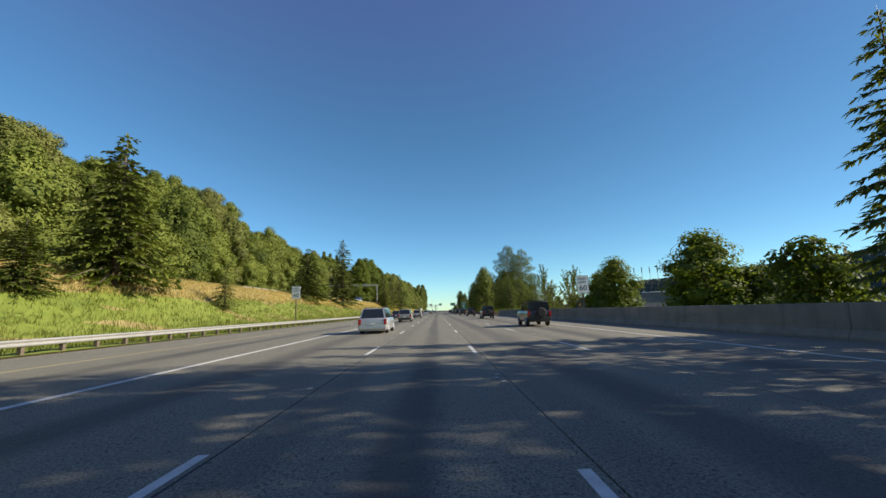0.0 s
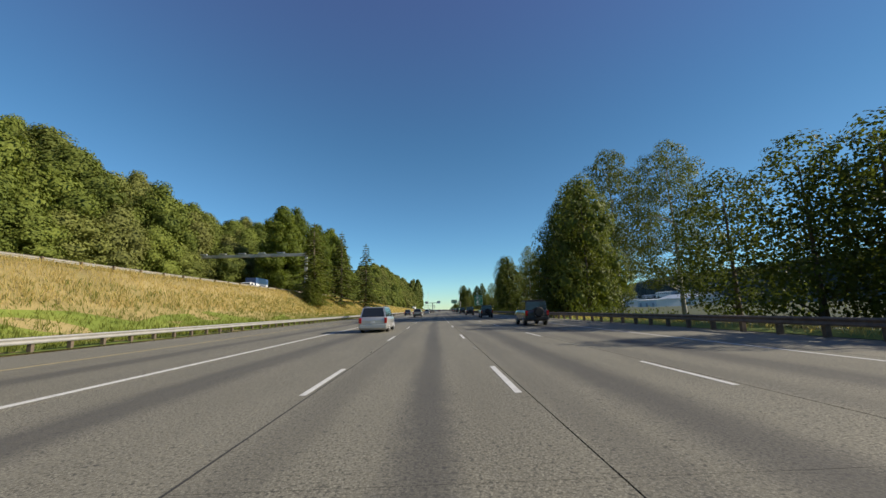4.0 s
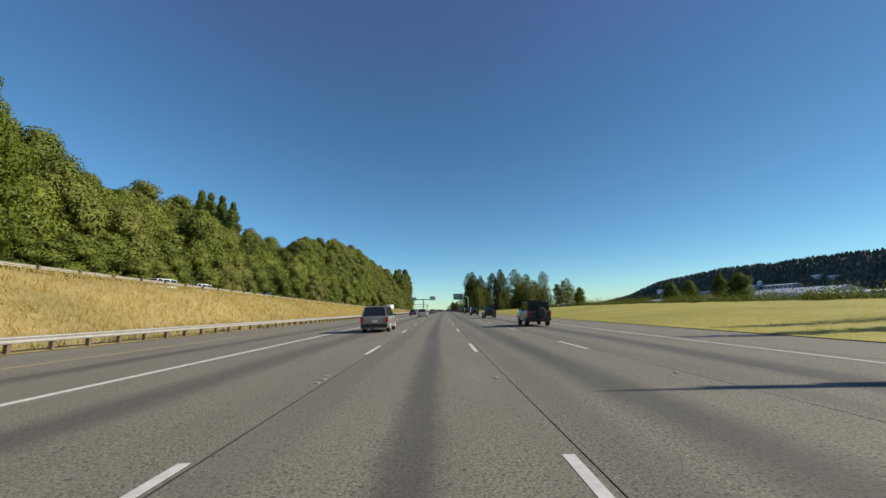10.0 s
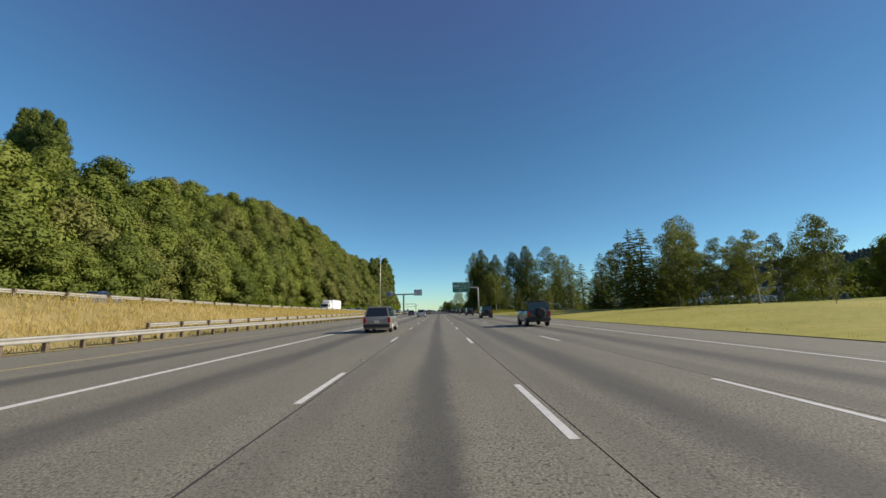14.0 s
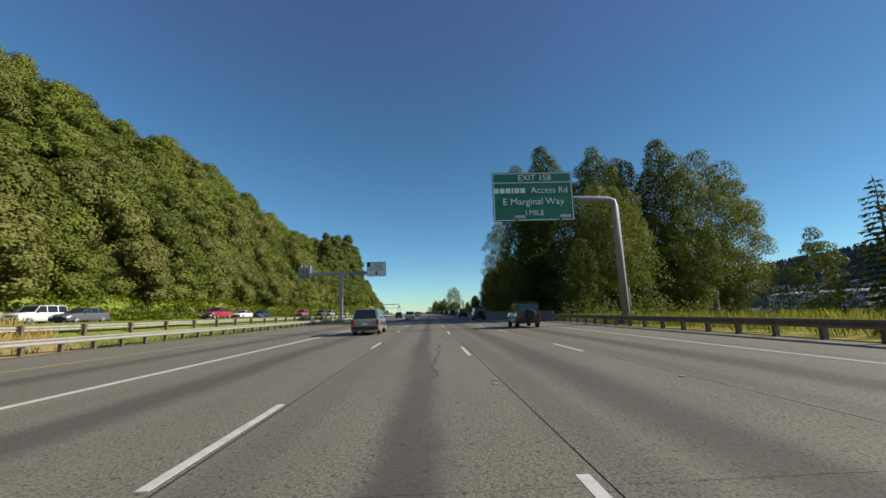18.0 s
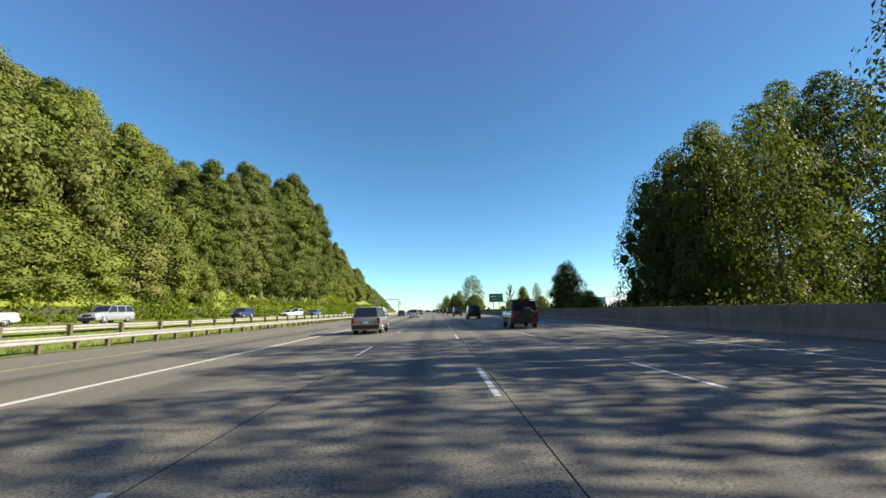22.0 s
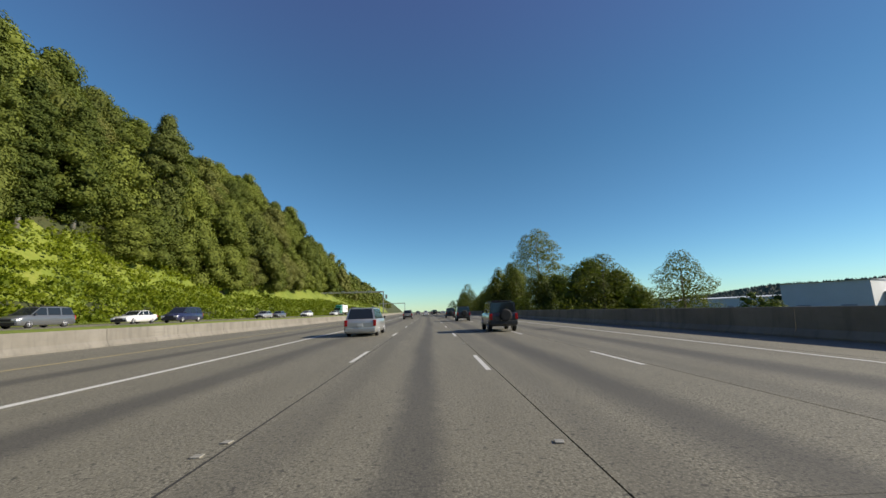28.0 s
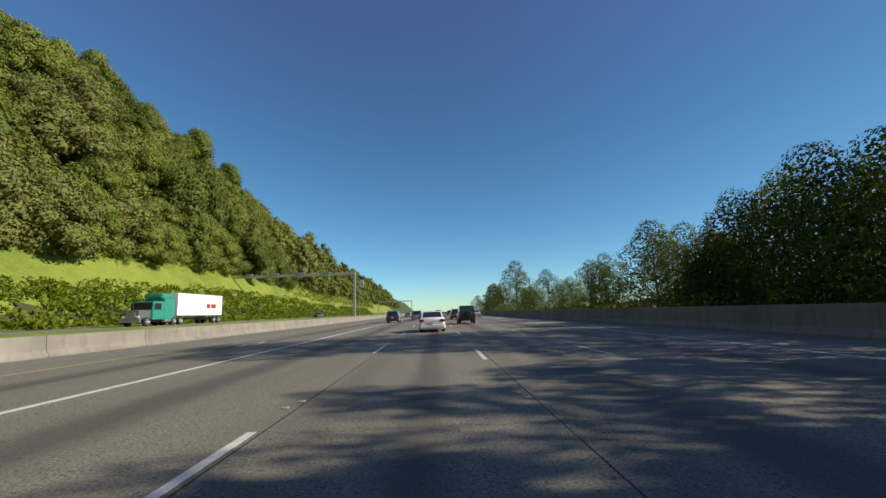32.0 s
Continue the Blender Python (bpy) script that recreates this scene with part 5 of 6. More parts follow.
def car_body(k):
    Ln, W, Hh, belt, ride, yA, yB, yC, yD, zf, zr, wr = CARS[k]
    bm = bmesh.new()
    h, w = Ln / 2, W / 2
    st = [(-h, 0.80, ride + 0.12, zr - 0.22), (-h + 0.06, 0.93, ride + 0.03, zr - 0.05), (-h + 0.35, 0.985, ride, zr), (yD, 1.0, ride, max(zr, belt) if k != "pickup" else zr), (yC, 1.0, ride, belt), (0, 1.0, ride, belt),
          (yA - 0.1, 1.0, ride, belt), (yA + 0.15, 0.99, ride, (belt + zf) / 2 + 0.04), (h - 0.5, 0.97, ride, zf - 0.02), (h - 0.14, 0.90, ride + 0.02, zf - 0.14), (h, 0.74, ride + 0.12, zf - 0.32)]
    st = sorted(st)
    rings = []
    for y, f, z0, z1 in st:
        x = w * f
        m = z0 + (z1 - z0) * 0.55
        half = [(x * 0.86, z0), (x * 0.97, z0 + 0.07), (x, m - 0.1), (x * 0.995, m + 0.08), (x * 0.955, z1 - 0.05), (x * 0.88, z1)]
        rings.append([bm.verts.new((px, y, pz)) for px, pz in half] + [bm.verts.new((-px, y, pz)) for px, pz in reversed(half)])
    n = len(rings[0])
    for a, b in zip(rings, rings[1:]):
        for i in range(n):
            bm.faces.new((a[i], b[i], b[(i + 1) % n], a[(i + 1) % n])).smooth = True
    bm.faces.new(rings[0])
    bm.faces.new(rings[-1][::-1])
    # roof and pillars
    wb, wt = w * 0.90, w * (0.74 if k not in ("offroader", "van") else 0.84)
    V = lambda x, y, z: bm.verts.new((x, y, z))
    lo = [V(s * wb, y, belt - 0.04) for y in (yA, yD) for s in (1, -1)]
    up = [V(s * wt, y, Hh - d) for y, d in ((yB, 0.05), ((yB + yC) / 2, 0.0), (yC, 0.05)) for s in (1, -1)]
    bm.faces.new((lo[0], lo[1], up[1], up[0]))
    bm.faces.new((up[0], up[1], up[3], up[2]))
    bm.faces.new((up[2], up[3], up[5], up[4]))
    bm.faces.new((up[4], up[5], lo[3], lo[2]))
    bm.faces.new((lo[0], up[0], up[2], up[4], lo[2]))
    bm.faces.new((lo[1], lo[3], up[5], up[3], up[1]))
    bmesh.ops.recalc_face_normals(bm, faces=bm.faces)
    return bm


def wheel_bm(r, wd):
    bm = bmesh.new()
    n = 20
    prof = [(r * 0.66, -wd / 2), (r * 0.9, -wd / 2), (r, -wd * 0.32), (r, wd * 0.32), (r * 0.9, wd / 2), (r * 0.66, wd / 2)]
    rings = [[bm.verts.new((x, q * math.cos(2 * math.pi * i / n), q * math.sin(2 * math.pi * i / n))) for i in range(n)] for q, x in prof]
    for a, b in zip(rings, rings[1:]):
        for i in range(n):
            bm.faces.new((a[i], a[(i + 1) % n], b[(i + 1) % n], b[i])).smooth = True
    bm.faces.new(rings[0][::-1])
    bm.faces.new(rings[-1])
    return bm


def rim_bm(r, wd):
    bm = bmesh.new()
    for s in (-1, 1):
        for i in range(5):
            a = 2 * math.pi * i / 5
            ca, sa = math.cos(a), math.sin(a)
            tube(bm, [(s * (wd / 2 + 0.005), 0, 0), (s * (wd / 2 + 0.012), ca * r * 0.62, sa * r * 0.62)], [0.06, 0.04], 5)
        ring = [(s * (wd / 2 + 0.008), r * 0.63 * math.cos(2 * math.pi * i / 16), r * 0.63 * math.sin(2 * math.pi * i / 16)) for i in range(17)]
        tube(bm, ring, [0.022] * 17, 4, False)
    return bm


def wheel(parent, x, y, r, wd=0.22):
    t = link("wheel", cached(("w", r, wd, "wheel"), lambda: wheel_bm(r, wd)), M_TYRE, parent)
    t.location = (x, y, r)
    link("rim", cached(("w", r, wd, "rim"), lambda: rim_bm(r, wd)), M_RIM, t)
    return t


def car(kind, colour, s, u, label, z=0.0, oncoming=False, lean=0.0):
    Ln, W, Hh, belt, ride, yA, yB, yC, yD, zf, zr, wr = CARS[kind]
    h, w = Ln / 2, W / 2
    top = empty("car" if kind not in ("pickup", "van", "minivan", "offroader") else {"pickup": "pickup_truck", "van": "van", "minivan": "minivan", "offroader": "off_road_car"}[kind],
                spot(s, u, z, (180 if oncoming else 0) + lean))
    body = link("body", cached((kind, "body"), lambda: car_body(kind)), car_paint(colour), top)
    body.material_slots[0].link = "OBJECT"
    body.material_slots[0].material = car_paint(colour)
    wb, wt = w * 0.90, w * (0.74 if kind not in ("offroader", "van") else 0.84)
    zb, zt = belt - 0.04, Hh - 0.05

    def panel(name, corners, inset, mat=M_GLASS, thick=0.012):
        def make():
            bm = bmesh.new()
            slab(bm, corners, inset, thick)
            return bm
        return link(name, cached((kind, name, str(corners[0]), str(corners[1]), name), make), mat, top)

    panel("windscreen", [(-wb, yA, zb), (-wt, yB, zt), (wt, yB, zt), (wb, yA, zb)], 0.10)
    panel("rear_window", [(wb, yD, zb), (wt, yC, zt), (-wt, yC, zt), (-wb, yD, zb)], 0.12 if kind != "pickup" else 0.2)
    for sx in (1, -1):
        cuts = [yA, yA - (yA - yD) * 0.36, yA - (yA - yD) * 0.68, yD] if kind not in ("coupe", "pickup") else [yA, (yA + yD) / 2, yD]
        for a, b in zip(cuts, cuts[1:]):
            ta, tb = min(max(a, yC), yB), min(max(b, yC), yB)
            c = [(sx * wb, a, zb), (sx * wb, b, zb), (sx * wt, tb, zt), (sx * wt, ta, zt)]
            panel("side_window", c if sx < 0 else c[::-1], 0.11)
        wheel(top, sx * (w - 0.13), h * 0.61, wr)
        wheel(top, sx * (w - 0.13), -h * 0.60, wr)
        tall = kind in ("suv", "minivan", "van", "offroader")
        zt0 = zr - (0.42 if tall else 0.30)
        boxed("tail_light", (sx * w * 0.62 if sx > 0 else -w * 0.97, w * 0.97 if sx > 0 else -w * 0.62, -h - 0.012, -h + 0.12, zt0, zt0 + (0.34 if tall else 0.17)) if not tall else
              (w * 0.78 if sx > 0 else -w * 0.97, w * 0.97 if sx > 0 else -w * 0.78, -h - 0.012, -h + 0.12, zt0, zt0 + 0.36), M_TAIL, top, "red tail light", 0.02)
        boxed("headlight", (w * 0.52 if sx > 0 else -w * 0.9, w * 0.9 if sx > 0 else -w * 0.52, h - 0.16, h + 0.01, zf - 0.38, zf - 0.20), M_LAMP, top, "clear headlight", 0.02)
        boxed("mirror", (w * 0.98 if sx > 0 else -w * 1.1, w * 1.1 if sx > 0 else -w * 0.98, yA - 0.32, yA - 0.16, belt - 0.02, belt + 0.13), M_TRIM, top, "", 0.03)
    boxed("rear_bumper", (-w * 0.93, w * 0.93, -h - 0.05, -h + 0.15, ride + 0.10, ride + 0.34), M_TRIM if kind in ("suv", "offroader") else car_paint(colour), top, "", 0.04)
    boxed("front_bumper", (-w * 0.86, w * 0.86, h - 0.16, h + 0.05, ride + 0.06, ride + 0.30), M_TRIM, top, "", 0.04)
    boxed("grille", (-w * 0.45, w * 0.45, h - 0.10, h + 0.012, zf - 0.40, zf - 0.22), M_TRIM, top, "", 0.01)
    boxed("number_plate", (-0.16, 0.16, -h - 0.065, -h - 0.02, zr - 0.42 if kind != "offroader" else ride + 0.36, zr - 0.27 if kind != "offroader" else ride + 0.5), M_PLATE, top)
    if kind == "offroader":
        sp = link("spare_wheel", cached(("sp", "spare_wheel"), lambda: wheel_bm(0.38, 0.24)), M_TYRE, top)
        sp.matrix_basis = Matrix.Translation((0.1, -h - 0.14, 1.02)) @ Matrix.Rotation(radians(90), 4, "Z")
        boxed("roof_rack", (-w * 0.7, w * 0.7, yC + 0.1, yB - 0.1, Hh + 0.0, Hh + 0.07), M_TRIM, top, "", 0.02)
    if kind == "pickup":
        boxed("load_bed", (-w * 0.80, w * 0.80, -h + 0.12, yD - 0.1, zr - 0.01, zr + 0.01), M_TRIM, top)
    if kind in ("suv", "minivan"):
        for sx in (-1, 1):
            boxed("roof_rail", (sx * wt * 0.9 - 0.025, sx * wt * 0.9 + 0.025, yC + 0.2, yB - 0.1, Hh - 0.01, Hh + 0.05), M_TRIM, top, "", 0.01)
    return tagged(top, label, kind if kind != "offroader" else "off-road car", "cars on the freeway" if not oncoming else "oncoming cars")


def articulated_lorry(s, u, z, cab, label, wordmark=False):
    """A bonneted tractor with a sleeper cab and a box trailer; faces against the driven road."""
    top = empty("articulated_lorry", spot(s, u, z, 180))
    T = lambda n, d, m, l="", b=0.03: boxed(n, d, m, top, l, b)
    P = car_paint(cab)
    T("bonnet", (-0.95, 0.95, 7.0, 8.9, 0.75, 1.85), car_paint("grey"), "grey bonnet", 0.18)
    T("cab", (-1.2, 1.2, 5.2, 7.1, 0.7, 2.9), P, "", 0.12)
    T("sleeper", (-1.22, 1.22, 3.3, 5.25, 0.7, 3.3), P, "", 0.1)
    T("wind_deflector", (-1.15, 1.15, 3.4, 5.6, 3.2, 3.95), P, "", 0.28)
    T("windscreen", (-1.05, 1.05, 7.03, 7.13, 1.95, 2.75), M_GLASS, "", 0.02)
    for sx in (-1, 1):
        T("side_window", (sx * 1.215 - 0.01, sx * 1.215 + 0.01, 5.8, 6.8, 1.9, 2.65), M_GLASS, "", 0.0)
        T("fuel_tank", (sx * 0.95 - 0.25, sx * 0.95 + 0.25, 3.2, 5.0, 0.42, 0.95), M_RIM, "bright fuel tank", 0.12)
        T("headlight", (sx * 0.75 - 0.18, sx * 0.75 + 0.18, 8.82, 8.95, 0.95, 1.2), M_LAMP, "", 0.03)
        T("mirror", (sx * 1.42 - 0.1, sx * 1.42 + 0.1, 6.9, 7.0, 1.9, 2.6), M_TRIM)
    T("front_bumper", (-1.15, 1.15, 8.8, 9.05, 0.45, 0.85), M_RIM, "", 0.05)
    T("grille", (-0.5, 0.5, 8.88, 8.96, 0.9, 1.6), M_RIM, "", 0.02)
    T("chassis", (-0.45, 0.45, -7.4, 7.5, 0.62, 0.86), M_TRIM, "", 0.02)
    box_ = T("trailer_box", (-1.28, 1.28, -7.6, 2.9, 1.15, 4.05), M_SIGNWHITE, "plain white box trailer", 0.03)
    T("side_skirt", (-1.25, -1.15, -3.6, 1.2, 0.95, 1.15), M_TRIM)
    for sx in (-1, 1):
        # red wordmark as plain bars
        for a, b in ((-4.4, -3.5), (-5.9, -4.6)) if wordmark else ():
            T("wordmark", (sx * 1.283 - 0.004, sx * 1.283 + 0.006, a, b, 2.15, 2.75), car_paint("red"), "red lettering bars", 0.0)
        for y in (7.9, 3.4, 2.1, -5.6, -6.8):
            wheel(top, sx * 1.05, y, 0.5, 0.34 if y > 7 else 0.5)
    T("underride_bar", (-1.1, 1.1, -7.62, -7.5, 0.5, 0.65), M_RIM)
    return tagged(top, label, "lorry", "oncoming lorries")


def box_truck(s, u, z, colour, label):
    top = empty("box_truck", spot(s, u, z, 180))
    T = lambda n, d, m, l="", b=0.03: boxed(n, d, m, top, l, b)
    T("cab", (-1.05, 1.05, 2.2, 4.4, 0.6, 2.3), car_paint("white"), "", 0.15)
    T("windscreen", (-0.95, 0.95, 4.3, 4.42, 1.45, 2.15), M_GLASS, "", 0.02)
    T("cargo_box", (-1.2, 1.2, -4.2, 2.1, 0.95, 3.5), car_paint(colour), "", 0.03)
    T("stripe", (-1.21, 1.21, -4.0, 1.9, 1.5, 2.2), M_SIGNWHITE, "white stripe", 0.0)
    for sx in (-1, 1):
        T("side_window", (sx * 1.055 - 0.01, sx * 1.055 + 0.01, 2.9, 3.9, 1.45, 2.1), M_GLASS, "", 0.0)
        T("headlight", (sx * 0.75 - 0.15, sx * 0.75 + 0.15, 4.32, 4.43, 0.8, 1.0), M_LAMP, "", 0.02)
        wheel(top, sx * 0.95, 3.3, 0.42, 0.28)
        wheel(top, sx * 0.95, -2.6, 0.42, 0.45)
    T("bumper", (-1.05, 1.05, 4.35, 4.55, 0.4, 0.7), M_TRIM)
    return tagged(top, label, "lorry", "oncoming lorries")


def oncoming(kind, colour, s, lane, label):
    u = float(OPP_U(s)) - (4.4, 8.1, 11.7, 15.3)[lane]
    return car(kind, colour, s, u, label, float(OPP_Z(s)), True)


# traffic spread along the lanes
JEEP_U = tab((0, 6.5), (230, 6.1), (610, 6.2), (740, 3.6), (930, 2.8))
for k, q in enumerate((29.7, 58.6, 87.2, 116.5, 145.5, 174.4, 204.1, 233.6, 263.0, 292.3, 321.6, 351.0, 380.6, 410.7, 440.5, 472.0, 505.9, 536.5, 566.1, 595.0, 623.8, 652.5, 680.9, 709.2, 737.0, 765.0, 793.0, 820.3, 847.3, 874.2, 901.1)):
    car("offroader", "black", q + (1.6 if q < 600 else -0.8), float(JEEP_U(q)), "black boxy off-road car with a spare wheel on its back")
    if k % 2:
        car("minivan" if k % 4 == 1 else "suv", "navy", q + 4.0, -10.6, "dark blue family car in the carpool lane")
    else:
        car("suv" if k % 4 else "minivan", "tan" if k % 4 else "silver", q - 0.8, -5.6, "dusty silver-grey family car in the second lane")
car("minivan", "navy", 91.2, -10.6, "dark blue family car in the carpool lane")
car("suv", "tan", 57.1, -5.8, "dull brown-grey sport utility wagon on the open lane")
car("sedan", "white", 957.4, -1.7, "white saloon casting its shadow on the lane")
car("offroader", "black", 971.4, 1.9, "black off-road car ahead with a roof rack")
car("suv", "navy", 988.4, -7.8, "dark blue sport utility car in the carpool lane by the barrier")
car("minivan", "grey", 1000.4, -4.7, "grey minivan far up the lane")
car("suv", "maroon", 996.4, 2.2, "dark red sport utility car far ahead")
car("sedan", "white", 1010.4, 7.3, "white saloon in the outer lane far ahead")
car("pickup", "grey", 1040.4, -0.1, "grey pickup truck far ahead")
car("sedan", "silver", 1060.4, -3.7, "silver saloon far ahead")
car("suv", "black", 1070.4, 4.7, "black sport utility car far ahead")
car("sedan", "grey", 1050.4, -9.3, "grey saloon far ahead up the road")
oncoming("van", "white", 351.1, 1, "white van on the raised carriageway")
oncoming("van", "white", 360.5, 1, "white passenger van above the grass bank")
oncoming("suv", "navy", 377.8, 0, "dark car above the grass bank")
oncoming("sedan", "navy", 423.7, 1, "dark saloon above the dry grass")
oncoming("pickup", "blue", 455.1, 1, "blue-grey pickup on the raised carriageway")
oncoming("sedan", "silver", 471.5, 2, "silver saloon on the raised carriageway")
oncoming("suv", "silver", 554.3, 1, "silver sport utility car coming along the other carriageway")
oncoming("suv", "navy", 552.9, 0, "dark blue sport utility car beyond the rails")
oncoming("sedan", "grey", 575.1, 1, "grey saloon beyond the rails")
oncoming("coupe", "white", 607.0, 1, "white car on the far carriageway")
oncoming("pickup", "red", 599.1, 1, "red pickup truck on the far carriageway")
oncoming("sedan", "navy", 614.8, 1, "dark saloon on the far carriageway")
oncoming("suv", "white", 574.5, 2, "white estate car beyond the rails")
oncoming("sedan", "navy", 598.1, 1, "dark blue saloon beyond the double rail")
oncoming("suv", "red", 639.6, 1, "bright red car beyond the median mast")
oncoming("pickup", "navy", 658.1, 1, "dark blue pickup truck beyond the rails")
oncoming("suv", "silver", 668.2, 1, "silver sport utility car beyond the rails")
oncoming("pickup", "white", 684.2, 2, "white pickup truck beyond the rails")
oncoming("suv", "silver", 692.9, 1, "silver car further along the far carriageway")
oncoming("suv", "navy", 721.0, 1, "dark sport utility car by the green verge")
oncoming("sedan", "blue", 750.1, 0, "blue saloon on the far carriageway")
oncoming("suv", "white", 777.0, 2, "white sport utility car on the far carriageway")
oncoming("sedan", "white", 742.6, 1, "white saloon facing the green verge")
oncoming("suv", "white", 747.8, 1, "white estate car facing the green verge")
oncoming("sedan", "silver", 817.8, 2, "silver saloon by the green verge")
oncoming("suv", "navy", 833.6, 1, "dark sport utility car over the concrete barrier")
oncoming("sedan", "navy", 834.7, 0, "dark blue saloon over the concrete barrier")
oncoming("sedan", "white", 865.6, 1, "white saloon on the far carriageway")
oncoming("minivan", "grey", 854.5, 1, "grey minivan over the concrete barrier")
oncoming("minivan", "navy", 868.1, 0, "dark minivan over the concrete barrier")
oncoming("sedan", "silver", 900.5, 1, "silver saloon on the far carriageway by the wood")
oncoming("sedan", "white", 916.4, 0, "white saloon on the far carriageway by the wood")
oncoming("sedan", "grey", 908.3, 1, "grey saloon against bright brambles")
oncoming("coupe", "white", 945.1, 0, "white coupe on the far carriageway")
articulated_lorry(981.9, float(OPP_U(981.9)) - 9.5, float(OPP_Z(981.9)), "teal", "green bonneted lorry with a white box trailer", True)
oncoming("coupe", "navy", 1041.0, 1, "dark blue coupe approaching the gantry")
articulated_lorry(536.4, float(OPP_U(536.4)) - 9.5, float(OPP_Z(536.4)), "white", "white lorry with a long white box trailer")
box_truck(205.7, float(OPP_U(205.7)) - 7, float(OPP_Z(205.7)), "blue", "white and blue box truck on the raised carriageway")

# ---- signs, gantries, poles ----
def text(body, size, mat, parent, x, y, z, name="lettering"):
    """Lettering in the x-z plane, its middle at x, z, each word a part."""
    words = []
    for w in body.split():
        cu = bpy.data.curves.new(name, "FONT")
        cu.body, cu.size, cu.extrude, cu.align_x, cu.align_y = w, size, 0.006, "LEFT", "CENTER"
        cu.resolution_u = 3
        tmp = bpy.data.objects.new(name, cu)
        me = bpy.data.meshes.new_from_object(tmp)
        bpy.data.objects.remove(tmp)
        words.append((me, max(v.co.x for v in me.vertices)))
    a = x - (sum(w for _, w in words) + 0.3 * size * (len(words) - 1)) / 2
    for me, w in words:
        link(name, me, mat, parent).matrix_basis = Matrix.Translation((a, y, z)) @ Matrix.Rotation(radians(90), 4, "X")
        a += w + 0.3 * size


def bars(parent, x, y, z, widths, h, mat, gap=0.12):
    """Plain bars where words stand."""
    total = sum(widths) + gap * (len(widths) - 1)
    a = x - total / 2
    for w in widths:
        boxed("lettering_bar", (a, a + w, y - 0.006, y + 0.006, z - h / 2, z + h / 2), mat, parent)
        a += w + gap


def sign_panel(parent, x0, x1, z0, z1, mat, border, y=0.0, thick=0.05, bw=0.05, r=0.12):
    bm = bmesh.new()
    box(bm, x0, x1, y, y + thick, z0, z1)
    p = part("sign_panel", bm, mat, parent)
    for dims in ((x0 + bw, x1 - bw, z1 - 2 * bw, z1 - bw), (x0 + bw, x1 - bw, z0 + bw, z0 + 2 * bw), (x0 + bw, x0 + 2 * bw, z0 + 2 * bw, z1 - 2 * bw), (x1 - 2 * bw, x1 - bw, z0 + 2 * bw, z1 - 2 * bw)):
        boxed("border", (dims[0], dims[1], y - 0.006, y - 0.001, dims[2], dims[3]), border, parent)
    return p


def exit_sign():
    s, up = 567.0, 14.3
    top = empty("overhead_sign", spot(s, up, -0.4))
    bm = bmesh.new()
    tube(bm, [(0, 0, 0), (0, 0, 10.0), (-0.12, 0, 10.4), (-0.5, 0, 10.58), (-9.6, 0, 10.9)], [0.36, 0.31, 0.33, 0.30, 0.2], 4)
    part("mast", bm, M_DARKSTEEL, top, "grey steel mast with a bent arm")
    boxed("footing", (-0.55, 0.55, -0.55, 0.55, -0.4, 0.85), M_WALL, top, "concrete footing", 0.03)
    x0, x1, z0, z1 = -10.2, -3.6, 8.8, 12.9
    sign_panel(top, x0, x1, z0, z1, M_GREEN, M_SIGNWHITE, -0.45, 0.06, 0.06)
    boxed("divider", (x0 + 0.1, x1 - 0.1, -0.458, -0.45, 12.0, 12.06), M_SIGNWHITE, top)
    xm = (x0 + x1) / 2
    text("EXIT 158", 0.72, M_SIGNWHITE, top, xm + 0.2, -0.46, 12.42)
    bars(top, xm - 1.9, -0.457, 11.35, [0.38, 0.38, 0.38, 0.14, 0.38, 0.38], 0.42, M_SIGNWHITE, 0.1)
    text("Access Rd", 0.74, M_SIGNWHITE, top, xm + 1.35, -0.46, 11.35)
    text("E Marginal Way", 0.80, M_SIGNWHITE, top, xm, -0.46, 10.4)
    text("1 MILE", 0.62, M_SIGNWHITE, top, xm, -0.46, 9.45)
    for x in (x0 + 1.7, x1 - 1.4):
        bm = bmesh.new()
        tube(bm, [(x, -0.2, 9.0), (x, -0.6, 8.75), (x, -1.9, 8.7)], [0.05] * 3, 5)
        part("lamp_arm", bm, M_TRIM, top)
        boxed("sign_lamp", (x - 0.42, x + 0.42, -2.2, -1.8, 8.62, 8.86), M_RIM, top, "", 0.04)
    for x in (x0 + 0.9, xm, x1 - 0.9):
        boxed("bracket", (x - 0.06, x + 0.06, -0.38, -0.18, 9.2, 12.6), M_DARKSTEEL, top)
    tagged(top, "green overhead exit sign on a grey steel cantilever mast", "road sign")


exit_sign()


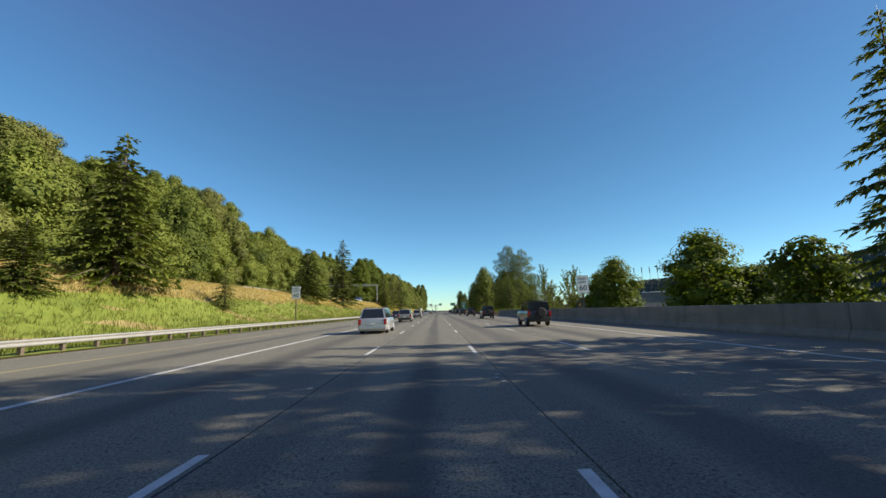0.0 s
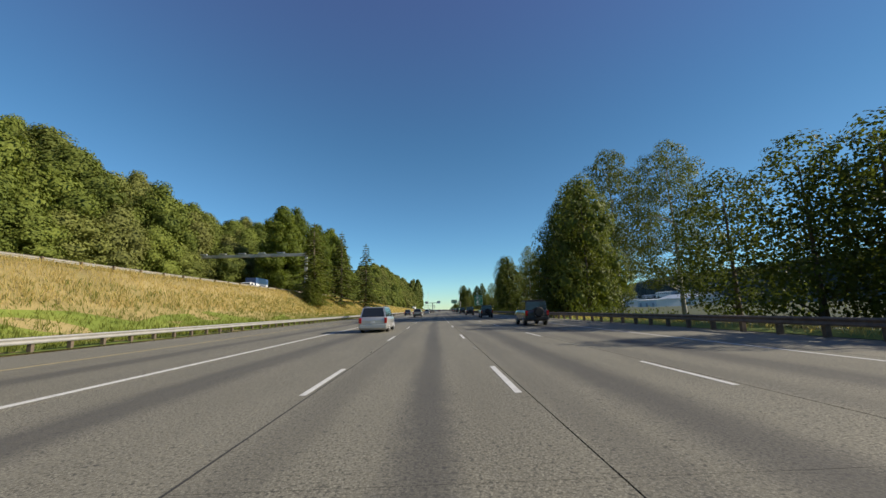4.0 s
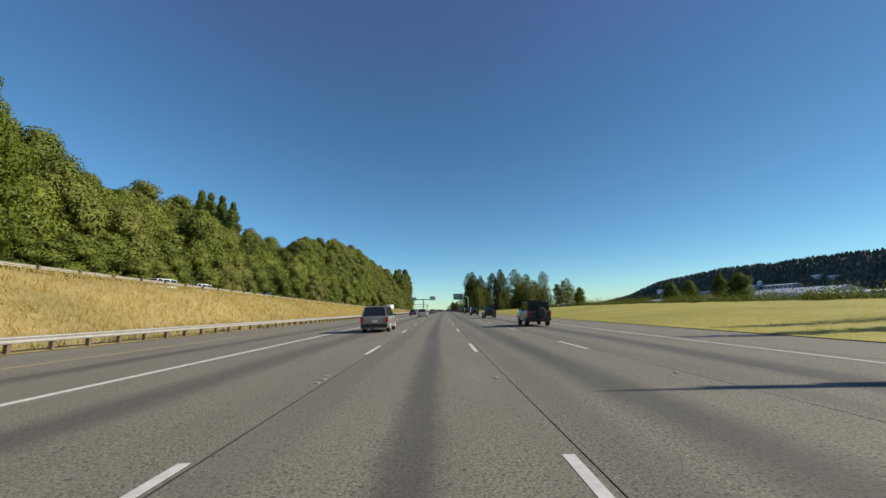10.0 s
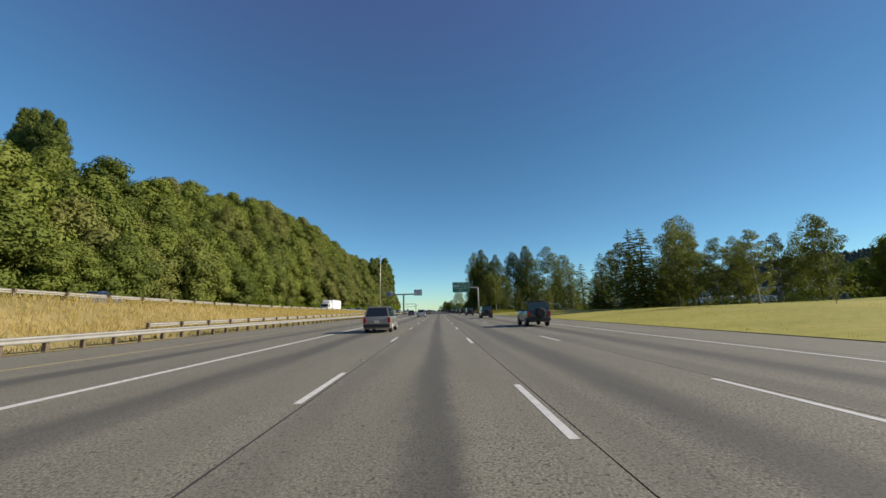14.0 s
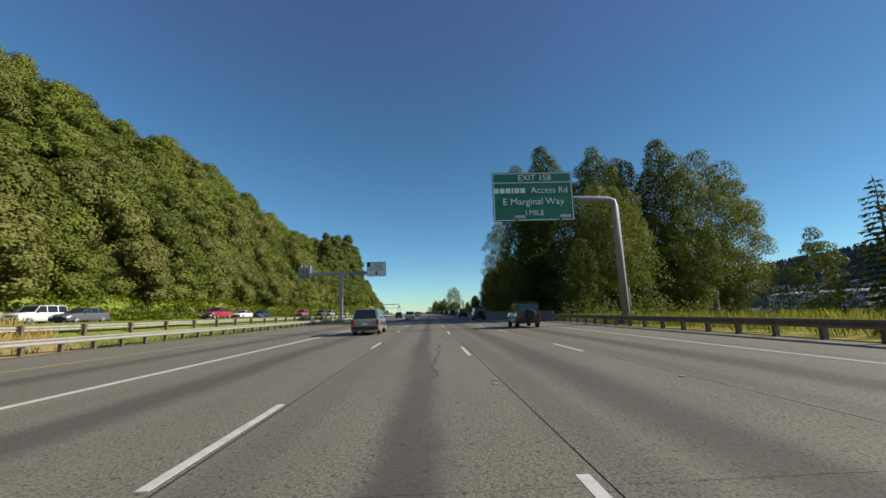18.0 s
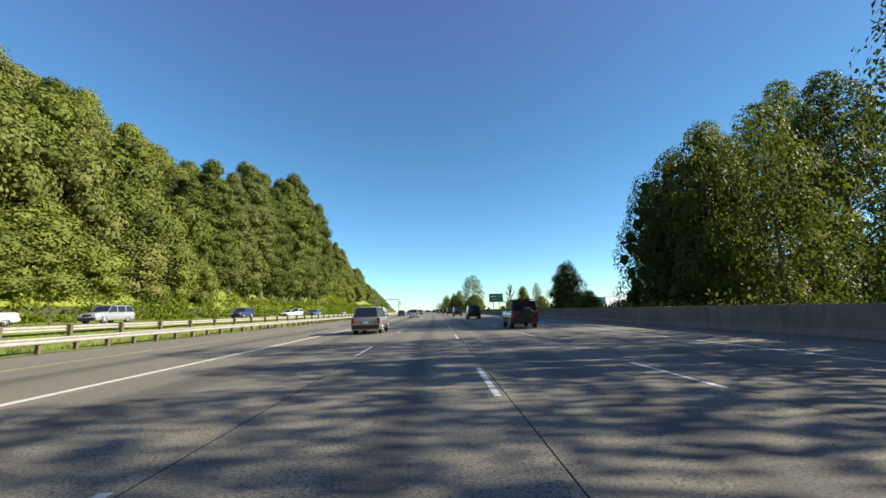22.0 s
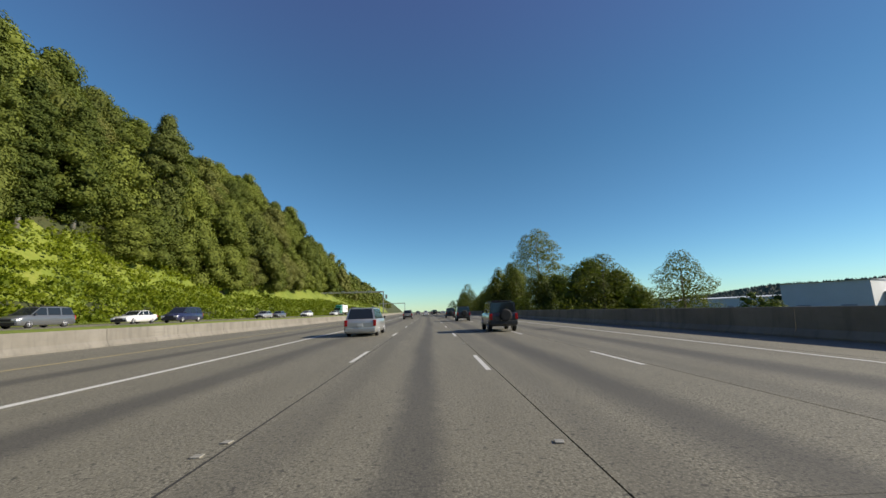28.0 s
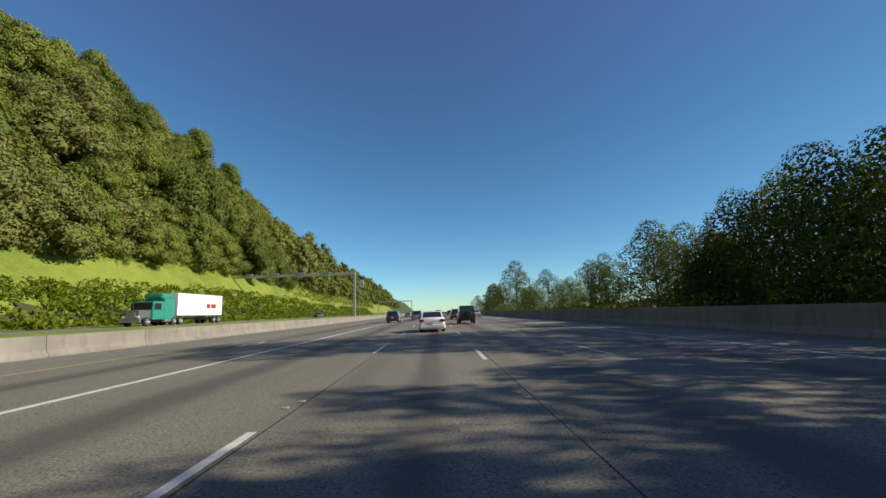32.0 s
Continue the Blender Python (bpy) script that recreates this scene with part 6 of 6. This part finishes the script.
def carpool_sign():
    s = 625.0
    top = empty("cantilever_sign", spot(s, -21.2, 0))
    boxed("mast", (-0.38, 0.38, -0.3, 0.3, 0, 10.9), M_DARKSTEEL, top, "grey square steel mast", 0.03)
    boxed("beam", (-9.4, 9.6, -0.28, 0.28, 10.4, 11.1), M_DARKSTEEL, top, "", 0.03)
    boxed("footing", (-0.6, 0.6, -0.6, 0.6, -0.2, 0.7), M_WALL, top, "", 0.02)
    x0, x1, z0, z1 = 5.8, 10.2, 9.9, 13.2
    sign_panel(top, x0, x1, z0, z1, M_SIGNWHITE, M_BLACK, -0.45, 0.06, 0.05)
    boxed("symbol_panel", (x0 + 0.05, x0 + 0.85, -0.458, -0.45, 12.1, 13.1), M_BLACK, top)
    text("BUSES AND", 0.42, M_BLACK, top, 8.45, -0.46, 12.75)
    text("2 PERSON", 0.46, M_BLACK, top, 8.4, -0.46, 12.15)
    text("CARPOOLS ONLY", 0.42, M_BLACK, top, 8.0, -0.46, 11.5)
    bm = bmesh.new()
    pts = [(-0.1, 0.55), (0.1, 0.55), (0.1, 0.0), (0.42, 0.0), (0.0, -0.4), (-0.42, 0.0), (-0.1, 0.0)]
    f = bm.faces.new([bm.verts.new((8.0 + a, -0.458, 10.6 + b)) for a, b in pts])
    r = bmesh.ops.extrude_face_region(bm, geom=[f])
    bmesh.ops.translate(bm, verts=[v for v in r["geom"] if isinstance(v, bmesh.types.BMVert)], vec=(0, 0.006, 0))
    part("arrow", bm, M_BLACK, top)
    sign_panel(top, -9.9, -6.0, 9.9, 12.6, M_ALU, M_DARKSTEEL, 0.4, 0.06, 0.05)
    for x in (-9.0, -8.0, -7.0, 6.8, 8.0, 9.2):
        boxed("bracket", (x - 0.05, x + 0.05, -0.38, 0.38, 9.95, 12.9), M_DARKSTEEL, top)
    for x in (7.0, 9.0):
        bm = bmesh.new()
        tube(bm, [(x, -0.3, 10.0), (x, -0.7, 9.75), (x, -1.6, 9.7)], [0.05] * 3, 5)
        part("lamp_arm", bm, M_TRIM, top)
    tagged(top, "white carpool sign on a grey T-shaped mast in the median", "road sign")


carpool_sign()


def gantry(s, u0, u1, zb, h, lamps, label):
    """A steel frame across the other carriageway."""
    top = empty("sign_gantry", spot(s, u0, 0))
    w = u1 - u0
    boxed("leg", (-0.3, 0.3, -0.3, 0.3, zb - 0.3, h), M_GALV, top, "", 0.02)
    boxed("leg", (w - 0.3, w + 0.3, -0.3, 0.3, zb - 0.3, h), M_GALV, top, "", 0.02)
    boxed("beam", (w - 0.3, 0.3, -0.32, 0.32, h, h + 0.75), M_GALV, top, "", 0.02)
    for i in range(lamps):
        x = w * (0.18 + 0.68 * i / max(1, lamps - 1))
        boxed("camera_box", (x - 0.9, x + 0.9, -0.5, 0.1, h + 0.85, h + 1.15), M_ALU, top, "", 0.03)
        boxed("stand", (x - 0.06, x + 0.06, -0.2, -0.08, h + 0.7, h + 0.9), M_DARKSTEEL, top)
    return tagged(top, label, "gantry")


gantry(216, -35.2, -72.0, 6.2, 16.4, 6, "long steel gantry frame across the raised carriageway")
gantry(1038, -23.5, -66.0, 1.0, 12.6, 5, "steel gantry with sensor boxes across the oncoming lanes")
cab = empty("control_cabinet", spot(1041, -22.6, 0.0))
boxed("pole", (-0.06, 0.06, -0.06, 0.06, 0, 12.0), M_GALV, cab)
boxed("panel", (-0.15, 1.1, -0.2, 0.2, 9.2, 11.4), M_ALU, cab, "", 0.03)
tagged(cab, "grey box on a slim pole beside the gantry", "roadside equipment")
gantry(1260, -16.0, -44.0, 0.5, 11.0, 0, "far steel gantry over the bend")


def lamp_post(s, u, z, h, label, arm=0.0):
    top = empty("light_pole", spot(s, u, z))
    bm = bmesh.new()
    tube(bm, [(0, 0, 0), (0.0, 0, h * 0.5), (0.1, 0, h)] + ([(arm, 0, h + 0.25)] if arm else []), [0.17, 0.13, 0.07] + ([0.05] if arm else []), 10)
    part("pole", bm, M_GALV, top)
    boxed("base", (-0.3, 0.3, -0.3, 0.3, -0.2, 0.35), M_WALL, top, "", 0.03)
    boxed("lamp_head", (-0.15 + arm, 0.5 + arm, -0.18, 0.18, h + 0.05 + (0.2 if arm else 0), h + 0.22 + (0.2 if arm else 0)), M_DARKSTEEL, top, "", 0.04)
    return tagged(top, label, "light pole")


lamp_post(543, -21.4, 0.3, 20.2, "tall pale steel light pole in the median")
lamp_post(306, 41, -1.0, 9.8, "slim light pole beyond the meadow", -0.3)


def speed_sign(s, u, z, zt, label):
    top = empty("speed_limit_sign", spot(s, u, z))
    boxed("post", (-0.07, 0.07, 0.0, 0.12, -0.2, zt), M_POST, top, "", 0.01)
    sign_panel(top, -0.62, 0.62, zt - 1.75, zt + 0.1, M_SIGNWHITE, M_BLACK, -0.05, 0.03, 0.025)
    text("SPEED", 0.34, M_BLACK, top, 0, -0.056, zt - 0.25)
    text("LIMIT", 0.34, M_BLACK, top, 0, -0.056, zt - 0.62)
    text("60", 0.82, M_BLACK, top, 0, -0.056, zt - 1.22)
    return tagged(top, label, "road sign")


speed_sign(56.5, -21.6, 0.2, 5.3, "white speed limit sign on a timber post on the bank")
speed_sign(40.5, 14.2, 0.0, 4.5, "white speed limit sign behind the concrete wall")


def exit_list_sign():
    top = empty("roadside_sign", spot(298, 17.1, 0))
    for x in (-0.95, 1.05):
        boxed("post", (x - 0.1, x + 0.1, 0, 0.15, -0.5, 7.2), M_POST, top, "", 0.01)
    sign_panel(top, -1.95, 1.95, 2.9, 7.7, M_GREEN, M_SIGNWHITE, -0.06, 0.04, 0.04)
    boxed("divider", (-1.87, 1.87, -0.067, -0.06, 5.5, 5.55), M_SIGNWHITE, top)
    text("NORTH", 0.42, M_SIGNWHITE, top, 0, -0.07, 7.2)
    bars(top, -0.55, -0.066, 6.6, [0.22, 0.2, 0.24, 0.12, 0.22, 0.2], 0.36, M_SIGNWHITE, 0.09)
    text("Way", 0.52, M_SIGNWHITE, top, 1.22, -0.07, 6.6)
    text("NEXT EXIT", 0.42, M_SIGNWHITE, top, 0, -0.07, 5.95)
    text("EAST", 0.42, M_SIGNWHITE, top, 0.6, -0.07, 5.1)
    bm = bmesh.new()
    bmesh.ops.create_uvsphere(bm, u_segments=12, v_segments=6, radius=0.42)
    for v in bm.verts:
        v.co = Vector((v.co.x - 0.45, -0.062 + v.co.y * 0.012, v.co.z * 1.25 + 4.7))
    part("route_shield", bm, M_SIGNWHITE, top, "white route shield shape")
    bars(top, -0.55, -0.066, 4.0, [0.22, 0.2, 0.24, 0.12, 0.22, 0.2], 0.34, M_SIGNWHITE, 0.09)
    text("Way", 0.5, M_SIGNWHITE, top, 1.22, -0.07, 4.0)
    bars(top, 0, -0.066, 3.4, [0.3, 0.3, 0.5], 0.26, M_SIGNWHITE, 0.12)
    tagged(top, "tall green two-part exit sign on two timber posts", "road sign")


exit_list_sign()


def field_sign():
    top = empty("roadside_sign", spot(754, 15.2, -0.6))
    for x in (-0.75, 0.75):
        boxed("post", (x - 0.08, x + 0.08, 0, 0.12, -0.3, 5.6), M_GALV, top, "", 0.01)
    sign_panel(top, -1.85, 1.85, 3.6, 5.8, M_GREEN, M_SIGNWHITE, -0.06, 0.04, 0.03)
    bars(top, -0.75, -0.066, 5.1, [0.2, 0.2, 0.2, 0.08, 0.2, 0.2], 0.3, M_SIGNWHITE, 0.06)
    text("Field", 0.5, M_SIGNWHITE, top, 0.95, -0.07, 5.1)
    text("EXIT 158", 0.42, M_SIGNWHITE, top, 0, -0.07, 4.2)
    tagged(top, "green guide sign on two posts behind the wall", "road sign")


field_sign()

# ---- the valley: sheds, flagpole row, far ridge ----
def shed(s, u, z, w, d, h, mat, label, doors=0, roof=1.0, turn=0.0, bays=0):
    """A long low building: walls, a low gabled roof with an edge, doors or windows along the side that faces the road."""
    top = empty("warehouse", spot(s, u, z, turn))
    boxed("wall", (-w / 2, w / 2, -d / 2, d / 2, -1, h), mat, top)
    bm = bmesh.new()
    a = [bm.verts.new(p) for p in ((-w / 2 - 0.4, -d / 2 - 0.4, h), (w / 2 + 0.4, -d / 2 - 0.4, h), (w / 2 + 0.4, d / 2 + 0.4, h), (-w / 2 - 0.4, d / 2 + 0.4, h), (0, -d / 2 - 0.4, h + roof), (0, d / 2 + 0.4, h + roof))]
    for f in ((0, 1, 4), (1, 2, 5, 4), (2, 3, 5), (3, 0, 4, 5), (3, 2, 1, 0)):
        bm.faces.new([a[i] for i in f])
    part("roof", bm, M_ROOF, top)
    for i in range(doors):
        y = -d / 2 + d * (i + 0.5) / doors
        boxed("door", (-w / 2 - 0.06, -w / 2 + 0.05, y - 1.8, y + 1.8, 0, min(4.2, h * 0.6)), M_SHED_GREY, top)
    for i in range(bays):
        y = -d / 2 + d * (i + 0.5) / bays
        boxed("window", (-w / 2 - 0.05, -w / 2 + 0.05, y - 1.0, y + 1.0, h * 0.55, h * 0.8), M_GLASS, top)
    return tagged(top, label, "warehouse", "valley warehouses")


shed(118, 58, -3.0, 18, 46, 7.2, M_SHED_BROWN, "dark grey-brown flat industrial building behind the roadside trees", 0, 0.5, 0, 5)
shed(560, 205, -2.2, 24, 50, 8.0, M_SHED, "white warehouse beyond the meadow", 6)
shed(660, 330, -2.5, 40, 90, 10, M_SHED, "long white hangar in the valley", 4, 6.0)
shed(800, 300, -2.5, 40, 70, 9, M_SHED, "white shed with pale roof in the valley", 5, 2.0)
shed(470, 190, -2.0, 20, 34, 6.5, M_SHED, "small white workshop in the valley", 3)
shed(985, 165, -4.5, 50, 120, 7.8, M_SHED, "very long white warehouse below the road", 8, 1.0)
shed(945, 140, -4.5, 30, 22, 11.5, M_SHED, "white block at the end of the warehouse", 2, 0.5, 25)
shed(880, 210, -4.5, 50, 60, 10, M_SHED_GREY, "grey warehouse below the road", 4)
for i in range(12):
    p = empty("flood_pole", spot(144, 61.5 + i * 2.95, -3))
    bm = bmesh.new()
    tube(bm, [(0, 0, 0), (0, 0, 18.3)], [0.075, 0.05], 6)
    part("pole", bm, M_TRIM, p)
    boxed("lamp_head", (-0.11, 0.11, -0.09, 0.09, 16.0, 18.2), M_TRIM, p)
    tagged(p, "tall thin dark pole with a narrow head", "pole", "row of tall poles")


def wooded_ridge(name, label, x0, dx, y0, y1, ys, tops, foot, m, tall, seed):
    """A long hill across the valley, its slope and crest set with trees."""
    s = np.linspace(y0, y1, 170)
    rs = np.random.RandomState(seed)
    V, n = [], len(s)
    H = np.interp(s, ys, tops) - foot
    H = H + np.convolve(rs.uniform(-1, 1, n + 8), np.ones(9) / 9, "valid") * H * 0.09
    F, K = [0, 0.3, 0.6, 0.85, 1, 1.2, 2.0], [0, 0.35, 0.7, 0.93, 1, 0.9, 0]
    for f, k in zip(F, K):
        V.append(np.stack([x0 + dx * f + 0 * s, s, foot + H * k + (rs.uniform(-0.2, 0.2, n) * tall if 0 < k else 0)], 1))
    faces = [(j * n + i, j * n + i + 1, (j + 1) * n + i + 1, (j + 1) * n + i) for j in range(6) for i in range(n - 1)]
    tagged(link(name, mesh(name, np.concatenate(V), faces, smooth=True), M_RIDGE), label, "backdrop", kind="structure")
    L = Leaves(seed + 69)
    i, f = L.r.uniform(0, n - 1, m), L.r.uniform(0.15, 1.12, m)
    P = np.stack([x0 + dx * f, np.interp(i, np.arange(n), s), foot - 0.15 * tall + np.interp(i, np.arange(n), H) * np.interp(f, F, K)], 1)
    L.add(P, np.array([[0, 0, 1.0]]) + unit(L.r, m) * 0.08, unit(L.r, m), tall, tall * 0.7, 0.1)
    v, q = L.arrays()
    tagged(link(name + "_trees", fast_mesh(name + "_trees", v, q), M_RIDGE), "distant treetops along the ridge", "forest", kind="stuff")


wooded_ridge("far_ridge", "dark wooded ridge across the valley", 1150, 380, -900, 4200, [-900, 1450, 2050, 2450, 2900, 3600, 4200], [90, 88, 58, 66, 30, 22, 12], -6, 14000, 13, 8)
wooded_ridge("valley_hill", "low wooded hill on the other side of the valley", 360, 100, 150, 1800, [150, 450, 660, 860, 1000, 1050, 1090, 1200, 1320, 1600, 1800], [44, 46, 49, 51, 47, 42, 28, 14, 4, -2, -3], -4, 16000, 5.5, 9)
# buildings on the slope of the hill
for x, y, z, w, d, h, mat in ((397, 945, 16, 9, 13, 9, M_SHED), (388, 890, 11, 12, 70, 5.5, M_SHED), (388, 763, 12, 15, 42, 8, M_ROOF), (388, 706, 12, 13, 36, 7, M_SHED_GREY),
                              (407, 683, 21, 7, 8, 6, M_SHED), (404, 665, 19, 7, 6, 6, M_SHED), (380, 651, 7, 12, 27, 6.5, M_ROOF), (388, 815, 11, 12, 38, 5.5, M_SHED_GREY)):
    house = shed(0, 0, 0, w, d, h, mat, "pale building on the slope across the valley", 0, 1.0, 0, 7 if d > 30 else 2)
    house.matrix_world = Matrix.Translation((x, y, z))
silo = empty("silo", Matrix.Translation((396, 744, 15)))
bm = bmesh.new()
tube(bm, [(0, 0, -3), (0, 0, 8), (0, 0, 9.8), (0, 0, 10.8), (0, 0, 11.1)], [2.7, 2.7, 2.2, 1.1, 0.25], 20)
part("tank", bm, M_SHED, silo)
tagged(silo, "white domed silo on the slope across the valley", "silo")
# scattered valley bushes and trees beyond the meadow
W = Wood(12)
for n, q0, dq, jit, u0, u1, h0, h1 in ((46, 300, 8.5, 4, 66, 95, 2.5, 6), (34, 420, 9, 4, 105, 150, 3, 5), (26, 620, 24, 6, 75, 130, 6, 9)):
    for i in range(n):
        k = W.r.uniform(h0, h1) / 15
        W.add(FAR_KINDS, q0 + i * dq + W.r.uniform(-jit, jit), W.r.uniform(u0, u1), k * 1.2, k)
W.done("valley_bushes", M_FOREST, "rounded green bushes and trees scattered over the valley", "bushes")

# ---- road slabs, markers, marks ----
for a, b, mat, lanes in ((-19.2, YEL - 0.35, M_SHOULDER, 0), (YEL - 0.35, LS + 0.30, M_ROAD, 1), (LS + 0.30, -3.54, M_ROAD, 2), (-3.54, 0.13, M_ROAD, 3), (0.13, 3.80, M_ROAD, 3), (3.80, RS + 0.55, M_ROAD, 2), (RS + 0.55, 12.9, M_SHOULDER, 0)):
    if lanes == 3:
        q = -18.0
        k = 0
        while q < 1010:
            lane_slab(q, q + SLAB, a, b, mat, "slab", road)
            q += SLAB
        link("far_slabs", ribbon("far_slabs", q, 2390, [(a + 0.011, -0.02), (a + 0.011, 0.0), (b - 0.011, 0.0), (b - 0.011, -0.02)], step=9), mat, road)
        link("far_slabs", ribbon("far_slabs", -105, -18, [(a + 0.011, -0.02), (a + 0.011, 0.0), (b - 0.011, 0.0), (b - 0.011, -0.02)], step=9), mat, road)
    else:
        link("lane_surface", ribbon("lane_surface", -105, 2390, [(a + 0.011, -0.02), (a + 0.011, 0.0), (b - 0.013, 0.0), (b - 0.013, -0.02)], step=6), mat, road)


link("joint_seal", ribbon("joint_seal", -100, 1400, [(-3.555, 0.001), (-3.555, 0.0022), (-3.525, 0.0022), (-3.525, 0.001)], step=6), M_BASE, road, "dark sealed joint between two lanes")


def marker_mesh():
    bm = bmesh.new()
    box(bm, -0.05, 0.05, -0.05, 0.05, 0.0, 0.018, 0.008)
    me = bpy.data.meshes.new("road_marker")
    bm.to_mesh(me)
    bm.free()
    me.materials.append(M_DOT)
    return me


mk = marker_mesh()
for u in (-3.68, -0.02, 3.64):
    for k in range(-1, 78):
        if random.random() < 0.22:
            continue
        q = DASH0 + k * PERIOD + 3.05 + 4.57
        for i in range(random.choice((1, 2, 2, 3))):
            o = new("road_marker", mk)
            o.parent = road
            o.matrix_world = spot(q + (i - 1) * 0.42, u + random.uniform(-0.07, 0.07), 0.001, random.uniform(-9, 9))


def diamond(s, u):
    """The outlined lozenge of a carpool lane."""
    hw, hl, t = 0.42, 1.83, 0.15
    out, inn = [(0, -hl), (hw, 0), (0, hl), (-hw, 0)], [(0, -hl + t * 3), (hw - t, 0), (0, hl - t * 3), (-hw + t, 0)]
    bm = bmesh.new()
    a = [bm.verts.new((x, y, 0.004)) for x, y in out]
    b = [bm.verts.new((x, y, 0.004)) for x, y in inn]
    for i in range(4):
        bm.faces.new((a[i], a[(i + 1) % 4], b[(i + 1) % 4], b[i]))
    o = part("lane_symbol", bm, M_WHITE, road, "worn white lozenge of the carpool lane")
    o.matrix_world = spot(s, u, 0.0)


for q in (49, 92, 122, 225, 346, 480, 590, 693, 810, 950):
    diamond(q, -11.6)


def crack(s0, u0, length, seed):
    """A wandering open crack in the concrete."""
    r = random.Random(seed)
    bm = bmesh.new()
    u, prev = u0, None
    n = int(length / 0.25)
    for i in range(n + 1):
        q = s0 + i * 0.25
        u += r.uniform(-0.09, 0.09)
        w = 0.012 + 0.012 * r.random() * math.sin(math.pi * i / n)
        x0, y0, _ = at(q, u - w)
        x1, y1, _ = at(q, u + w)
        cur = (bm.verts.new((float(x0), float(y0), 0.0025)), bm.verts.new((float(x1), float(y1), 0.0025)))
        if prev:
            bm.faces.new((prev[0], prev[1], cur[1], cur[0]))
        prev = cur
    part("crack", bm, M_BASE, road)


for q, u, n in ((39, -1.0, 6), (545, -1.2, 9), (556, -0.6, 5), (908, -0.9, 7), (915, -0.5, 4), (262, -1.3, 4), (212, -0.8, 3)):
    crack(q, u, n, int(q))
for q, u, w, d in ((402, 6.0, 1.0, 1.2), (334, 6.4, 0.8, 0.5), (338, 9.6, 0.9, 0.5), (846, 6.3, 1.1, 0.8)):
    bm = bmesh.new()
    n = 14
    pts = [bm.verts.new((w * (0.8 + 0.35 * math.sin(i * 2.7 + q)) * math.cos(2 * math.pi * i / n), d * (0.8 + 0.3 * math.sin(i * 1.9 + q)) * math.sin(2 * math.pi * i / n), 0.003)) for i in range(n)]
    bm.faces.new(pts)
    part("patch", bm, M_BASE, road, "dark asphalt patch").matrix_world = spot(q, u)
